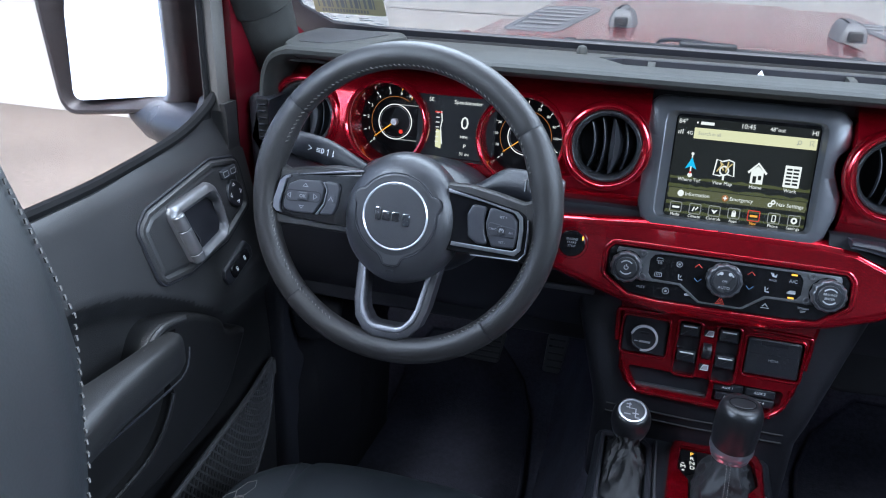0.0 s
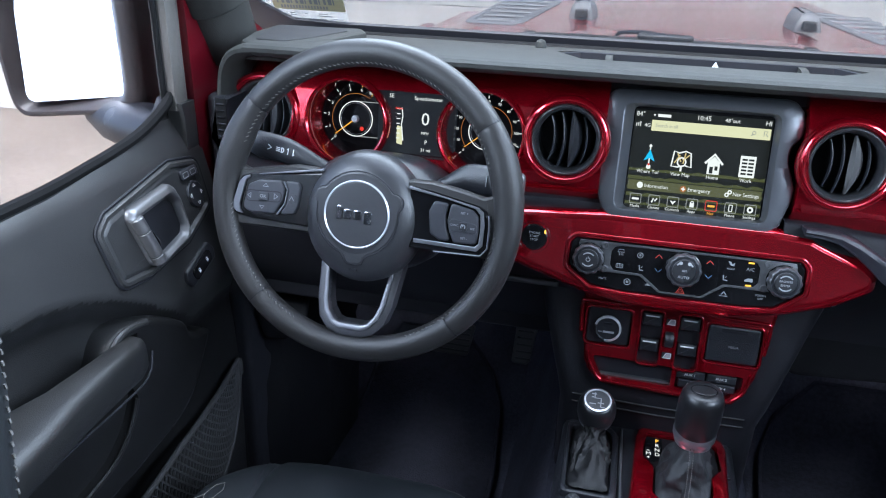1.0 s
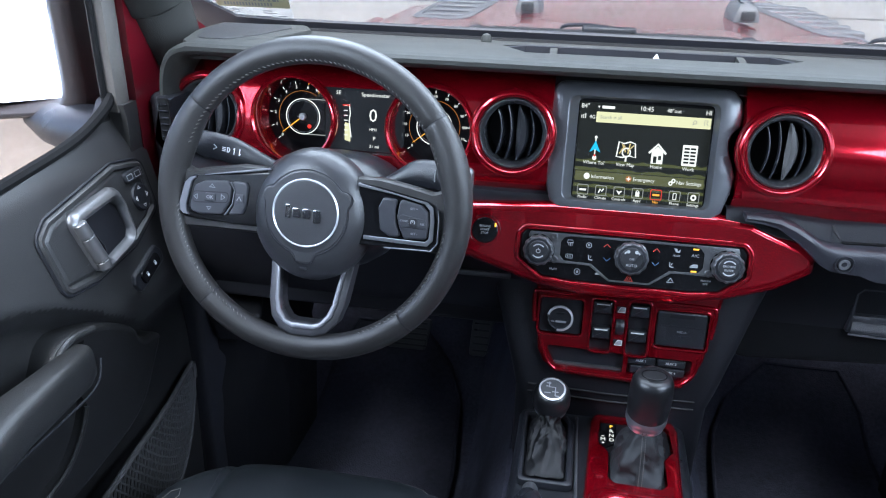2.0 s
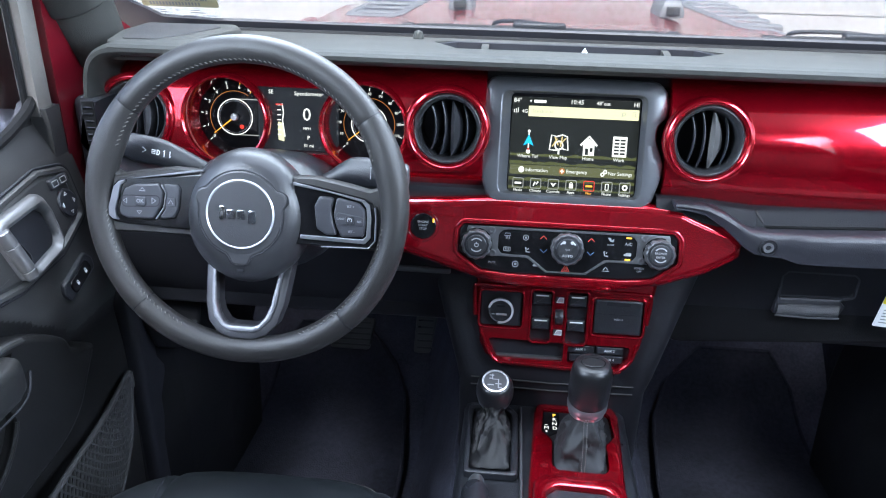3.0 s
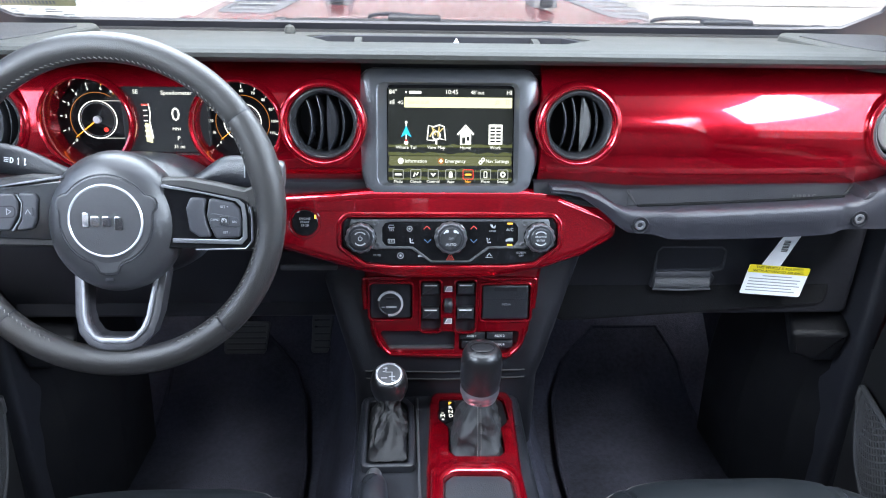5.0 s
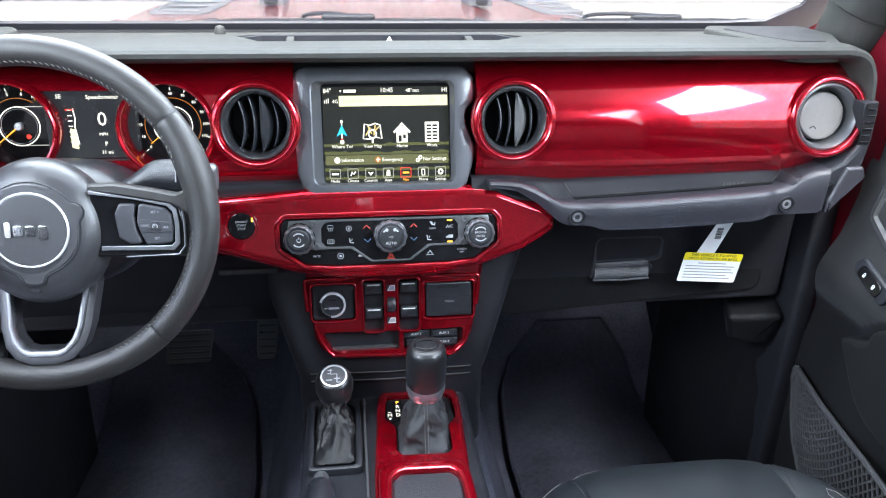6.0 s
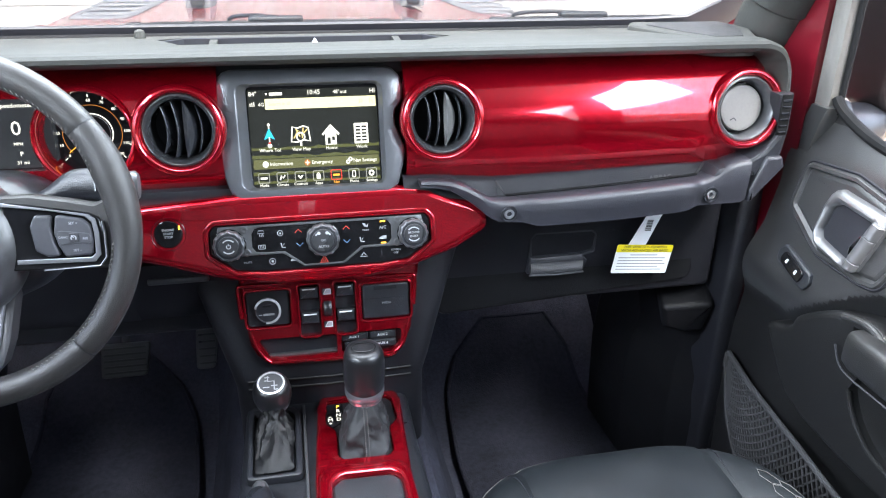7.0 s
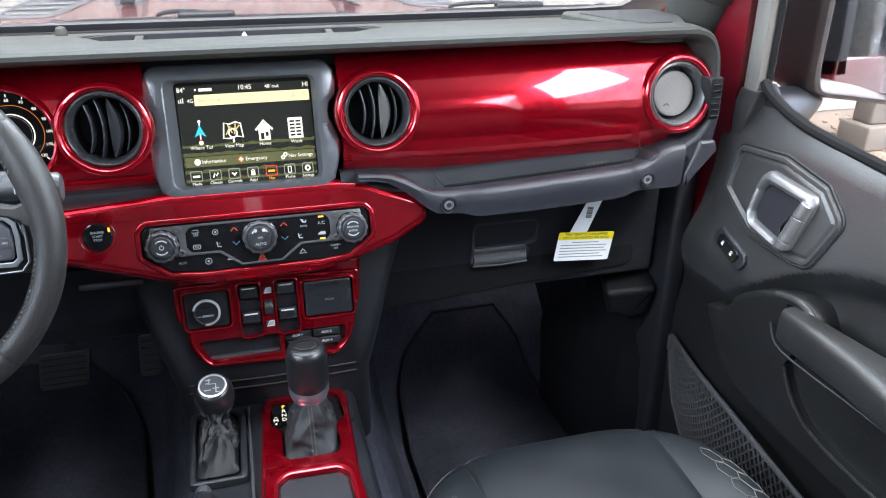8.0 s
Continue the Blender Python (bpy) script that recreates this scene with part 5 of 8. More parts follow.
part("trim_ridge", bm, RED, low)
for p in (POD_L, POD_C1, POD_C2, MED):
    bm = bmesh.new()
    rim_plate(bm, inset(p, -0.0035), p, 0.000, 0.0052, LP, 0.0016, n=100, c=(sum(q[0] for q in p) / len(p), sum(q[1] for q in p) / len(p)))
    part("trim_ridge", bm, RED, low)
bm = bmesh.new()
tube(bm, [LP @ Vector((u, lz(z), 0.0030)) for u, z in smooth_line([(-0.1045, 0.572), (-0.098, 0.553), (-0.084, 0.5345), (-0.060, 0.5325), (0.080, 0.5290), (0.094, 0.531), (0.1085, 0.546), (0.1135, 0.570)], 4)], 0.0026, 10)
part("trim_ridge", bm, RED, low)
switches = thing("switch_panel", LP @ Vector((0, 0, 0)), "window switches, socket and media flap in the lower red panel", "switch panel")
bm = bmesh.new()
box(bm, (-0.115, lz(0.53), -0.034), (0.125, lz(0.645), -0.026), LP)
part("well", bm, DEEP, switches)
bm = bmesh.new()
prism(bm, inset(POD_L, 0.0008), -0.03, 0.0005, LP, 0.001)
part("socket_plate", bm, DEEP, switches)
bm = bmesh.new()
lathe(bm, [(0.0175, 0.0), (0.0175, 0.0075), (0.0165, 0.0085), (0.0150, 0.0080)], LP, 36, -0.081, lz(0.609))
sock = part("power_socket", bm, PLASTIC, switches)
bm = bmesh.new()
loft(bm, [[(-0.081 + r * math.cos(a), lz(0.609) + r * math.sin(a), h) for r, h in ((0.0186, 0.006), (0.0186, 0.0092), (0.0156, 0.0100), (0.0156, 0.006))] for a in spread(radians(-100), radians(165), 30)], LP)
part("chrome_arc", bm, COLLAR, sock)
bm = bmesh.new()
box(bm, (-0.0935, lz(0.6035), 0.0078), (-0.0885, lz(0.6045), 0.0086), LP)
box(bm, (-0.0870, lz(0.6028), 0.0078), (-0.0720, lz(0.6054), 0.0086), LP)
part("print_bar", bm, INK_DIM, sock)
bm = bmesh.new()
box(bm, (-0.0865, lz(0.609) + 0.006, 0.008), (-0.0755, lz(0.609) + 0.009, 0.0095), LP)
part("flap_tab", bm, DEEP, sock)
for x in (-0.023, 0.027):
    for z in (0.628, 0.592):
        bm = bmesh.new()
        prism(bm, rrect(x - 0.0125, lz(z - 0.008), x + 0.0125, lz(z + 0.009), 0.002), -0.012, 0.003, LP, 0.002)
        sw = part("window_switch", bm, PLASTIC, switches)
        bm = bmesh.new()
        box(bm, (x - 0.009, lz(z + 0.0045), 0.0028), (x + 0.009, lz(z + 0.0062), 0.0034), LP)
        part("white_line", bm, INK, sw)
bm = bmesh.new()
lathe(bm, [(0.012, -0.0058), (0.013, -0.0045), (0.013, 0.0045), (0.012, 0.0058)], LP @ Matrix.Translation((0.002, lz(0.604), -0.003)) @ Matrix.Rotation(radians(90), 4, "Y"), 28)
part("dimmer_wheel", bm, PLASTIC, switches)
for z in (0.628, 0.581):
    bm = bmesh.new()
    prism(bm, rrect(-0.0045, lz(z - 0.004), 0.0085, lz(z + 0.005), 0.001), 0.002, 0.0035, LP)
    lk = part("lock_button", bm, PLASTIC, switches)
    bm = bmesh.new()
    prism(bm, rpoly([(-0.003, lz(z - 0.003)), (0.007, lz(z - 0.003)), (0.007, lz(z + 0.004)), (0.001, lz(z + 0.004))], 0.0008), 0.0034, 0.0037, LP)
    mk_ = part("lock_mark", bm, INK_DIM, lk)
    bm = bmesh.new()
    stroke(bm, [(-0.003, lz(z - 0.003)), (0.007, lz(z - 0.003)), (0.007, lz(z + 0.004)), (0.001, lz(z + 0.004))], 0.0005, LP, 0.0039, True)
    part("mark_line", bm, INK, mk_)
bm = bmesh.new()
prism(bm, inset(MED, 0.001), -0.02, 0.002, LP, 0.003)
med = part("media_flap", bm, PLASTIC, switches)
lettering("MEDIA", 0.0044, LP, 0.086, lz(0.605), 0.0022, INK_DIM, med)
bm = bmesh.new()
box(bm, (0.068, lz(0.6245), 0.0012), (0.101, lz(0.630), 0.0026), LP)
part("flap_grip", bm, DEEP, med)
bm = bmesh.new()
stroke(bm, [(0.0525, lz(0.6125)), (0.1175, lz(0.6125))], 0.0004, LP, 0.002)
part("flap_seam", bm, DEEP, med)
for k, (u, z) in enumerate(((0.037, 0.5575), (0.078, 0.5575), (0.041, 0.5445), (0.078, 0.5445))):
    bm = bmesh.new()
    prism(bm, rrect(u - 0.0185, lz(z - 0.0055), u + 0.0195, lz(z + 0.0055), 0.0015), -0.025, -0.001, LP, 0.0015)
    ax = part("aux_switch", bm, PLASTIC, switches)
    lettering("AUX %d" % (k + 1 if k != 1 else 2), 0.0052, LP, u, lz(z), -0.0008, INK, ax)
bm = bmesh.new()
prism(bm, inset(TRAY, 0.001), -0.030, -0.024, LP)
part("tray_back", bm, DEEP, switches)
bm = bmesh.new()
box(bm, (-0.084, lz(0.539), -0.022), (0.011, lz(0.5425), -0.002), LP)
part("tray_lip", bm, SATIN, switches)

# black sides of the stack, down to the tunnel
bm = bmesh.new()
rings = []
for z, a, b in ((0.715, 0.205, 0.214), (0.69, 0.198, 0.207), (0.66, 0.187, 0.196), (0.62, 0.174, 0.183), (0.58, 0.163, 0.171), (0.545, 0.153, 0.160), (0.51, 0.143, 0.150), (0.48, 0.137, 0.141), (0.30, 0.135, 0.140)):
    yf = 0.052 + 0.2126 * (max(z, 0.52) - 0.62)
    rings.append([(u, v, z) for u, v in rpoly([(-a, 0.30), (-a, yf), (b, yf), (b, 0.30)], [0, 0.030, 0.030, 0], 6)])
loft(bm, rings)
part("stack_body", bm, DEEP, dash)
bm = bmesh.new()
for z in (0.500, 0.487):
    tube(bm, [(-0.118, 0.0288, z), (0.0, 0.0275, z - 0.002), (0.118, 0.0288, z)], 0.0014, 6)
part("stack_groove", bm, RUBBER, dash)
# knee panel under the cluster
bm = bmesh.new()
rings = []
for x in (-0.64, -0.60, -0.45, -0.30, -0.262):
    rings.append([(x, y, z) for y, z in ((0.20, 0.80), (0.018, 0.79), (0.010, 0.765), (0.03, 0.70), (0.075, 0.62), (0.11, 0.56), (0.16, 0.54), (0.28, 0.55))])
loft(bm, rings)
part("knee_panel", bm, DEEP, dash)
bm = bmesh.new()
loft(bm, [[(x, y, z) for y, z in ((0.20, 0.69), (0.050, 0.685), (0.055, 0.66), (0.085, 0.60), (0.12, 0.55), (0.16, 0.54), (0.28, 0.55))] for x in (-0.262, -0.20, -0.14)])
part("knee_panel_side", bm, DEEP, dash)
bm = bmesh.new()
box(bm, (-0.235, 0.05, 0.655), (-0.155, 0.075, 0.664), None, 0.003)
part("knee_moulding", bm, SATIN, dash)

# ---- steering wheel ----
SW = leaning(-0.3816, -0.12, 0.814, 15.5) @ Matrix.Rotation(radians(-1.0), 4, "Z")
wheel = thing("steering_wheel", SW @ Vector((0, 0, 0)), "black leather steering wheel with thin satin silver spoke frames", "steering wheel")
def rim_pt(a, rr=0.0, ph=0.0):
    """A point of the rim's tube at angle a (degrees)."""
    grip = 0.0025 * (math.exp(-((a - 18) / 14) ** 2) + math.exp(-((a - 162) / 14) ** 2))
    flat_ = 1.0 - 0.012 * math.exp(-((a - 270) / 28) ** 2)
    r = (0.1740 - grip * 0.6) * flat_
    ra, rb = 0.0158 + grip + rr, 0.0150 + grip + rr
    c, s = math.cos(radians(a)), math.sin(radians(a))
    q = r + ra * math.cos(ph)
    return SW @ Vector((q * c, q * s, rb * math.sin(ph)))
SEAMS = (37, 143, 226, 314)
bm = bmesh.new()
loft(bm, [[rim_pt(a, -0.0009 * max(math.exp(-(((a - sm + 180) % 360 - 180) / 0.5) ** 2) for sm in SEAMS), 2 * math.pi * k / 16) for k in range(16)] for a in sorted(spread(0, 360 * 119 / 120, 120) + [sm + d for sm in SEAMS for d in (-0.5, 0, 0.5)])], loop=True)
rim = part("rim", bm, WHEEL, wheel, "black leather rim with grey stitching")
bm = bmesh.new()
for a in [x * 2.0 for x in range(180)]:
    if any(abs((a - b + 180) % 360 - 180) < 13 for b in (8, 172)) or 245 < a < 295:
        continue
    tube(bm, [rim_pt(a - 0.45, 0.0002, radians(146)), rim_pt(a + 0.55, 0.0002, radians(136))], 0.0006, 5)
tagged(part("stitching", bm, THREAD, rim), kind="stuff")
for sm in SEAMS:
    bm = bmesh.new()
    loft(bm, [[rim_pt(sm + d, 0.0003, 2 * math.pi * k / 16) for k in range(16)] for d in (-0.18, 0.18)], cap=False)
    part("rim_seam", bm, DEEP, rim)

# hub with horn pad
def along_hub(k):
    """Height of the horn pad's skin at a fraction k of its radius."""
    table = ((0.62, 0.0355), (0.74, 0.0325), (0.86, 0.0265), (0.94, 0.0185), (0.985, 0.0090))
    for (a, b), (c, d) in zip(table, table[1:]):
        if k <= c:
            return b + (d - b) * max(0.0, k - a) / (c - a)
    return table[-1][1]
HB = SW @ Matrix.Translation((0.0014, 0.0, -0.0165))
bm = bmesh.new()
def hub_ring(k, w, sh=0.0):
    out = []
    for i in range(48):
        a = 2 * math.pi * i / 48
        r = 0.0735 * k
        v = r * math.sin(a) * 1.075
        out.append((r * math.cos(a), -0.014 + v + sh, w))
    return out
loft(bm, [hub_ring(0.80, -0.030), hub_ring(0.97, -0.012), hub_ring(1.0, -0.002), hub_ring(0.985, 0.009), hub_ring(0.94, 0.0185), hub_ring(0.86, 0.0265), hub_ring(0.74, 0.0325), hub_ring(0.62, 0.0355), hub_ring(0.40, 0.037)], HB)
hub = part("horn_pad", bm, HUB, wheel, "dark grey airbag cover")
bm = bmesh.new()
EM = (0.0, -0.009)
blob = []
for i in range(72):
    a = 2 * math.pi * i / 72
    d = math.degrees(a)
    r = 0.0490
    for c_, wd in ((22, 10), (158, 10)):
        r += 0.0070 * math.exp(-((d - c_) / wd) ** 4)
    if abs(d - 270) < 22:
        r += 0.0100 * math.exp(-((d - 270) / 14) ** 6)
    blob.append((EM[0] + r * math.cos(a), EM[1] + r * math.sin(a)))
prism(bm, blob, 0.024, 0.0362, HB, 0.0022)
part("badge_base", bm, HUB, hub)
bm = bmesh.new()
lathe(bm, [(0.0395, 0.034), (0.0395, 0.0380), (0.0384, 0.0389), (0.0373, 0.0380), (0.0373, 0.034)], HB, 64, *EM, loop=True)
part("badge_ring", bm, COLLAR, hub, "thin silver ring")
bm = bmesh.new()
seam = []
for u, v in inset(blob, -0.0004):
    k = math.hypot(u, (v + 0.014) / 1.075) / 0.0735
    seam.append(HB @ Vector((u, v, along_hub(k) + 0.0002)))
tube(bm, seam, 0.0009, 6, loop=True)
part("cover_seam", bm, DEEP, hub)
bm = bmesh.new()
lathe(bm, [(0.0374, 0.033), (0.0374, 0.0372), (0.0362, 0.0375)], HB, 56, *EM)
badge = part("badge_disc", bm, HUB, hub, "matt dark grey badge disc")
# plain raised shapes for the maker's badge
bm = bmesh.new()
for u, du, h0, h1 in ((-0.0205, 0.0034, -0.0075, 0.0085), (-0.0105, 0.0048, -0.0062, 0.0048), (0.0015, 0.0048, -0.0062, 0.0048), (0.0140, 0.0046, -0.0100, 0.0048)):
    prism(bm, rrect(EM[0] + u - du, EM[1] + h0, EM[0] + u + du, EM[1] + h1, 0.0022), 0.0370, 0.0390, HB, 0.0006)
part("badge_mark", bm, CHROME, badge, "raised chrome badge blocks")
bm = bmesh.new()
for u in (-0.006, 0.000, 0.006):
    box(bm, (u - 0.0022, -0.0685, 0.0285), (u + 0.0022, -0.0660, 0.0352), HB)
box(bm, (-0.005, -0.0755, 0.0245), (0.004, -0.0728, 0.0332), HB)
part("airbag_mark", bm, DEEP, hub)

# side spokes
SP = SW @ Matrix.Translation((-0.0022, -0.0008, -0.006))
DPAD = [(-0.1370, 0.0100), (-0.1245, 0.0164), (-0.0956, 0.0188), (-0.0905, 0.0102), (-0.0920, -0.0045), (-0.1015, -0.0217), (-0.1319, -0.0234), (-0.1415, -0.0200), (-0.1420, -0.0120)]
SIDE_KEY = [(-0.0916, 0.0190), (-0.0745, 0.0186), (-0.0712, 0.0137), (-0.0734, -0.0099), (-0.0774, -0.0196), (-0.0965, -0.0222), (-0.0890, -0.0109), (-0.0865, 0.0070)]
BOW = [(-0.0935, 0.0175), (-0.0882, 0.0084), (-0.0903, -0.0076), (-0.1000, -0.0222), (-0.0975, -0.0222), (-0.0888, -0.0085), (-0.0866, 0.0084), (-0.0915, 0.0175)]
for s in (-1, 1):
    bm = bmesh.new()
    sp = [(0.055, 0.038), (0.085, 0.0385), (0.121, 0.0325), (0.146, 0.027), (0.168, 0.036), (0.174, 0.010), (0.168, -0.056), (0.156, -0.042), (0.110, -0.041), (0.055, -0.041)]
    rings = []
    for w, k in ((-0.014, 0.0025), (-0.008, 0.0), (0.004, 0.0), (0.009, 0.003)):
        rings.append([(u * s, v, w) for u, v in inset(rpoly(sp, 0.006), k)])
    loft(bm, rings, SP)
    spoke = part("spoke", bm, WHEEL, wheel)
    if s < 0:
        plate = [(-0.040, 0.0335), (-0.075, 0.0290), (-0.1361, 0.0230), (-0.148, 0.0190), (-0.1545, 0.0100), (-0.161, -0.018), (-0.158, -0.025), (-0.150, -0.0292), (-0.134, -0.031), (-0.043, -0.033)]
        lines = ([(-0.1371, 0.0206), (-0.1442, 0.0183), (-0.1502, 0.0122), (-0.1566, -0.0116), (-0.1563, -0.0212), (-0.1518, -0.0254), (-0.1440, -0.0262), (-0.1472, -0.0220), (-0.1483, -0.0143), (-0.1417, 0.0146), (-0.1371, 0.0180)],
                 [(-0.1253, 0.0235), (-0.0832, 0.0314), (-0.0446, 0.0386), (-0.0446, 0.0358), (-0.0832, 0.0290), (-0.1253, 0.0225)])
    else:
        plate = [(0.060, 0.0315), (0.0846, 0.0285), (0.1419, 0.0178), (0.1509, 0.0128), (0.1552, -0.0033), (0.1554, -0.0287), (0.1487, -0.0375), (0.0944, -0.0395), (0.060, -0.0395)]
        lines = ([(0.060, 0.0312), (0.0846, 0.0269), (0.1414, 0.0164), (0.1479, 0.0112), (0.1502, -0.0031), (0.1503, -0.0265), (0.1442, -0.0333), (0.0700, -0.0324), (0.0700, -0.0279), (0.1415, -0.0283), (0.1458, -0.0243), (0.1458, -0.0034), (0.1442, 0.0084), (0.1384, 0.0144), (0.1036, 0.0217), (0.060, 0.0277)],
                 [(0.1545, 0.0090), (0.1562, -0.0033), (0.1564, -0.0292), (0.1492, -0.0385), (0.0944, -0.0406), (0.0944, -0.0391), (0.1486, -0.0372), (0.1551, -0.0287), (0.1549, -0.0033), (0.1535, 0.0085)])
    bm = bmesh.new()
    prism(bm, rpoly(plate[::s], 0.004), 0.004, 0.0125, SP, 0.0015)
    part("button_plate", bm, GLOSS, spoke, "semi-gloss black button plate")
    for pts in lines:
        bm = bmesh.new()
        prism(bm, pts[::s], 0.009, 0.0155, SP, 0.0006)
        part("spoke_frame", bm, BAR, spoke, "satin silver spoke frame")
    if s < 0:
        bm = bmesh.new()
        prism(bm, rpoly(DPAD[::-1], 0.006), 0.010, 0.0180, SP, 0.002)
        pad_ = part("button_pad", bm, KEYPAD, spoke)
        bm = bmesh.new()
        stroke(bm, rpoly([(-0.1385, 0.0030), (-0.0935, 0.0050), (-0.0950, -0.0070), (-0.1385, -0.0100)], 0.005), 0.0006, SP, 0.0179, True)
        part("key_groove", bm, DEEP, pad_)
        bm = bmesh.new()
        prism(bm, rrect(-0.1232, -0.0072, -0.1100, 0.0025, 0.002), 0.017, 0.0195, SP, 0.0008)
        part("ok_key", bm, KEYPAD, pad_)
        lettering("OK", 0.0058, SP, -0.1166, -0.0024, 0.0196, INK_DIM, pad_)
        bm = bmesh.new()
        for pts in ([(-0.1180, 0.0095), (-0.1110, 0.0095), (-0.1145, 0.0130)], [(-0.1210, -0.0140), (-0.1150, -0.0140), (-0.1180, -0.0172)], [(-0.1370, -0.0030), (-0.1330, -0.0000), (-0.1330, -0.0060)], [(-0.0985, -0.0010), (-0.1030, 0.0020), (-0.1030, -0.0045)]):
            stroke(bm, pts, 0.0005, SP, 0.0181, True)
        part("arrow_mark", bm, INK_DIM, pad_)
        bm = bmesh.new()
        prism(bm, BOW, 0.010, 0.0172, SP, 0.0005)
        part("bow", bm, BAR, pad_, "thin silver bow")
        bm = bmesh.new()
        prism(bm, rpoly(SIDE_KEY[::-1], 0.003), 0.010, 0.0170, SP, 0.002)
        pad_ = part("button_pad", bm, KEYPAD, spoke)
        bm = bmesh.new()
        prism(bm, rrect(-0.0860, -0.0060, -0.0755, 0.0040, 0.002), 0.0165, 0.0182, SP, 0.0006)
        part("voice_key", bm, KEYPAD, pad_)
        bm = bmesh.new()
        stroke(bm, [(-0.0835, -0.0035), (-0.0808, 0.0015), (-0.0780, -0.0035)], 0.0005, SP, 0.0183)
        part("voice_mark", bm, INK_DIM, pad_)
    else:
        bm = bmesh.new()
        prism(bm, rpoly([(0.0855, 0.0060), (0.0905, 0.0178), (0.1075, 0.0170), (0.1052, 0.0039), (0.1078, -0.0116), (0.1135, -0.0256), (0.1000, -0.0256), (0.0890, -0.0190)][::-1], 0.004), 0.010, 0.0180, SP, 0.002)
        part("button_pad", bm, KEYPAD, spoke)
        bm = bmesh.new()
        prism(bm, rpoly([(0.1105, 0.0176), (0.1357, 0.0125), (0.1430, 0.0055), (0.1447, -0.0095), (0.1432, -0.0250), (0.1175, -0.0270), (0.1112, -0.0147), (0.1078, -0.0023)][::-1], 0.004), 0.010, 0.0180, SP, 0.002)
        pad_ = part("button_pad", bm, KEYPAD, spoke)
        bm = bmesh.new()
        prism(bm, rpoly([(0.1111, 0.0014), (0.1425, -0.0030), (0.1438, -0.0135), (0.1120, -0.0132)][::-1], 0.004), 0.0165, 0.0190, SP, 0.0006)
        part("resume_key", bm, KEYPAD, pad_)
        bm = bmesh.new()
        prism(bm, rrect(0.1222, -0.0112, 0.1318, -0.0018, 0.002), 0.018, 0.0202, SP, 0.0006)
        part("cruise_key", bm, PLASTIC, pad_)
        lettering("SET +", 0.0036, SP, 0.1270, 0.0082, 0.0181, INK_DIM, pad_)
        lettering("SET -", 0.0036, SP, 0.1290, -0.0200, 0.0181, INK_DIM, pad_)
        lettering("CANC", 0.0032, SP, 0.1165, -0.0060, 0.0191, INK_DIM, pad_)
        lettering("RES", 0.0032, SP, 0.1378, -0.0080, 0.0191, INK_DIM, pad_)
        bm = bmesh.new()
        stroke(bm, arc(0.1270, -0.0068, 0.0024, -40, 220, 12), 0.0005, SP, 0.0203)
        stroke(bm, [(0.1250, -0.0040), (0.1272, -0.0066)], 0.0005, SP, 0.0203)
        part("cruise_mark", bm, INK_DIM, pad_)
# lower spoke, a dark U with a satin silver inner edge
def halved(pts):
    return pts + [(-u, v) for u, v in reversed(pts)]
U_OUT = halved([(-0.0545, -0.050), (-0.0472, -0.118), (-0.0410, -0.1395), (-0.0290, -0.152), (-0.0140, -0.1575)])
U_LINE = halved([(-0.0462, -0.050), (-0.0382, -0.118), (-0.0338, -0.133), (-0.0228, -0.1450), (-0.0140, -0.1485)])
U_IN = halved([(-0.0412, -0.054), (-0.0325, -0.118), (-0.0280, -0.1300), (-0.0200, -0.1395), (-0.0130, -0.1418)])
DROP = SW @ Matrix(((1, 0, 0, 0), (0, 1, 0, 0), (0, -0.33, 1, -0.0495), (0, 0, 0, 1)))
bm = bmesh.new()
rim_plate(bm, rpoly(U_OUT, 0.004), rpoly(U_IN, 0.003), -0.016, 0.0065, DROP, 0.0025, c=(0, -0.105), n=200)
lower = part("lower_spoke", bm, SPOKE, wheel, "dark graphite lower spoke")
bm = bmesh.new()
rim_plate(bm, rpoly(U_LINE, 0.004), rpoly(U_IN, 0.003), 0.0, 0.0105, DROP, 0.0015, c=(0, -0.105), n=200)
part("edge_line", bm, BAR, lower, "satin silver edge")

# ---- steering column ----
column = thing("steering_column", (-0.38, 0.0, 0.80), "black steering column shroud with two stalks", "steering column")
CM = SW @ Matrix.Translation((0, 0, 0))
bm = bmesh.new()
rings = []
for w, r in ((-0.03, 0.062), (-0.040, 0.074), (-0.06, 0.079), (-0.10, 0.080), (-0.18, 0.075)):
    rings.append([(r * 1.15 * math.copysign(abs(math.cos(a)) ** 0.8, math.cos(a)), -0.012 + (r * 0.92) * math.copysign(abs(math.sin(a)) ** 0.85, math.sin(a)), w) for a in spread(0, 2 * math.pi * 31 / 32, 32)])
loft(bm, rings, CM)
part("shroud", bm, PLASTIC, column)
bm = bmesh.new()
path = smooth_line([(-0.055, 0.026, -0.060), (-0.080, 0.036, -0.055), (-0.120, 0.049, -0.050), (-0.166, 0.056, -0.046)], 4)
rings = []
for i, p in enumerate(path):
    t = i / (len(path) - 1)
    h = 0.011 + 0.006 * sstep(0.2, 0.7, t) - 0.003 * sstep(0.9, 1.0, t)
    d = 0.009
    rings.append([(p.x, p.y + h * math.sin(a), p.z + d * math.cos(a)) for a in spread(0, 2 * math.pi * 15 / 16, 16)])
loft(bm, rings, CM)
stalk = part("turn_stalk", bm, PLASTIC, column, "black indicator stalk with white symbols")
bm = bmesh.new()
TS = CM @ Matrix.Translation((-0.128, 0.051, -0.0395)) @ Matrix.Rotation(radians(-7), 4, "Z")
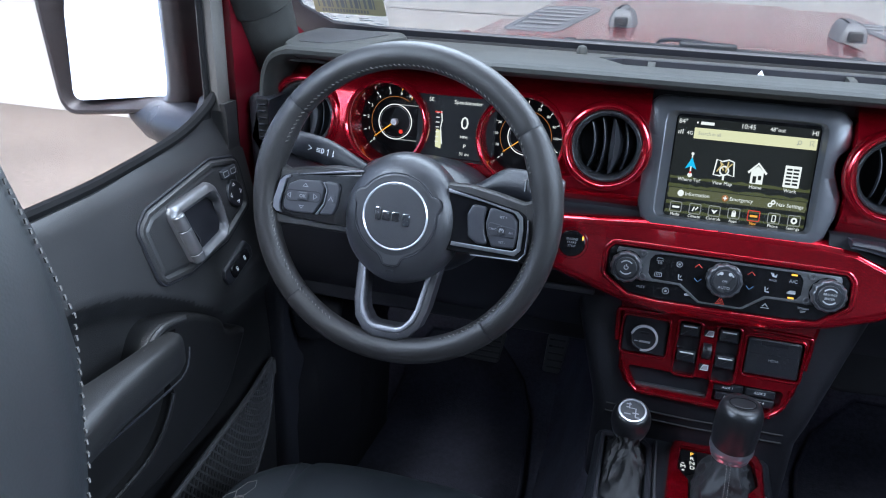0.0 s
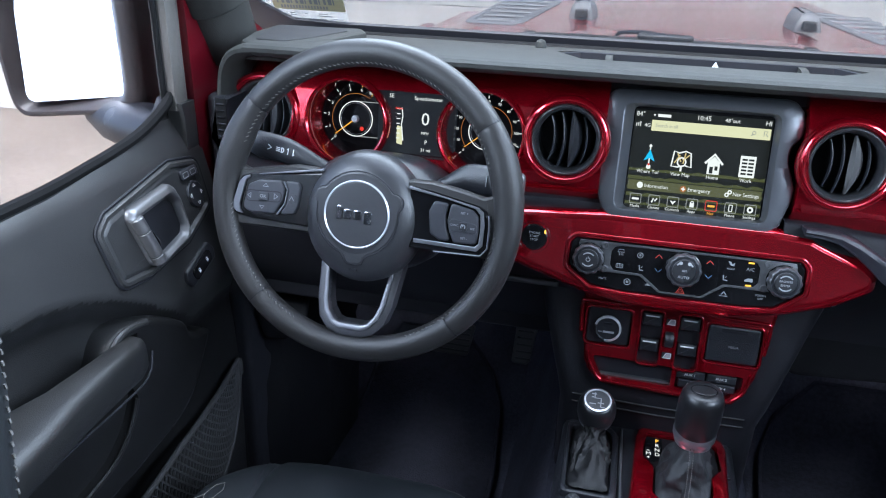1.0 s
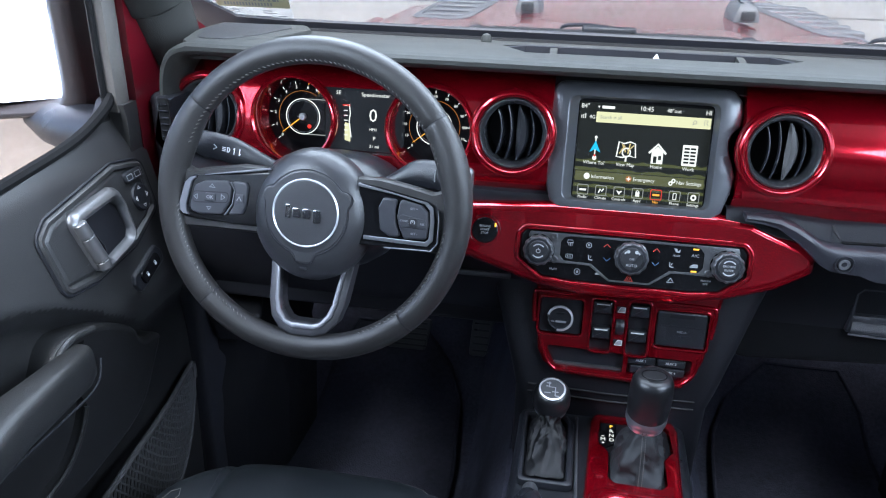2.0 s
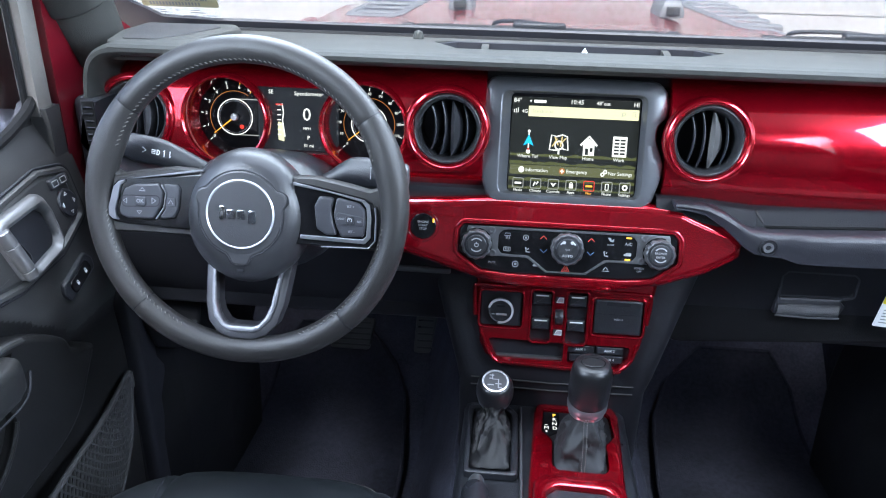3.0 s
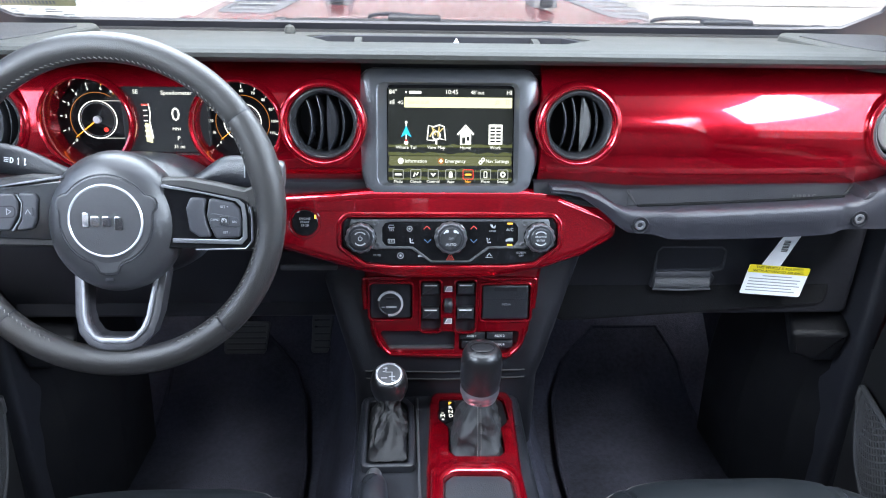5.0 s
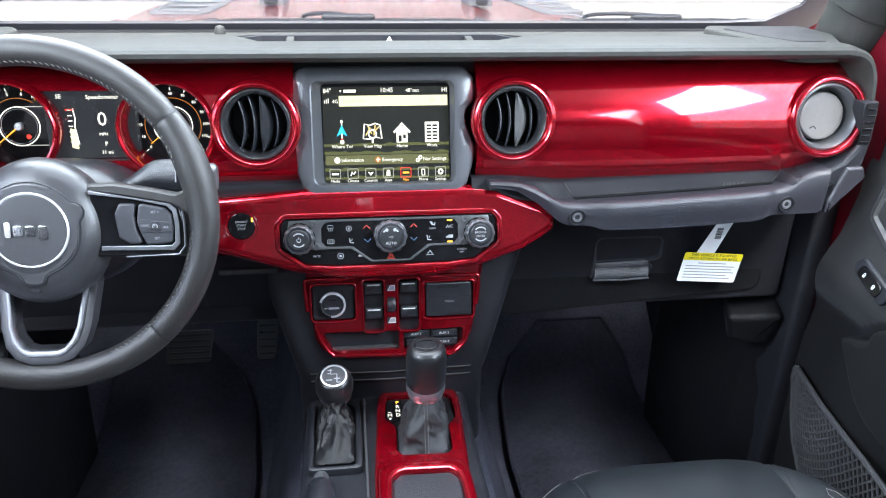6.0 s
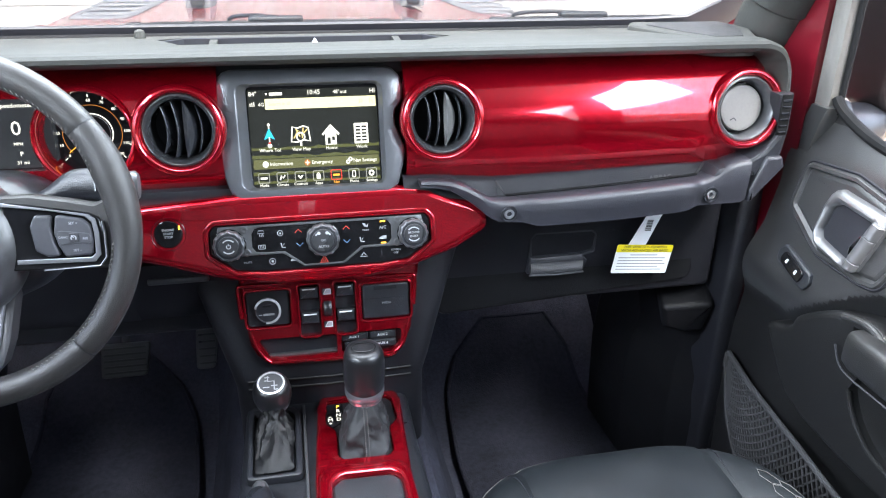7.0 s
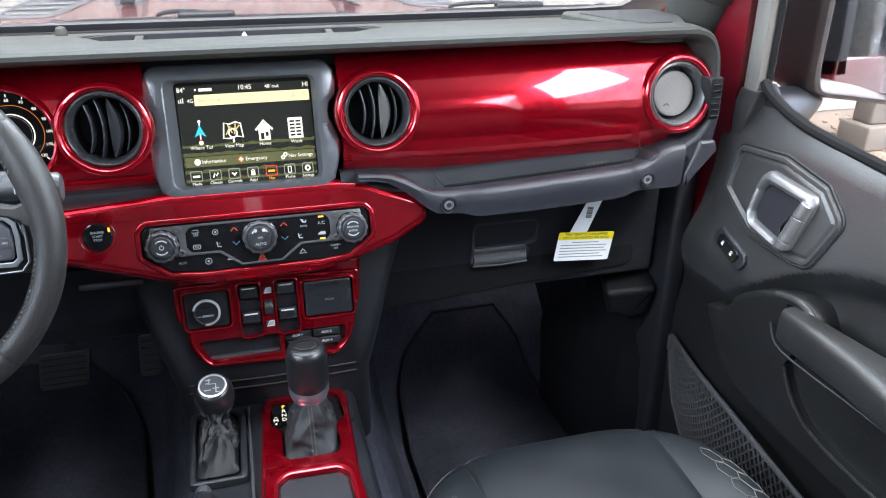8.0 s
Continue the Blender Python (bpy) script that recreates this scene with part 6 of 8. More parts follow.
stroke(bm, [(-0.022, 0.0), (-0.018, 0.003), (-0.018, -0.003)], 0.0007, TS, 0.0, True)
stroke(bm, [(-0.010, 0.0), (-0.014, 0.003), (-0.014, -0.003)], 0.0007, TS, 0.0, True)
stroke(bm, arc(0.004, 0, 0.003, -90, 90, 8), 0.0006, TS, 0.0, True)
for k in (-0.002, 0.0, 0.002):
    stroke(bm, [(-0.003, k), (0.002, k)], 0.0005, TS, 0.0)
stroke(bm, [(0.013, -0.004), (0.013, 0.004), (0.0115, 0.002)], 0.0005, TS, 0.0)
stroke(bm, [(0.020, 0.004), (0.020, -0.004), (0.0215, -0.002)], 0.0005, TS, 0.0)
part("stalk_mark", bm, INK, stalk)
bm = bmesh.new()
path = smooth_line([(0.055, 0.022, -0.062), (0.080, 0.030, -0.060), (0.110, 0.042, -0.056), (0.145, 0.042, -0.050), (0.166, 0.040, -0.046)], 4)
rings = []
for i, p in enumerate(path):
    t = i / (len(path) - 1)
    h = 0.008 + 0.010 * sstep(0.15, 0.55, t) - 0.002 * sstep(0.9, 1, t)
    rings.append([(p.x, p.y + h * math.sin(a), p.z + 0.010 * math.cos(a)) for a in spread(0, 2 * math.pi * 15 / 16, 16)])
loft(bm, rings, CM)
wstalk = part("wiper_stalk", bm, PLASTIC, column, "black wiper stalk with silver end")
bm = bmesh.new()
rings = [[(u - 0.021, 0.0400 + h * math.sin(a), -0.046 + 0.0115 * math.cos(a)) for a in spread(0, 2 * math.pi * 15 / 16, 16)] for u, h in ((0.187, 0.0150), (0.189, 0.0165), (0.199, 0.0165), (0.202, 0.0140))]
loft(bm, rings, CM)
part("stalk_end", bm, SATIN, wstalk)
bm = bmesh.new()
for k in range(2):
    box(bm, (0.136 + 0.007 * k, 0.036, -0.0415), (0.1368 + 0.007 * k, 0.050, -0.0390), CM)
part("stalk_ridge", bm, INK_DIM, wstalk)

# ---- pedals and floor ----
def pedal(name, pts, y, z0, lean, label):
    t = thing(name, (pts[0][0], y, 0.06), label, "pedal")
    M = leaning(0, y, z0, lean)
    bm = bmesh.new()
    prism(bm, rpoly(pts, 0.008), -0.012, 0.0, M, 0.003)
    plate = part("pad", bm, PEDAL, t)
    us_ = [p[0] for p in pts]
    vs_ = [p[1] for p in pts]
    for k in range(5):
        v = min(vs_) + (max(vs_) - min(vs_)) * (k + 0.7) / 5.6
        bm = bmesh.new()
        box(bm, (min(us_) + 0.008, v, -0.001), (max(us_) - 0.009, v + 0.004, 0.002), M)
        part("tread", bm, PLASTIC, plate)
    bm = bmesh.new()
    tube(bm, [M @ Vector((sum(us_) / len(us_), max(vs_) - 0.02, -0.01)), M @ Vector((sum(us_) / len(us_), max(vs_) + 0.10, -0.06)), M @ Vector((sum(us_) / len(us_), max(vs_) + 0.2, -0.20))], 0.008)
    part("arm", bm, DEEP, t)
pedal("accelerator_pedal", [(-0.265, -0.04), (-0.228, -0.04), (-0.214, 0.045), (-0.262, 0.045)], 0.52, 0.265, 25, "black ribbed accelerator pedal")
pedal("brake_pedal", [(-0.450, -0.035), (-0.362, -0.035), (-0.350, 0.035), (-0.446, 0.035)], 0.50, 0.270, 22, "wide black rubber brake pedal")
# floor shape: footwells rising to the firewall, with mats
carpet = tagged(new("floor_carpet"), "black carpet over both footwells and the tunnel", "carpet", kind="structure")
for s in (-1, 1):
    bm = bmesh.new()
    def well(u, v):
        tun = sstep(0.24, 0.14, u) * 0.30
        toe = 0.30 * sstep(0.45, 0.92, v)
        wob = 0.004 * noise.noise(Vector((u * 18, v * 18, 2)))
        return (s * u, v, 0.055 + max(tun, 0) + toe + wob)
    sheet(bm, well, spread(0.12, 0.69, 30), spread(-0.75, 0.92, 40), (0, 0, -0.02))
    part("footwell", bm, CARPET, carpet)
    mat_t = thing("floor_mat", (s * 0.42, 0.2, 0.07), "black floor mat with raised edge in the footwell", "floor mat", "floor mats")
    bm = bmesh.new()
    def mat_z(v):
        return 0.072 + 0.30 * sstep(0.45, 0.92, v)
    INB = [(-0.35, 0.265), (0.30, 0.262), (0.52, 0.285), (0.60, 0.32), (0.66, 0.40)]
    OUTB = [(-0.35, 0.600), (0.30, 0.620), (0.60, 0.600), (0.66, 0.56)]
    def table(T, v):
        for (a, b), (c_, d_) in zip(T, T[1:]):
            if v <= c_:
                return b + (d_ - b) * (v - a) / (c_ - a)
        return T[-1][1]
    def mat_pt(a, v):
        u = table(INB, v) * (1 - a) + table(OUTB, v) * a
        return Vector((s * u, v, mat_z(v) + 0.003 * noise.noise(Vector((u * 9, v * 9, 7 + s)))))
    sheet(bm, mat_pt, spread(0, 1, 22), spread(-0.35, 0.66, 36), (0, 0, -0.012))
    mt_ = part("mat", bm, MAT, mat_t)
    bm = bmesh.new()
    hem = [mat_pt(0, v) for v in spread(-0.35, 0.66, 30)] + [mat_pt(a, 0.66) for a in spread(0.1, 0.9, 8)] + [mat_pt(1, v) for v in spread(0.66, -0.35, 30)]
    tube(bm, hem, 0.0045, 8)
    part("hem", bm, MAT, mt_)
    # kick panel
    kick = thing("kick_panel", (s * 0.66, 0.25, 0.3), "black plastic kick panel beside the footwell", "trim panel", "kick panels")
    bm = bmesh.new()
    rings = []
    for z, w_, y0 in ((0.08, 0.052, 0.10), (0.18, 0.056, 0.10), (0.28, 0.060, 0.105), (0.36, 0.052, 0.115), (0.41, 0.040, 0.125), (0.46, 0.050, 0.12), (0.51, 0.058, 0.12)):
        rings.append([(s * u, v, z) for u, v in rpoly([(0.69, 0.055), (0.672, 0.060), (0.680 - w_, y0 + 0.03), (0.650 - w_, 0.26), (0.645 - w_, 0.42), (0.69, 0.44)], [0.002, 0.010, 0.030, 0.030, 0.01, 0.002], 5)])
    loft(bm, rings)
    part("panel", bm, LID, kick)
    bm = bmesh.new()
    CV = leaning(s * 0.600, 0.10, 0.495, -14) @ Matrix.Rotation(radians(-18 * s), 4, "Y")
    prism(bm, [(u * s, v) for u, v in rpoly([(-0.040, 0.018), (0.046, 0.040), (0.040, -0.026), (0.010, -0.036), (-0.028, -0.030)], 0.010, 5)], -0.10, 0.004, CV, 0.010, 4)
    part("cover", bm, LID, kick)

# ---- centre console ----
console = thing("center_console", (0, -0.15, 0.3), "black centre console with candy red shifter surround", "console")
bm = bmesh.new()
rings = []
for y, zt, a, b in ((0.075, 0.455, 0.128, 0.120), (0.03, 0.452, 0.126, 0.114), (-0.06, 0.450, 0.128, 0.113), (-0.20, 0.449, 0.132, 0.114), (-0.45, 0.452, 0.138, 0.125), (-0.60, 0.455, 0.14, 0.13)):
    rings.append([(-a - 0.012, y, 0.06), (-a, y, zt - 0.018), (-a + 0.004, y, zt - 0.006), (-a + 0.012, y, zt), (b - 0.012, y, zt), (b - 0.004, y, zt - 0.006), (b, y, zt - 0.018), (b + 0.012, y, 0.06)])
loft(bm, rings)
part("body", bm, PLASTIC, console)
bm = bmesh.new()
box(bm, (-0.122, 0.032, 0.445), (0.116, 0.060, 0.474), None, 0.008)
part("front_ledge", bm, PLASTIC, console)
# red surround
CF = flat(0, 0, 0.4505)
RS = [(-0.018, 0.030), (-0.023, 0.010), (-0.033, -0.145), (-0.040, -0.42), (0.098, -0.42), (0.091, -0.145), (0.099, 0.010), (0.094, 0.030)]
bm = bmesh.new()
prism(bm, rpoly(RS, 0.010), 0.0, 0.0115, CF, 0.006, 3)
surround = part("shifter_surround", bm, RED, console, "candy red shifter surround")
OPEN = [(-0.010, 0.016), (-0.014, -0.036), (0.000, -0.056), (-0.002, -0.106), (0.006, -0.116), (0.066, -0.118), (0.074, -0.108), (0.074, -0.060), (0.088, -0.040), (0.086, 0.008), (0.078, 0.018)]
carved(surround, [prism_bm(rpoly(OPEN, 0.006), 0.002, 0.05, CF)])
bm = bmesh.new()
prism(bm, inset(rpoly(OPEN, 0.006), 0.001), 0.001, 0.0065, CF, 0.002)
plate = part("shifter_plate", bm, BOOT_DARK, console)
bm = bmesh.new()
rim_plate(bm, rpoly([(-0.028, -0.150), (-0.010, -0.137), (0.074, -0.139), (0.088, -0.152), (0.095, -0.43), (-0.036, -0.43)], 0.012), rpoly([(-0.012, -0.170), (0.000, -0.158), (0.064, -0.160), (0.074, -0.172), (0.080, -0.42), (-0.020, -0.42)], 0.010), 0.008, 0.024, CF, 0.005, c=(0.03, -0.29), n=120)
part("holder_frame", bm, RED, console, "raised candy red frame")
bm = bmesh.new()
prism(bm, rpoly([(-0.012, -0.170), (0.000, -0.158), (0.064, -0.160), (0.074, -0.172), (0.080, -0.42), (-0.020, -0.42)], 0.010), 0.008, 0.017, CF, 0.003)
part("holder_lid", bm, PLASTIC, console)
# gear window
bm = bmesh.new()
prism(bm, rpoly([(-0.0095, 0.012), (-0.0125, -0.034), (-0.004, -0.044), (0.012, -0.032), (0.014, 0.012)], 0.004), 0.005, 0.0078, CF, 0.0006)
win = part("gear_window", bm, GLOSS, console)
for k, s_ in enumerate("PRND"):
    lettering(s_, 0.0098, CF, 0.006, 0.004 - k * 0.0098, 0.0080, LIT_AMBER if s_ == "P" else LIT_WHITE, win)
lettering("M", 0.0098, CF, -0.006, -0.0254, 0.0080, LIT_WHITE, win)
bm = bmesh.new()
stroke(bm, [(-0.008, -0.0185), (-0.004, -0.0185)], 0.0005, CF, 0.0079)
stroke(bm, [(-0.008, -0.0330), (-0.004, -0.0330)], 0.0005, CF, 0.0079)
stroke(bm, [(-0.006, -0.0310), (-0.006, -0.0350)], 0.0005, CF, 0.0079)
part("gear_mark", bm, LIT_WHITE, win)
# silver line between the two halves
bm = bmesh.new()
box(bm, (-0.0440, -0.42, 0.448), (-0.0405, 0.02, 0.458), None, 0.0012)
part("divider_rib", bm, SATIN, console)
# transfer case plate
bm = bmesh.new()
rim_plate(bm, rpoly([(-0.119, 0.018), (-0.119, -0.132), (-0.047, -0.132), (-0.047, 0.002), (-0.058, 0.018)], 0.008), rpoly([(-0.112, 0.008), (-0.112, -0.124), (-0.056, -0.124), (-0.056, -0.004), (-0.064, 0.008)], 0.006), 0.0, 0.010, CF, 0.003, c=(-0.085, -0.06))
part("boot_frame", bm, PLASTIC, console)

def folded(bm, base, top, z0, z1, seed, amp=0.005, power=1.2, n=96, m=40):
    """A soft leather boot from an outline at z0 to a neck (x, y, radius) at z1, with creases."""
    cb = (sum(p[0] for p in base) / len(base), sum(p[1] for p in base) / len(base))
    B = sampled(base, n, cb)
    rings = []
    for j in range(m + 1):
        t = j / m
        k = 1 - (1 - t) ** power
        env = math.sin(math.pi * min(t * 1.02, 1)) ** 0.6
        ring = []
        for i, (u, v) in enumerate(B):
            a = 2 * math.pi * (i + 0.5) / n
            q = (top[0] + top[2] * math.cos(a), top[1] + top[2] * math.sin(a))
            x, y = u + (q[0] - u) * k, v + (q[1] - v) * k
            size = max(math.hypot(x - (cb[0] + (top[0] - cb[0]) * k), y - (cb[1] + (top[1] - cb[1]) * k)), 0.006)
            bend = 2.2 * noise.noise(Vector((math.cos(a) * 1.3, math.sin(a) * 1.3, seed)))
            soft = noise.noise(Vector((math.cos(a) * 1.5 + seed, math.sin(a) * 1.5, t * 2.2)))
            crease = noise.noise(Vector((math.cos(a) * 1.7 - seed, math.sin(a) * 1.7 + 0.8 * t, t * 2.6 + bend * 0.35)))
            small = noise.noise(Vector((math.cos(a) * 4.5, math.sin(a) * 4.5 + seed, t * 6 + bend)))
            fold = 0.75 - 2.6 * min(abs(crease), 0.5) + 0.35 * (0.4 - 1.6 * abs(small))
            f = env * amp * (size / 0.03) * (0.9 * fold + 0.9 * soft)
            ring.append((x + math.cos(a) * f, y + math.sin(a) * f, z0 + (z1 - z0) * t + 0.25 * f * env))
        rings.append(ring)
    loft(bm, rings)

gear = thing("gear_shifter", (0.038, -0.06, 0.46), "automatic gear lever with black knob, silver collar and leather boot", "gear shifter")
bm = bmesh.new()
folded(bm, rpoly([(0.002, -0.113), (0.066, -0.117), (0.077, -0.052), (0.074, -0.008), (0.020, -0.006), (0.003, -0.050)], 0.008), (0.041, -0.066, 0.0165), 0.456, 0.521, 3.0, 0.0062, 1.05)
gboot = part("boot", bm, BOOT, gear, "creased black leather boot")
bm = bmesh.new()
for k in range(26):
    t = k / 25
    y = -0.1165 + 0.032 * (1 - (1 - t) ** 1.05)
    z = 0.462 + 0.066 * t
    for dx in (-0.0022, 0.0022):
        tube(bm, [(0.038 + dx, y - 0.0055 * math.sin(math.pi * t), z - 0.0008), (0.038 + dx, y - 0.0055 * math.sin(math.pi * t) + 0.0004, z + 0.0009)], 0.0006, 5)
tagged(part("boot_stitching", bm, THREAD, gboot), kind="stuff")
GK = Matrix.Translation((0.041, -0.062, 0.53)) @ Matrix.Rotation(radians(7), 4, "X") @ Matrix.Diagonal((1.06, 1.06, 1, 1)) @ Matrix.Translation((0, 0, -0.53))
bm = bmesh.new()
lathe(bm, [(0.0185, 0.5185), (0.0224, 0.5192), (0.0232, 0.5222), (0.0226, 0.5240), (0.0230, 0.5256), (0.0250, 0.5290), (0.0252, 0.5350), (0.0240, 0.5385)], GK, 40)
part("collar", bm, STEEL, gear, "silver collar")
bm = bmesh.new()
lathe(bm, [(0.0230, 0.537), (0.0246, 0.540), (0.0258, 0.556), (0.0258, 0.580), (0.0245, 0.592), (0.0220, 0.5985), (0.0180, 0.6015), (0.0130, 0.6022)], GK, 40)
knob_ = part("knob", bm, KNOB, gear, "black leather knob")
bm = bmesh.new()
prism(bm, circ(0, 0, 0.0085, 28, 0.0145), 0.6005, 0.6030, GK, 0.0006)
part("knob_cap", bm, KNOB, knob_)
bm = bmesh.new()
lathe(bm, [(0.0150, 0.6018), (0.0150, 0.6030), (0.0140, 0.6030), (0.0140, 0.6018)], GK @ Matrix.Diagonal((1, 0.62, 1, 1)), 32, loop=True)
part("cap_ring", bm, GLOSS, knob_)

tcase = thing("transfer_case_shifter", (-0.083, -0.06, 0.46), "transfer case lever with ball knob and leather boot", "gear shifter")
bm = bmesh.new()
folded(bm, rrect(-0.109, -0.116, -0.058, -0.004, 0.008), (-0.083, -0.030, 0.0135), 0.455, 0.500, 8.0, 0.0130, 2.3)
part("boot", bm, BOOT_DARK, tcase, "creased black leather boot")
TK = Matrix.Translation((-0.0825, -0.020, 0.512)) @ Matrix.Rotation(radians(20), 4, "X") @ Matrix.Diagonal((1.07, 1.07, 1, 1)) @ Matrix.Translation((0, 0, -0.518))
bm = bmesh.new()
lathe(bm, [(0.0125, 0.470), (0.0125, 0.495)], TK, 24)
part("shaft", bm, PLASTIC, tcase)
bm = bmesh.new()
lathe(bm, [(0.0150, 0.4970), (0.0212, 0.4975), (0.0220, 0.4998), (0.0214, 0.5022)], TK, 36)
part("collar", bm, STEEL, tcase, "silver collar")
bm = bmesh.new()
lathe(bm, [(0.0205, 0.5015), (0.0232, 0.5060), (0.0245, 0.5130), (0.0246, 0.5220), (0.0234, 0.5310), (0.0208, 0.5375), (0.0182, 0.5400), (0.0172, 0.5402)], TK, 40)
ball = part("knob", bm, KNOB, tcase, "black ball knob with shift pattern")
bm = bmesh.new()
lathe(bm, [(0.0172, 0.5395), (0.0172, 0.5412), (0.0150, 0.5414), (0.0150, 0.5395)], TK, 40, loop=True)
part("pattern_ring", bm, COLLAR, ball)
bm = bmesh.new()
lathe(bm, [(0.0150, 0.5390), (0.0150, 0.5404)], TK, 36)
part("pattern_disc", bm, DISC, ball)
bm = bmesh.new()
for pts in ([(-0.004, 0.011), (-0.004, 0.003), (0.004, 0.003), (0.004, -0.010)], [(-0.008, 0.009), (-0.002, 0.009)], [(-0.008, 0.004), (-0.005, 0.004)], [(0.000, -0.004), (0.008, -0.004)], [(0.004, -0.010), (0.009, -0.010)], [(-0.010, -0.006), (-0.002, -0.006)]):
    stroke(bm, pts, 0.0007, TK, 0.5405)
part("pattern_mark", bm, INK_DIM, ball)

brake = thing("handbrake_lever", (-0.098, -0.24, 0.46), "black handbrake grip with grey release button", "handbrake")
bm = bmesh.new()
HB = Matrix(((1, 0, 0, -0.100), (0, 0, 1, -0.50), (0, 1, 0, 0.470), (0, 0, 0, 1)))
rings = []
for w_, r in ((0.0, 0.017), (0.15, 0.018), (0.28, 0.0185), (0.325, 0.0175), (0.335, 0.014)):
    rings.append([(r * math.cos(a), r * 0.95 * math.sin(a) - 0.004, w_) for a in spread(0, 2 * math.pi * 19 / 20, 20)])
loft(bm, rings, HB)
part("grip", bm, PLASTIC, brake)
bm = bmesh.new()
lathe(bm, [(0.010, 0.33), (0.010, 0.345), (0.008, 0.349)], HB, 20, 0, -0.002)
part("release_button", bm, SATIN, brake)

# ---- doors ----
def sill_line(dy):
    return [(0.06, 0.884), (0.022 + dy, 0.888), (0.002 + dy, 0.887), (-0.014 + dy, 0.874), (-0.050 + dy, 0.859), (-0.088 + dy, 0.849), (-0.13 + dy, 0.843), (-0.18 + dy, 0.838), (-0.26 + dy, 0.832), (-0.36, 0.831), (-0.48, 0.8305), (-0.70, 0.830), (-0.96, 0.830)]
DRIVER_FRONT = [(0.20, 0.05), (0.40, 0.062), (0.50, 0.058), (0.60, 0.046), (0.70, 0.039), (0.78, 0.043), (0.86, 0.046), (0.880, 0.042)]
PASSENGER_FRONT = [(0.20, 0.05), (0.40, 0.062), (0.50, 0.058), (0.60, 0.042), (0.70, 0.018), (0.76, 0.020), (0.80, 0.030), (0.835, 0.024), (0.86, 0.016), (0.880, 0.008)]
def along(table, x):
    t = sorted(table)
    if x <= t[0][0]:
        return t[0][1]
    for (a, b), (c, d) in zip(t, t[1:]):
        if x <= c:
            return b + (d - b) * (x - a) / (c - a)
    return t[-1][1]
def door(side):
    driver = side < 0
    D = beside(side)
    SILL, FRONT = sill_line(0.008 if driver else -0.021), DRIVER_FRONT if driver else PASSENGER_FRONT
    yc = 0.020 if driver else -0.004
    DU = D @ Matrix(((1, 0, 0, 0), (0, 1, 0, 0), (0, -0.25, 1, 0.1875), (0, 0, 0, 1)))
    t = thing("driver_door" if driver else "passenger_door", (side * 0.72, -0.4, 0.2), "closed car door with charcoal inner panel and chrome handle", "car door", "front doors")
    # inner panel
    bm = bmesh.new()
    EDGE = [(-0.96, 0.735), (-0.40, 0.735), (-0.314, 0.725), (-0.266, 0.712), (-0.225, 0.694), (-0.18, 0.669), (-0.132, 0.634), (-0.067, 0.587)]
    def w_of(y, z):
        top = -0.012 * sstep(0.815, 0.860, z)
        edge = along(EDGE, y)
        scoop = -0.028 * sstep(-0.08, -0.22, y) * sstep(edge + 0.012, edge - 0.034, z)
        return top + scoop + 0.25 * (0.75 - z) * sstep(0.56, 0.66, z)
    def f(a, b):
        z0 = 0.20
        y = 0.0
        z = z0
        for _ in range(5):
            yf = along(FRONT, z)
            y = yf + (-0.96 - yf) * a
            z = z0 + (along(SILL, y) - z0) * b
        return D @ Vector((y, z, w_of(y, z)))
    us_ = [0.0, 0.008] + spread(0.02, 0.5, 70) + spread(0.53, 1, 14)
    vs_ = spread(0, 0.30, 8) + spread(0.305, 0.97, 90) + [0.985, 1.0]
    sheet(bm, f, us_, vs_, (side * 0.010, 0, 0))
    panel_ = part("inner_panel", bm, DOOR_PLASTIC, t)
    # Faces below the scoop edge take the shade-darkened plastic.
    panel_.data.materials.append(DOOR_SHADE)
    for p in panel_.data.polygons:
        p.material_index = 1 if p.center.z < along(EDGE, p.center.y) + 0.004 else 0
    bm = bmesh.new()
    prism(bm, [(y - 0.002, z) for z, y in FRONT] + [(y - 0.035, z) for z, y in reversed(FRONT)], -0.052, -0.016, D)
    part("front_edge", bm, DOOR_PLASTIC, t)
    # raised lower panel with grip hole and map pocket
    crest = smooth_line([(-0.056, 0.568), (-0.072, 0.579), (-0.090, 0.582), (-0.104, 0.592), (-0.116, 0.614), (-0.168, 0.649), (-0.212, 0.664), (-0.240, 0.666), (-0.262, 0.656), (-0.278, 0.636)], 4)
    foot = smooth_line([(-0.42, 0.468), (-0.276, 0.468), (-0.218, 0.471), (-0.153, 0.478), (-0.112, 0.497), (-0.083, 0.530), (-0.062, 0.556)], 4)
    outline = [(p[0], p[1]) for p in crest] + [(-0.30, 0.624), (-0.95, 0.624), (-0.95, 0.468)] + [(p[0], p[1]) for p in foot]
    bm = bmesh.new()
    prism(bm, outline, -0.012, 0.030, D, 0.009, 4)
    lower = part("lower_panel", bm, DOOR_SHADE, t)
    grip = [(-0.214, 0.652), (-0.238, 0.657), (-0.254, 0.648), (-0.268, 0.630), (-0.300, 0.618), (-0.300, 0.606), (-0.226, 0.632)]
    lip = smooth_line([(-0.232, 0.572), (-0.240, 0.556), (-0.257, 0.535), (-0.284, 0.516), (-0.316, 0.508), (-0.365, 0.503), (-0.42, 0.502), (-0.50, 0.502), (-0.66, 0.502), (-0.9, 0.502)], 4)
    pocket = [(p[0], p[1]) for p in lip] + [(-0.9, 0.598), (-0.42, 0.598), (-0.30, 0.602), (-0.244, 0.600)]
    carved(lower, [prism_bm(grip, -0.004, 0.06, D), prism_bm(pocket, 0.016, 0.06, D)])
    bm = bmesh.new()
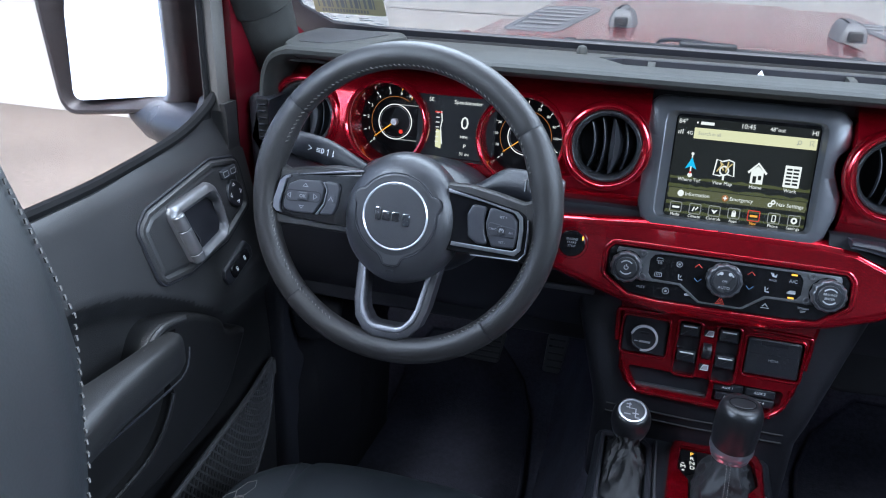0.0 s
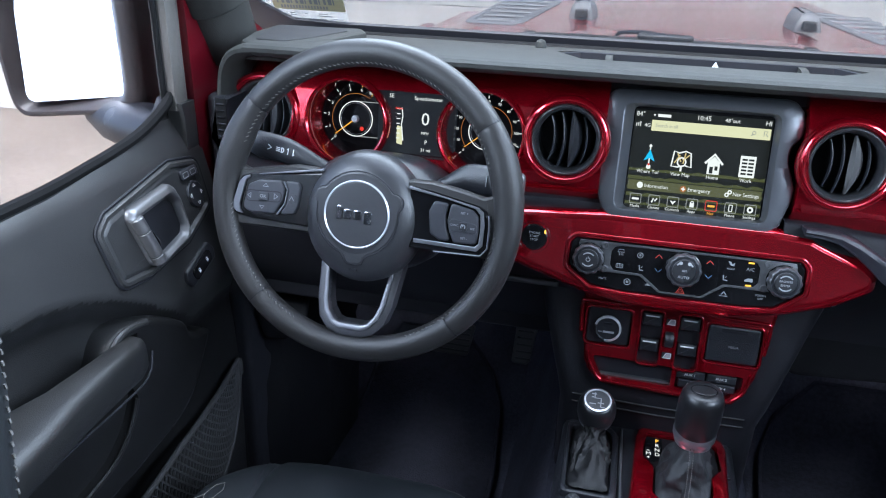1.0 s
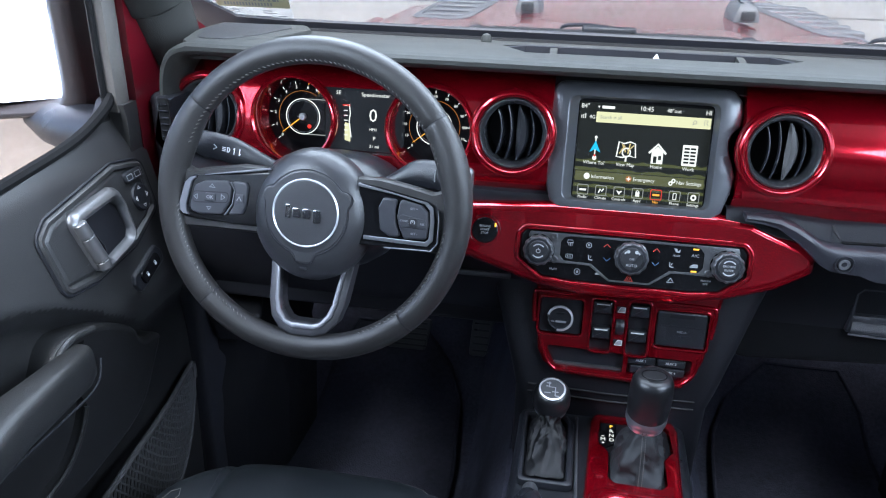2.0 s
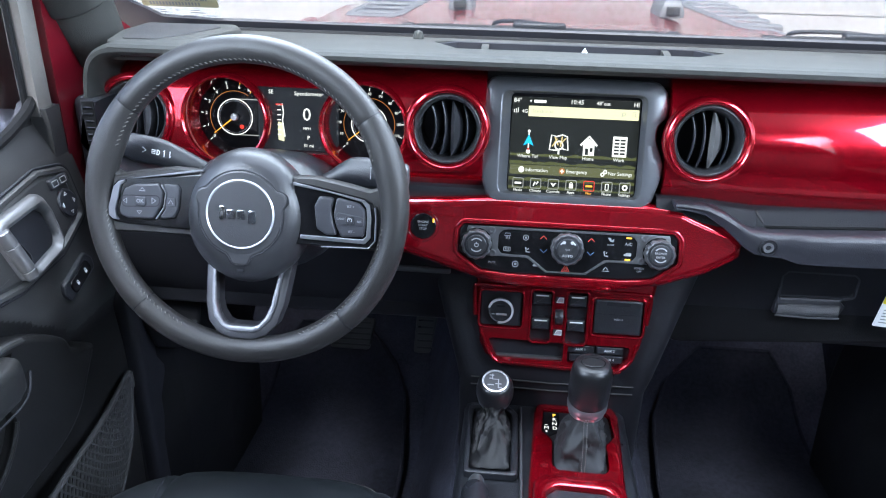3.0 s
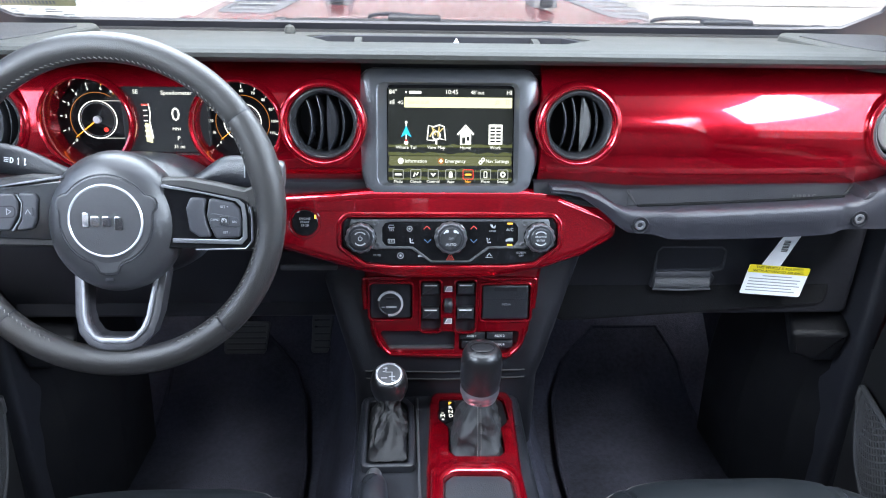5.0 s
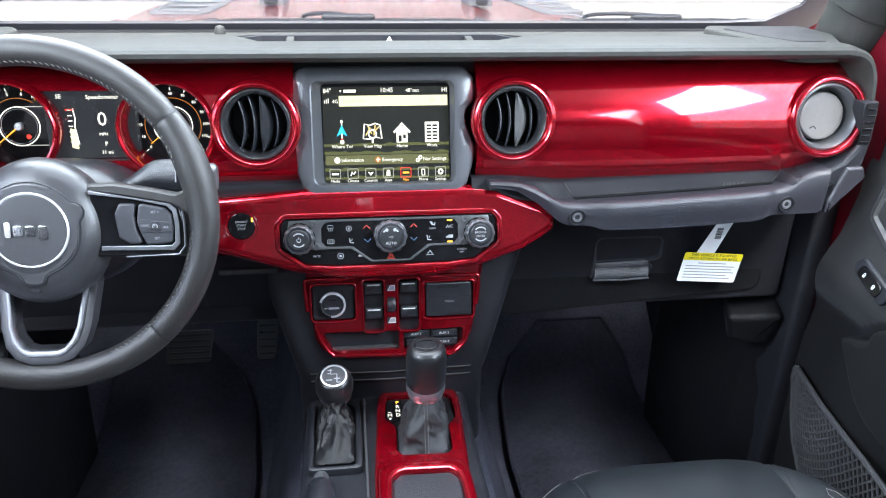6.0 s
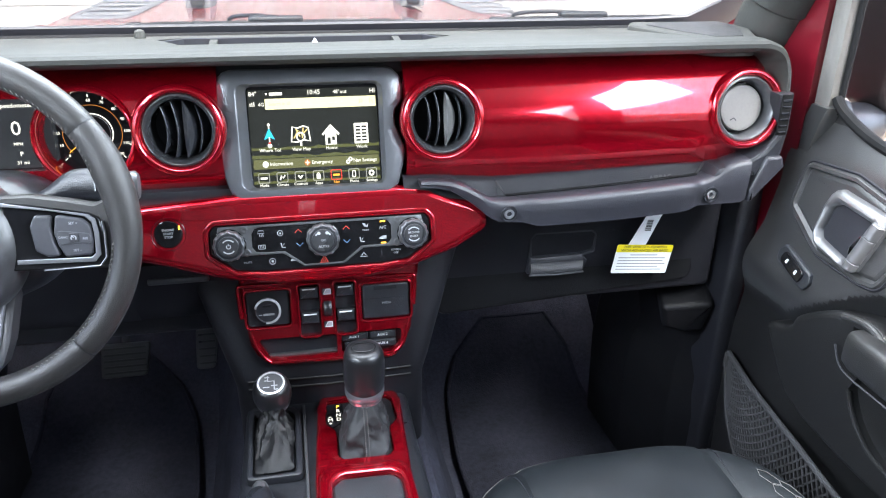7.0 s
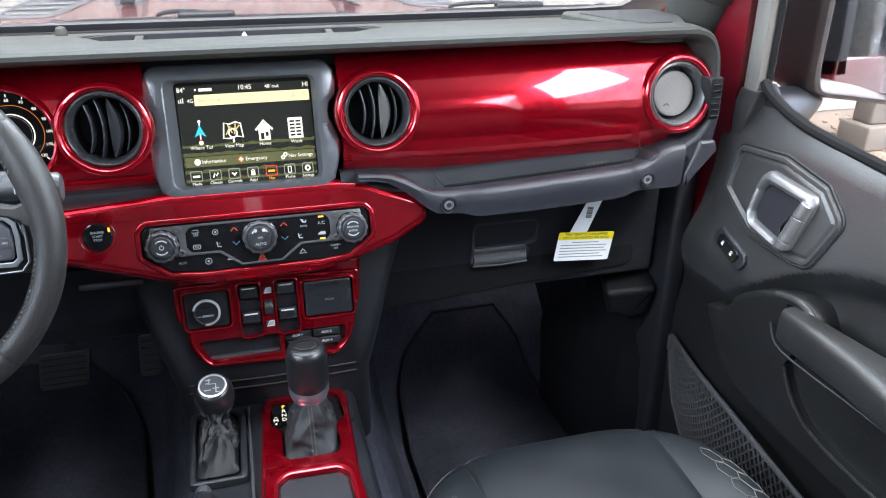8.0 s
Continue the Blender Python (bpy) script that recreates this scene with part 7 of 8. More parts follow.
    tube(bm, [D @ Vector((p[0], p[1], 0.0295)) for p in lip[1:]], 0.0032, 8)
    part("pocket_lip", bm, DOOR_SHADE, t)
    bm = bmesh.new()
    tube(bm, [D @ Vector((p[0], p[1] - 0.004, 0.0275)) for p in crest[22:]], 0.0042, 8)
    part("grip_rim", bm, DOOR_PLASTIC, t)
    # window rubber
    bm = bmesh.new()
    line_ = smooth_line([D @ Vector((y, z + 0.005, -0.034)) for y, z in SILL[2:]], 5)
    tube(bm, line_, 0.0075, 8)
    part("window_seal", bm, SEAL, t)
    # outer skin
    bm = bmesh.new()
    pts = [(y, z - 0.060) for y, z in SILL[1:]]
    prism(bm, pts + [(-0.96, 0.10), (0.02, 0.10)], -0.095, -0.045, D, 0.004)
    part("outer_skin", bm, RED_BODY, t)
    # window frame and pane
    bm = bmesh.new()
    fr = smooth_line([D @ Vector(p) for p in ((yc, 0.870, -0.035), (yc, 0.95, -0.035), (yc, 1.03, -0.035), (yc - 0.012, 1.08, -0.036), (-0.14, 1.30, -0.040), (-0.26, 1.50, -0.05), (-0.34, 1.55, -0.055), (-0.96, 1.56, -0.055))], 5)
    rings = []
    for p in fr:
        rings.append([p + Vector((side * a, b, 0)) for a, b in ((-0.011, -0.0135), (0.012, -0.0155), (0.014, 0.0), (0.012, 0.0135), (-0.011, 0.0155), (-0.014, 0.008), (-0.014, -0.006))])
    loft(bm, rings)
    fr_ = part("window_frame", bm, POST, t)
    bm = bmesh.new()
    tube(bm, [p + Vector((side * 0.004, -0.0175, 0)) for p in fr if p.z < 1.10], 0.0045, 8)
    part("frame_rubber", bm, SEAL, fr_)
    bm = bmesh.new()
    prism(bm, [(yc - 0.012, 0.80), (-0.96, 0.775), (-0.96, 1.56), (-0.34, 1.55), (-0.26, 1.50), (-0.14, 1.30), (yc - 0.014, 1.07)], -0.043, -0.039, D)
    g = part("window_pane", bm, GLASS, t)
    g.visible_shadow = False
    # handle plate
    x_end = 0.012 if driver else -0.022
    oct_ = [(x_end, 0.803), (x_end - 0.002, 0.742), (-0.105, 0.703), (-0.185, 0.700), (-0.215, 0.704), (-0.238, 0.768), (-0.196, 0.798), (-0.115, 0.811)]
    if driver:
        oct_ = [(0.014, 0.800), (0.012, 0.735), (-0.060, 0.708), (-0.150, 0.700), (-0.205, 0.706), (-0.212, 0.776), (-0.190, 0.790), (-0.045, 0.811)]
    bm = bmesh.new()
    rings = []
    base = rpoly(oct_, 0.014, 5)
    for k, w_ in ((-0.003, -0.02), (-0.003, 0.002), (0.0, 0.0055), (0.004, 0.0055), (0.007, 0.001), (0.010, 0.003), (0.012, 0.0035)):
        rings.append([(u, v, w_) for u, v in inset(base, k)])
    loft(bm, rings, DU)
    hp = part("handle_plate", bm, DOOR_PLASTIC, t)
    bm = bmesh.new()
    tube(bm, [DU @ Vector((u, v, 0.0012)) for u, v in inset(base, -0.0042)], 0.0022, 6, loop=True)
    part("plate_gap", bm, DEEP, hp)
    dy = 0.034 if driver else 0.0
    HO = [(u + dy, v) for u, v in ((-0.089, 0.770), (-0.093, 0.787), (-0.106, 0.793), (-0.190, 0.787), (-0.198, 0.778), (-0.183, 0.711), (-0.171, 0.704), (-0.102, 0.714), (-0.090, 0.728))]
    HI = [(u + dy, v) for u, v in ((-0.103, 0.766), (-0.114, 0.7755), (-0.172, 0.7715), (-0.176, 0.764), (-0.164, 0.722), (-0.156, 0.7175), (-0.108, 0.7255), (-0.101, 0.735))]
    cc = (-0.142 + dy, 0.748)
    bm = bmesh.new()
    prism(bm, inset(rpoly(HO, 0.006), 0.004), -0.014, 0.0045, DU)
    part("handle_well", bm, DEEP, hp)
    bm = bmesh.new()
    ho, hi_ = sampled(rpoly(HO, 0.012, 6), 160, cc), sampled(rpoly(HI, 0.009, 6), 160, cc)
    loft(bm, [[(a[0] + (b[0] - a[0]) * k, a[1] + (b[1] - a[1]) * k, w_) for a, b in zip(ho, hi_)] for k, w_ in ((0, -0.002), (0, 0.006), (0.10, 0.0105), (0.30, 0.0140), (0.52, 0.0150), (0.75, 0.0130), (0.92, 0.0090), (1.0, 0.005), (1.0, -0.002))], DU, loop=True)
    part("handle_ring", bm, HANDLE, hp, "satin chrome handle surround")
    bm = bmesh.new()
    BA, BB = Vector((-0.188 + dy, 0.776, 0.013)), Vector((-0.1735 + dy, 0.712, 0.013))
    tube(bm, [DU @ BA.lerp(BB, k) for k in (0.0, 0.02, 0.28, 0.29, 0.31, 0.32, 0.80, 0.81, 0.83, 0.84, 0.98, 1.0)], [0.0075, 0.0088, 0.0092, 0.0082, 0.0082, 0.0092, 0.0092, 0.0082, 0.0082, 0.0092, 0.0088, 0.0070], 16)
    part("lever", bm, HANDLE, hp, "satin chrome lever barrel")
    bm = bmesh.new()
    prism(bm, rpoly([(-0.176 + dy, 0.757), (-0.168 + dy, 0.755), (-0.160 + dy, 0.736), (-0.163 + dy, 0.727), (-0.170 + dy, 0.728)], 0.003), 0.004, 0.015, DU, 0.003, 3)
    part("lock_pin", bm, CHROME, hp)
    # lock switch
    u0 = -0.052 if driver else -0.078
    L = DU @ Matrix.Translation((u0, 0.670, 0.0)) @ Matrix.Rotation(radians(16), 4, "Z")
    bm = bmesh.new()
    prism(bm, rpoly([(-0.038, -0.012), (0.034, -0.014), (0.040, 0.0), (0.034, 0.014), (-0.034, 0.014), (-0.042, 0.004)], 0.008), -0.012, 0.005, L, 0.003)
    ls = part("lock_switch", bm, PLASTIC, t)
    bm = bmesh.new()
    prism(bm, rrect(-0.026, -0.0085, 0.026, 0.0085, 0.007), 0.004, 0.0072, L, 0.0015)
    rk = part("rocker", bm, GLOSS, ls)
    for du in (-0.012, 0.012):
        bm = bmesh.new()
        prism(bm, rrect(du - 0.0022, -0.0030, du + 0.0022, 0.0005, 0.0006), 0.0070, 0.0075, L)
        stroke(bm, arc(du, 0.001, 0.002, 0, 180, 8), 0.0005, L, 0.0072)
        part("lock_mark", bm, INK, rk)
    if driver:
        bm = bmesh.new()
        prism(bm, rrect(-0.034, 0.783, 0.006, 0.797, 0.004), 0.003, 0.0075, DU, 0.002)
        ms = part("mirror_switch", bm, PLASTIC, t)
        bm = bmesh.new()
        stroke(bm, rrect(-0.030, 0.7865, -0.018, 0.7935, 0.001, 2), 0.0004, DU, 0.0077, True)
        stroke(bm, rrect(-0.012, 0.7865, 0.000, 0.7935, 0.001, 2), 0.0004, DU, 0.0077, True)
        part("switch_mark", bm, INK_DIM, ms)
        bm = bmesh.new()
        lathe(bm, [(0.0185, 0.002), (0.0185, 0.0062), (0.017, 0.0075), (0.012, 0.0068)], DU, 32, -0.014, 0.760)
        mp = part("mirror_pad", bm, PLASTIC, t)
        bm = bmesh.new()
        for a in (0, 90, 180, 270):
            c_, s_ = math.cos(radians(a)), math.sin(radians(a))
            stroke(bm, [(-0.014 + 0.011 * c_ - 0.003 * s_, 0.760 + 0.011 * s_ + 0.003 * c_), (-0.014 + 0.0145 * c_, 0.760 + 0.0145 * s_), (-0.014 + 0.011 * c_ + 0.003 * s_, 0.760 + 0.011 * s_ - 0.003 * c_)], 0.0006, DU, 0.0072, True)
        part("pad_mark", bm, INK, mp)
    # arm rest
    bm = bmesh.new()
    rings = []
    for y, w_, z, rw, rz in ((-0.226, 0.034, 0.634, 0.010, 0.018), (-0.230, 0.037, 0.634, 0.015, 0.023), (-0.25, 0.041, 0.635, 0.018, 0.025), (-0.30, 0.042, 0.637, 0.020, 0.026), (-0.36, 0.042, 0.639, 0.025, 0.026), (-0.42, 0.038, 0.640, 0.040, 0.026), (-0.52, 0.030, 0.642, 0.058, 0.026), (-0.90, 0.030, 0.642, 0.058, 0.026)):
        rings.append([D @ Vector((y, z + rz * math.copysign(abs(math.sin(a)) ** 0.55, math.sin(a)), w_ + rw * math.copysign(abs(math.cos(a)) ** 0.55, math.cos(a)))) for a in spread(0, 2 * math.pi * 23 / 24, 24)])
    loft(bm, rings)
    part("armrest", bm, ARMREST, t, "padded charcoal armrest with pull")
    bm = bmesh.new()
    tube(bm, smooth_line([D @ Vector(p) for p in ((-0.200, 0.618, 0.036), (-0.24, 0.609, 0.056), (-0.30, 0.607, 0.058), (-0.42, 0.610, 0.060), (-0.9, 0.612, 0.070))], 4), 0.0016, 6)
    part("armrest_seam", bm, DEEP, t)
    # net pocket
    net = thing("door_net", (side * 0.65, -0.1, 0.3), "black elastic net pocket on the lower door", "net pocket", "door nets")
    NET_TOP = [(-0.50, 0.380), (-0.295, 0.399), (-0.247, 0.409), (-0.152, 0.428), (-0.038, 0.441), (0.036, 0.456)]
    NET_LOW = [(-0.50, 0.20), (-0.20, 0.21), (-0.10, 0.26), (-0.028, 0.314), (0.009, 0.353), (0.036, 0.430)]
    def net_pt(a, b):
        a = max(a, 0.0)
        y = 0.036 - 0.536 * a
        top = along(NET_TOP, y)
        bot = along(NET_LOW, y)
        z = bot + (top - bot) * b
        w_ = 0.012 + 0.014 * math.sin(math.pi * min(a * 1.3 + 0.05, 1)) * (0.4 + 0.6 * math.sin(math.pi * (0.25 + 0.6 * b)))
        return D @ Vector((y, z, w_))
    bm = bmesh.new()
    n, m = 46, 11
    for i in range(-m, n):
        for sgn in (1, -1):
            pts = []
            for j in range(2 * m + 1):
                a = (i + (j / 2 if sgn > 0 else m - j / 2)) / n
                if 0 <= a <= 1:
                    wig = 0.10 * math.sin(j * math.pi)
                    pts.append(net_pt(a + wig / n, j / (2 * m)))
            if len(pts) > 2:
                tube(bm, pts, 0.0019, 4)
    tagged(part("mesh", bm, NETTING, net), kind="stuff")
    bm = bmesh.new()
    tube(bm, [net_pt(a, 1.0) for a in spread(0, 1, 30)], 0.0045, 8)
    tube(bm, [net_pt(a, 0.0) for a in spread(0, 1, 30)], 0.004, 8)
    tube(bm, [net_pt(0, b) for b in spread(0, 1, 6)], 0.006, 8)
    part("net_hem", bm, NETTING, net)
    # wing mirror
    mir = thing("wing_mirror", (side * 0.9, 0.1, 0.85), "square black wing mirror on a moulded arm", "wing mirror", "wing mirrors")
    if driver:
        RIM_O = [(0.806, 0.836), (1.050, 0.808), (1.079, 1.11), (0.806, 1.125)]
        RIM_I = [(0.861, 0.853), (1.020, 0.838), (1.042, 1.09), (0.862, 1.108)]
        yaw_, tip = -13, -15
    else:
        RIM_O = [(0.878, 0.836), (1.100, 0.803), (1.126, 1.11), (0.874, 1.125)]
        RIM_I = [(0.918, 0.854), (1.068, 0.831), (1.090, 1.09), (0.920, 1.108)]
        yaw_, tip = -27, -4
    mc = (sum(p[0] for p in RIM_I) / 4, 0.96)
    MM = Matrix(((side, 0, 0, 0), (0, 0, -1, 0.10), (0, 1, 0, 0), (0, 0, 0, 1)))
    bm = bmesh.new()
    ro, ri = sampled(rpoly(RIM_O, 0.034, 6), 140, mc), sampled(rpoly(RIM_I, 0.014, 6), 140, mc)
    loft(bm, [[(a[0] + (b[0] - a[0]) * k, a[1] + (b[1] - a[1]) * k, w_) for a, b in zip(ro, ri)] for k, w_ in ((0, -0.075), (0, -0.004), (0.08, 0.004), (0.22, 0.009), (0.40, 0.009), (0.55, 0.004), (0.95, -0.020), (1.0, -0.028), (1.0, -0.075))], MM, loop=True)
    part("housing_rim", bm, HOUSING, mir)
    bm = bmesh.new()
    prism(bm, inset(rpoly(RIM_O, 0.034, 6), 0.004), -0.11, -0.072, MM, 0.002)
    part("housing", bm, HOUSING, mir)
    bm = bmesh.new()
    prism(bm, inset(rpoly(RIM_I, 0.014, 6), -0.004), -0.003, 0.003, MM @ Matrix.Translation((mc[0], mc[1], -0.040)) @ Matrix.Rotation(radians(yaw_), 4, "Y") @ Matrix.Rotation(radians(tip), 4, "X") @ Matrix.Translation((-mc[0], -mc[1], 0)))
    part("mirror_glass", bm, MIRROR, mir, "clear mirror glass")
    bm = bmesh.new()
    rings = []
    for x, y, z, r in ((0.70, 0.06, 0.835, 0.030), (0.76, 0.07, 0.822, 0.034), (0.82, 0.09, 0.818, 0.036), (0.88, 0.12, 0.815, 0.032), (0.93, 0.14, 0.82, 0.02)):
        rings.append([(side * x, y + r * 1.5 * math.cos(a), z + r * math.sin(a)) for a in spread(0, 2 * math.pi * 17 / 18, 18)])
    loft(bm, rings)
    part("arm", bm, PLASTIC, mir)
for side in (-1, 1):
    door(side)

# ---- seats ----
def seat(side):
    x0 = 0.385 * side
    t = thing("front_seat", (x0, -0.45, 0.1), "black leather front seat with grey stitching", "car seat", "front seats")
    FR = -0.126
    xc = 0.358 * side
    def top(u, v):
        """Cushion height: u across (-1..1), v from front 0 to rear 1."""
        x = 0.215 * u
        front = -0.06 * math.exp(-(v * 0.52 / 0.030) ** 1.3)
        bol = 0.020 * sstep(0.58, 0.86, abs(u)) * sstep(0.02, 0.35, v) - 0.060 * sstep(0.86, 1.0, abs(u)) ** 2
        crown = -0.012 * u * u - 0.035 * v
        seam = -0.004 * math.exp(-((abs(u) - 0.60) / 0.025) ** 2)
        wr = 0.0015 * noise.noise(Vector((x * 14 + side, v * 9, 3)))
        return 0.477 + front + bol + crown + seam + wr
    def f(u, v):
        x = 0.215 * u
        yy = FR - 0.095 * abs(u) ** 4.5 + (-0.55 + 0.060 * abs(u) ** 4.5) * v
        return (xc + x, yy, top(u, v))
    bm = bmesh.new()
    us_ = [math.copysign(abs(a) ** 0.85, a) for a in spread(-1, 1, 49)]
    vs_ = [b ** 1.5 for b in spread(0, 1, 34)]
    sheet(bm, f, us_, vs_, (0, 0, -0.13))
    cushion = part("cushion", bm, SEAT, t)
    # twin seam along the front and down the bolsters
    bm = bmesh.new()
    for v in (0.022, 0.030):
        for k in range(150):
            u = -0.93 + 1.86 * k / 149
            p, q = Vector(f(u, v)), Vector(f(u + 0.007, v))
            tube(bm, [p + Vector((0, 0, 0.0006)), q + Vector((0, 0, 0.0006))], 0.0008, 4)
    tagged(part("stitching", bm, THREAD, cushion), kind="stuff")
    for s in (-1, 1):
        bm = bmesh.new()
        tube(bm, [Vector(f(s * (0.60 + 0.10 * math.exp(-v * 9)), v)) + Vector((0, 0, -0.0005)) for v in spread(0.01, 1, 40)], 0.0014, 6)
        part("piping", bm, DEEP, cushion)
    # stitched honeycomb on the bolsters
    bm = bmesh.new()
    for s in (-1, 1):
        for i in range(2):
            for j in range(9):
                cu, cv = 0.80 + 0.060 * i, 0.19 + 0.062 * j + (0.031 if i % 2 else 0)
                hexa = [Vector(f(s * (cu + 0.040 * math.cos(radians(a))), cv + 0.033 * math.sin(radians(a)))) + Vector((0, 0, 0.0006)) for a in range(0, 360, 60)]
                tube(bm, hexa, 0.0004, 4, loop=True)
    tagged(part("honeycomb_stitching", bm, THREAD, cushion), kind="stuff")
    # base
    bm = bmesh.new()
    box(bm, (x0 - 0.20, -0.66, 0.07), (x0 + 0.20, -0.24, 0.36), None, 0.02)
    part("base", bm, DEEP, t)
    # backrest: rounded bolsters leaning back
    BACK = [(0.42, -0.74), (0.60, -0.78), (0.85, -0.88), (0.94, -0.888), (0.97, -0.867), (1.00, -0.841), (1.03, -0.826), (1.14, -0.829)]
    WIDE = [(0.40, 0.21), (0.90, 0.206), (0.96, 0.185), (1.00, 0.163), (1.03, 0.152), (1.07, 0.138), (1.11, 0.115), (1.14, 0.085)]
    bm = bmesh.new()
    rings = []
    for k in range(31):
        h = k / 30
        z = 0.42 + 0.72 * h
        yc = along(BACK, z)
        wd = along(WIDE, z)
        th = 0.075 - 0.02 * h
        ring = []
        for i in range(36):
            a = 2 * math.pi * i / 36
            c_, s_ = math.cos(a), math.sin(a)
            uu = math.copysign(abs(c_) ** 0.45, c_)
            vv = math.copysign(abs(s_) ** 0.7, s_)
            bol = 0.030 * sstep(0.6, 0.95, abs(uu)) if s_ > 0 else 0
            ring.append((x0 + wd * uu, yc + th * vv + bol, z))
        rings.append(ring)
    loft(bm, rings)
    back = part("backrest", bm, SEAT, t)
    bm = bmesh.new()
    for s in (-1, 1):
        for k in range(250):
            h = 0.15 + 0.80 * k / 249
            z = 0.42 + 0.72 * h
            wd = along(WIDE, z)
            y = along(BACK, z) + (0.075 - 0.02 * h) * 0.565 + 0.0298
            p = Vector((x0 + s * wd * 0.955, y, z))
            tube(bm, [p, p + Vector((0, -0.0002, 0.0014))], 0.00038, 4)
    tagged(part("back_stitching", bm, THREAD, back), kind="stuff")
    bm = bmesh.new()
    box(bm, (x0 - 0.11, -1.01, 1.19), (x0 + 0.11, -0.92, 1.37), None, 0.035)
    part("headrest", bm, SEAT, t)
    bm = bmesh.new()
    for dx in (-0.05, 0.05):
        tube(bm, [(x0 + dx, -0.92, 1.08), (x0 + dx, -0.96, 1.22)], 0.006, 8)
    part("headrest_post", bm, CHROME, t)
for side in (-1, 1):
    seat(side)

# rear bench
bench = thing("rear_seat", (0, -1.6, 0.1), "black leather rear bench seat behind the front seats", "car seat")
bm = bmesh.new()
box(bm, (-0.62, -1.62, 0.1), (0.62, -1.15, 0.48), None, 0.05)
part("cushion", bm, SEAT, bench)
for x in (-0.33, 0.33):
    bm = bmesh.new()
    box(bm, (x - 0.30, -1.80, 0.42), (x + 0.30, -1.64, 1.12), None, 0.05)
    part("backrest", bm, SEAT, bench)
for x in (-0.36, 0.0, 0.36):
    bm = bmesh.new()
    box(bm, (x - 0.12, -1.80, 1.14), (x + 0.12, -1.70, 1.32), None, 0.035)
    part("headrest", bm, SEAT, bench)

# ---- hood vents, rests and wipers ----
for s in (-1, 1):
    v_t = thing("hood_vent", (s * 0.36, 0.72, 0.92), "dark plastic hood vent with cross slats", "hood vent", "hood vents")
    out = rpoly([(0.350, 0.700), (0.455, 0.703), (0.478, 0.760), (0.486, 1.25), (0.465, 1.31), (0.330, 1.37), (0.312, 1.30)], 0.03)
    bm = bmesh.new()
    o = sampled(out, 80, (0.40, 1.02))
    rings = []
    for k, h in ((0.0, -0.01), (0.0, 0.001), (0.004, 0.004), (0.020, 0.004), (0.024, 0.0005), (0.024, -0.01)):
        rings.append([(s * u + 0.025, v, hood_z(s * u + 0.025, v) + h) for u, v in inset(o, k)])
    loft(bm, rings, loop=True)
    part("frame", bm, HAZE_GREY, v_t, "vent frame paled by windshield haze")
    bm = bmesh.new()
    loft(bm, [[(s * u + 0.025, v, hood_z(s * u + 0.025, v) + h) for u, v in inset(o, 0.024)] for h in (-0.012, 0.0006)])
    part("well", bm, DEEP, v_t)
    for k in range(6):
        y = 0.765 + k * 0.096
        xa, xb = 0.362 - 0.006 * k, 0.452 + 0.003 * k
        bm = bmesh.new()
        box(bm, (min(s * xa, s * xb) + 0.025, y, hood_z(0.40, y) - 0.01), (max(s * xa, s * xb) + 0.025, y + 0.034, hood_z(0.40, y) + 0.0035), None, 0.004)
        part("slat", bm, HAZE_GREY, v_t)
    r_t = thing("hood_rest", (s * 0.20, 0.6, 0.94), "dark rubber windshield rest block on the hood", "rest block", "hood rests")
    bm = bmesh.new()
    rings = []
    for z, k in ((0.0, 0.0), (0.012, 0.003), (0.020, 0.009), (0.023, 0.016)):
        rings.append([(s * 0.230 + 0.025 + u * 1.25, 0.88 + v * 1.15, hood_z(0.2, 0.88) + z * 1.6) for u, v in inset(rpoly([(-0.022, -0.06), (0.022, -0.06), (0.026, 0.02), (0.016, 0.075), (-0.016, 0.075), (-0.026, 0.02)], 0.01), k)])
    loft(bm, rings)
    part("block", bm, HAZE_GREY, r_t)
    bm = bmesh.new()
    box(bm, (s * 0.230 + 0.011, 0.797, hood_z(0.2, 0.80) + 0.004), (s * 0.230 + 0.039, 0.812, hood_z(0.2, 0.80) + 0.022), None, 0.004)
    part("staple", bm, PAD, r_t)

def wiper(xa, xb, pivot, arm_end):
    t = thing("wiper", ((xa + xb) / 2, 0.41, 0.93), "black windshield wiper parked along the cowl", "wiper", "wipers")
    bm = bmesh.new()
    rings = []
    for x in spread(xa, xb, 14):
        e = min(1, (x - xa) / 0.03, (xb - x) / 0.03) * 0.4 + 0.6
        rings.append([(x, 0.405 + a * e, 0.945 + b * e * 0.85) for a, b in ((-0.008, -0.008), (0.008, -0.008), (0.009, 0.000), (0.004, 0.009), (-0.003, 0.009), (-0.008, 0.001))])
    loft(bm, rings)
    part("blade", bm, RUBBER, t)
    bm = bmesh.new()
    c_ = (xa + xb) / 2
    box(bm, (c_ - 0.045, 0.400, 0.948), (c_ + 0.045, 0.420, 0.9595), None, 0.005)
    part("coupling", bm, PLASTIC, t)
    bm = bmesh.new()
    tube(bm, smooth_line([(c_, 0.415, 0.9565), ((c_ + pivot) / 2, 0.43, 0.958), (pivot, 0.45, 0.950), (pivot + 0.01, 0.46, 0.92)], 5), 0.0035, 8)
    part("arm", bm, PLASTIC, t)
    for x in (xa, xb):
        bm = bmesh.new()
        box(bm, (x - 0.011, 0.396, 0.937), (x + 0.011, 0.415, 0.953), None, 0.004)
        part("end_cap", bm, PLASTIC, t)
wiper(-0.265, 0.180, -0.12, 0)
wiper(0.335, 0.66, 0.38, 0)
link = thing("wiper_linkage", (-0.07, 0.385, 0.94), "black wiper arm link lying at the base of the glass", "wiper")
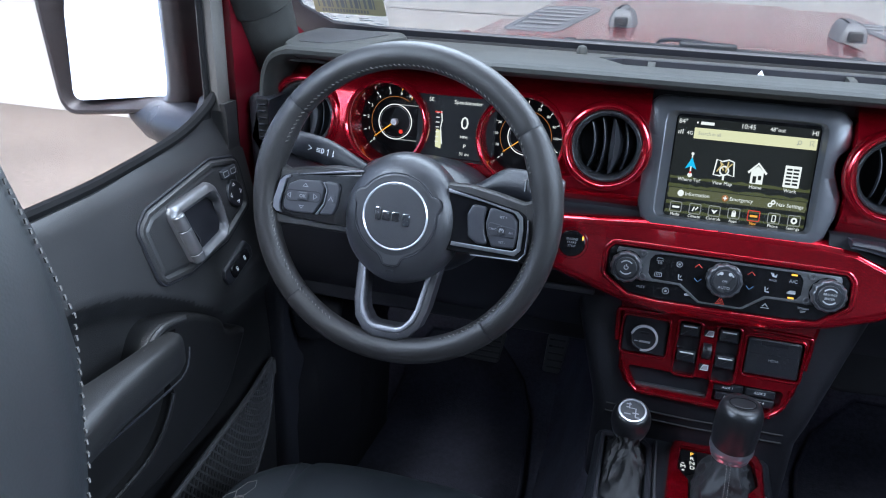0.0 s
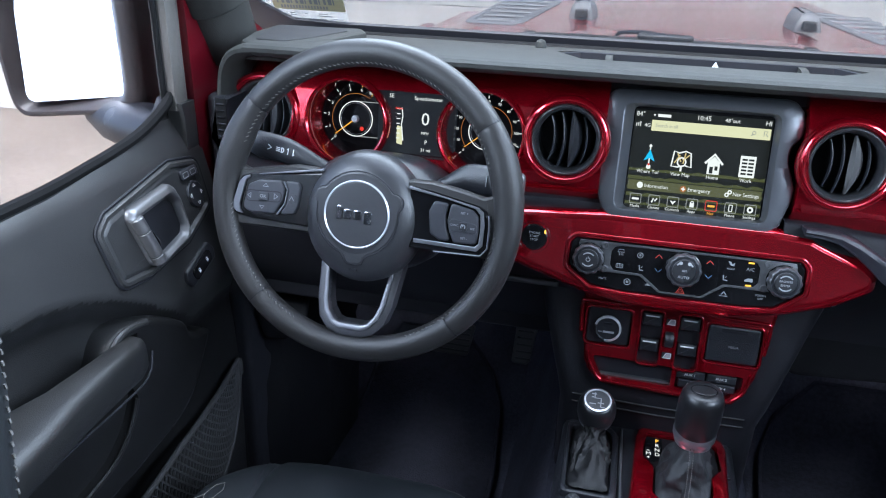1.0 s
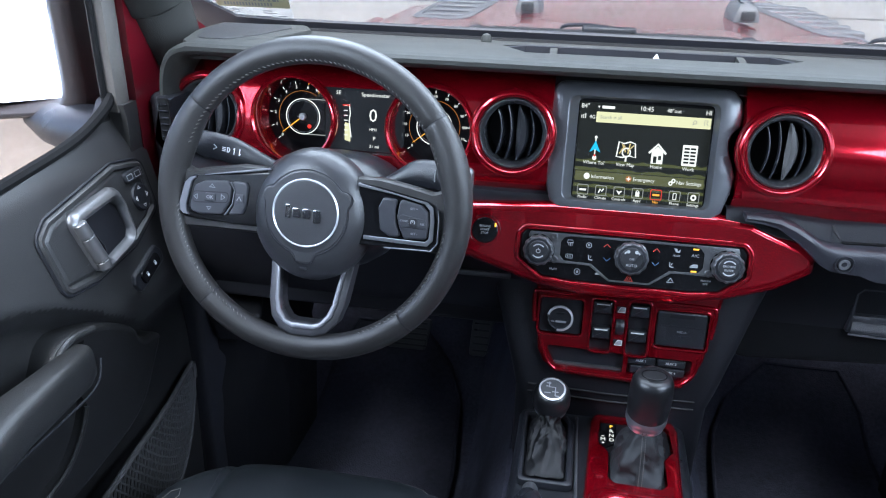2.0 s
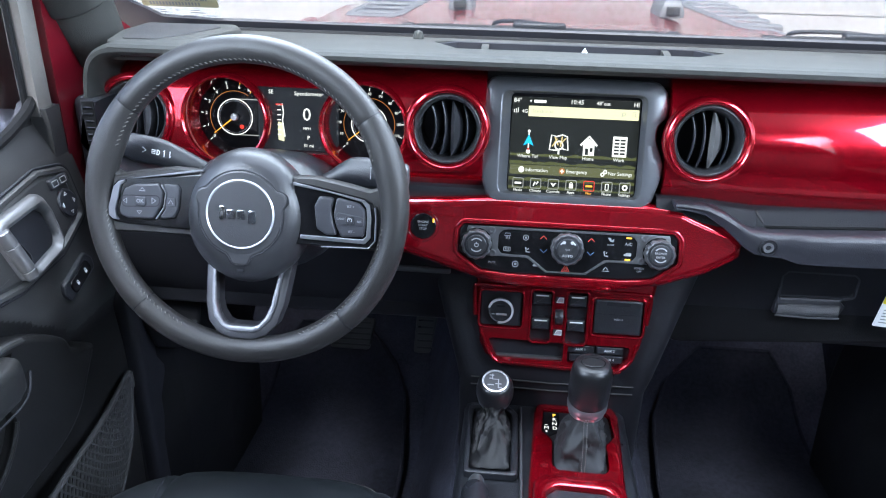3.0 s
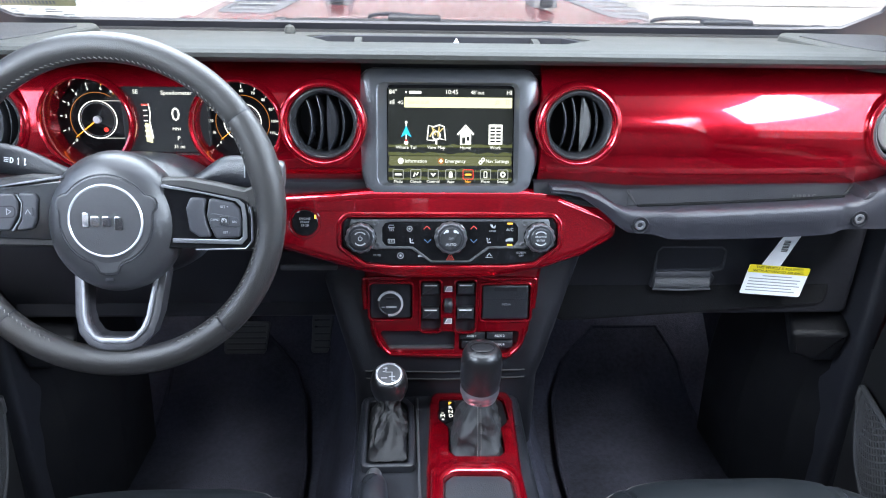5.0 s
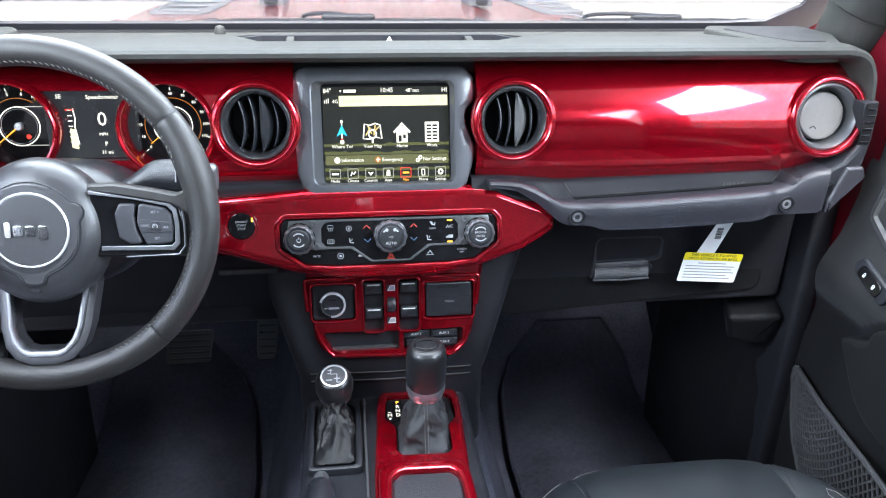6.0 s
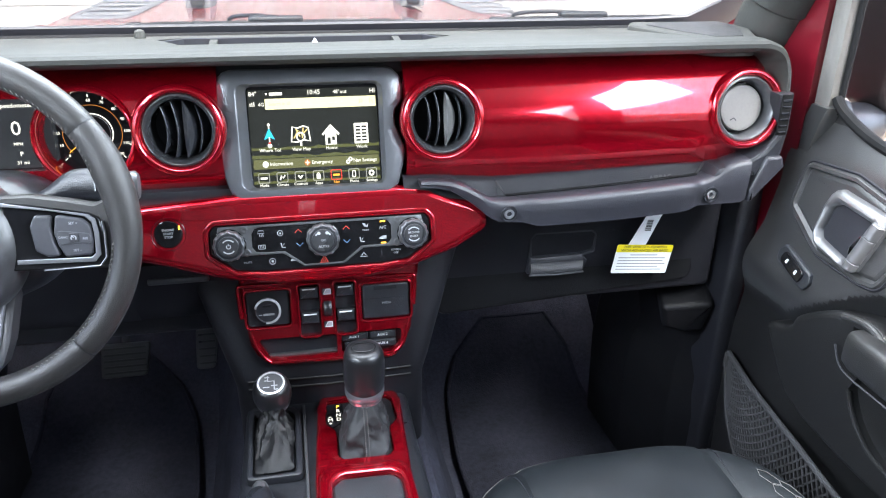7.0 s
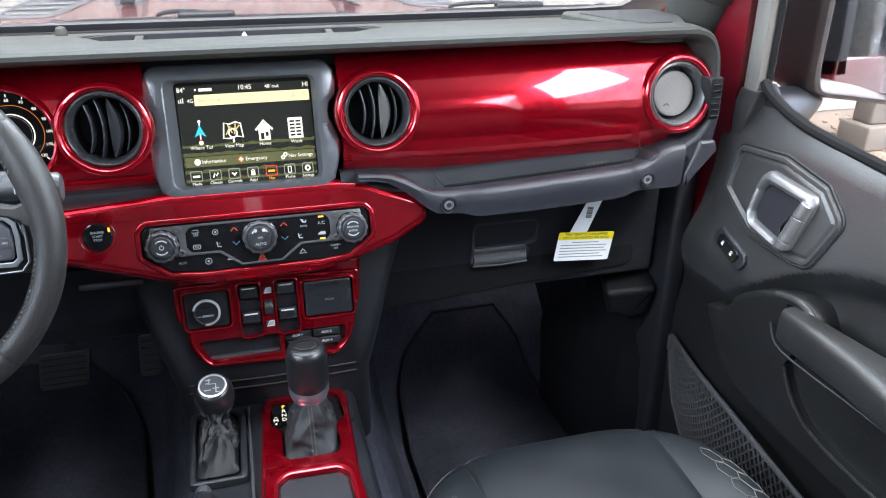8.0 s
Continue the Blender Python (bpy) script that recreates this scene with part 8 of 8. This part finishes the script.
bm = bmesh.new()
loft(bm, [[(x, 0.380 + a, z + b) for a, b in ((-0.006, -h), (0.006, -h), (0.006, h), (-0.006, h))] for x, z, h in ((-0.216, 0.942, 0.0075), (-0.160, 0.941, 0.0075), (-0.132, 0.940, 0.0055), (-0.100, 0.941, 0.0022), (-0.056, 0.941, 0.0022), (-0.052, 0.942, 0.0055), (-0.036, 0.941, 0.0055), (-0.030, 0.940, 0.0020))])
part("arm", bm, PLASTIC, link)
bm = bmesh.new()
tube(bm, smooth_line([(-0.046, 0.380, 0.944), (0.010, 0.380, 0.941), (0.073, 0.380, 0.939)], 6), 0.0013, 6)
tube(bm, smooth_line([(-0.040, 0.380, 0.940), (0.010, 0.380, 0.938), (0.072, 0.380, 0.938)], 6), 0.0013, 6)
part("wire", bm, SATIN, link)
for k, (x, h) in enumerate(((-0.204, 0.0030), (-0.196, 0.0036), (-0.189, 0.0022), (-0.180, 0.0034), (-0.171, 0.0028), (-0.164, 0.0034))):
    bm = bmesh.new()
    box(bm, (x, 0.3725, 0.9415 - h), (x + 0.0045, 0.3742, 0.9415 + h), None, 0.0004)
    part("print_mark", bm, INK_RED, link)

# stickers at the lower corner of the glass
SG = Matrix(((1, 0, 0, 0), (0, -math.cos(radians(58)), -math.sin(radians(58)), 0.385), (0, math.sin(radians(58)), -math.cos(radians(58)), 0.925), (0, 0, 0, 1)))
st = thing("window_sticker", (-0.6, 0.36, 0.96), "clear round-cornered sticker with dark print on the glass", "sticker")
STK = clear_glass("clear sticker film", (0.80, 0.84, 0.84), 1.05)
dusty(STK, 0.05)
STK_Y = bpy.data.materials.new("pale yellow label film")
STK_Y.use_nodes = True
dusty(STK_Y, 0.7)
STK_Y.node_tree.nodes["Translucent BSDF"].inputs["Color"].default_value = (0.22, 0.21, 0.135, 1)
STK_Y.node_tree.nodes["Principled BSDF"].inputs["Base Color"].default_value = (0.62, 0.58, 0.36, 1)
bm = bmesh.new()
prism(bm, rrect(-0.736, 0.030, -0.572, 0.16, 0.012), 0.0035, 0.0042, SG)
film = part("film", bm, STK, st)
bm = bmesh.new()
prism(bm, rrect(-0.704, 0.058, -0.573, 0.15, 0.004), 0.0044, 0.0050, SG)
yl = part("yellow_label", bm, STK_Y, st)
for k in range(13):
    bm = bmesh.new()
    box(bm, (-0.695 + k * 0.0085, 0.071, 0.0051), (-0.6925 + k * 0.0085 + 0.002 * (k % 3), 0.100, 0.0053), SG)
    part("code_bar", bm, INK_GREY, yl)
for k in range(16):
    bm = bmesh.new()
    box(bm, (-0.690 + k * 0.0055, 0.0615, 0.0051), (-0.6868 + k * 0.0055, 0.0675, 0.0053), SG)
    part("print_mark", bm, INK_GREY, yl)
bm = bmesh.new()
lathe(bm, [(0.0115, 0.0043), (0.0115, 0.0046), (0.0085, 0.0046), (0.0085, 0.0043)], SG, 24, -0.700, 0.0445, loop=True)
part("round_mark", bm, INK_GREY, film)
for k, (a, b, v) in enumerate(((-0.678, -0.668, 0.050), (-0.678, -0.666, 0.0455), (-0.650, -0.644, 0.050), (-0.625, -0.608, 0.050), (-0.625, -0.600, 0.0455), (-0.678, -0.660, 0.0405), (-0.640, -0.612, 0.0385), (-0.600, -0.582, 0.0400))):
    bm = bmesh.new()
    box(bm, (a, v, 0.0043), (b, v + 0.0016, 0.0046), SG)
    part("print_line", bm, INK_GREY, film)
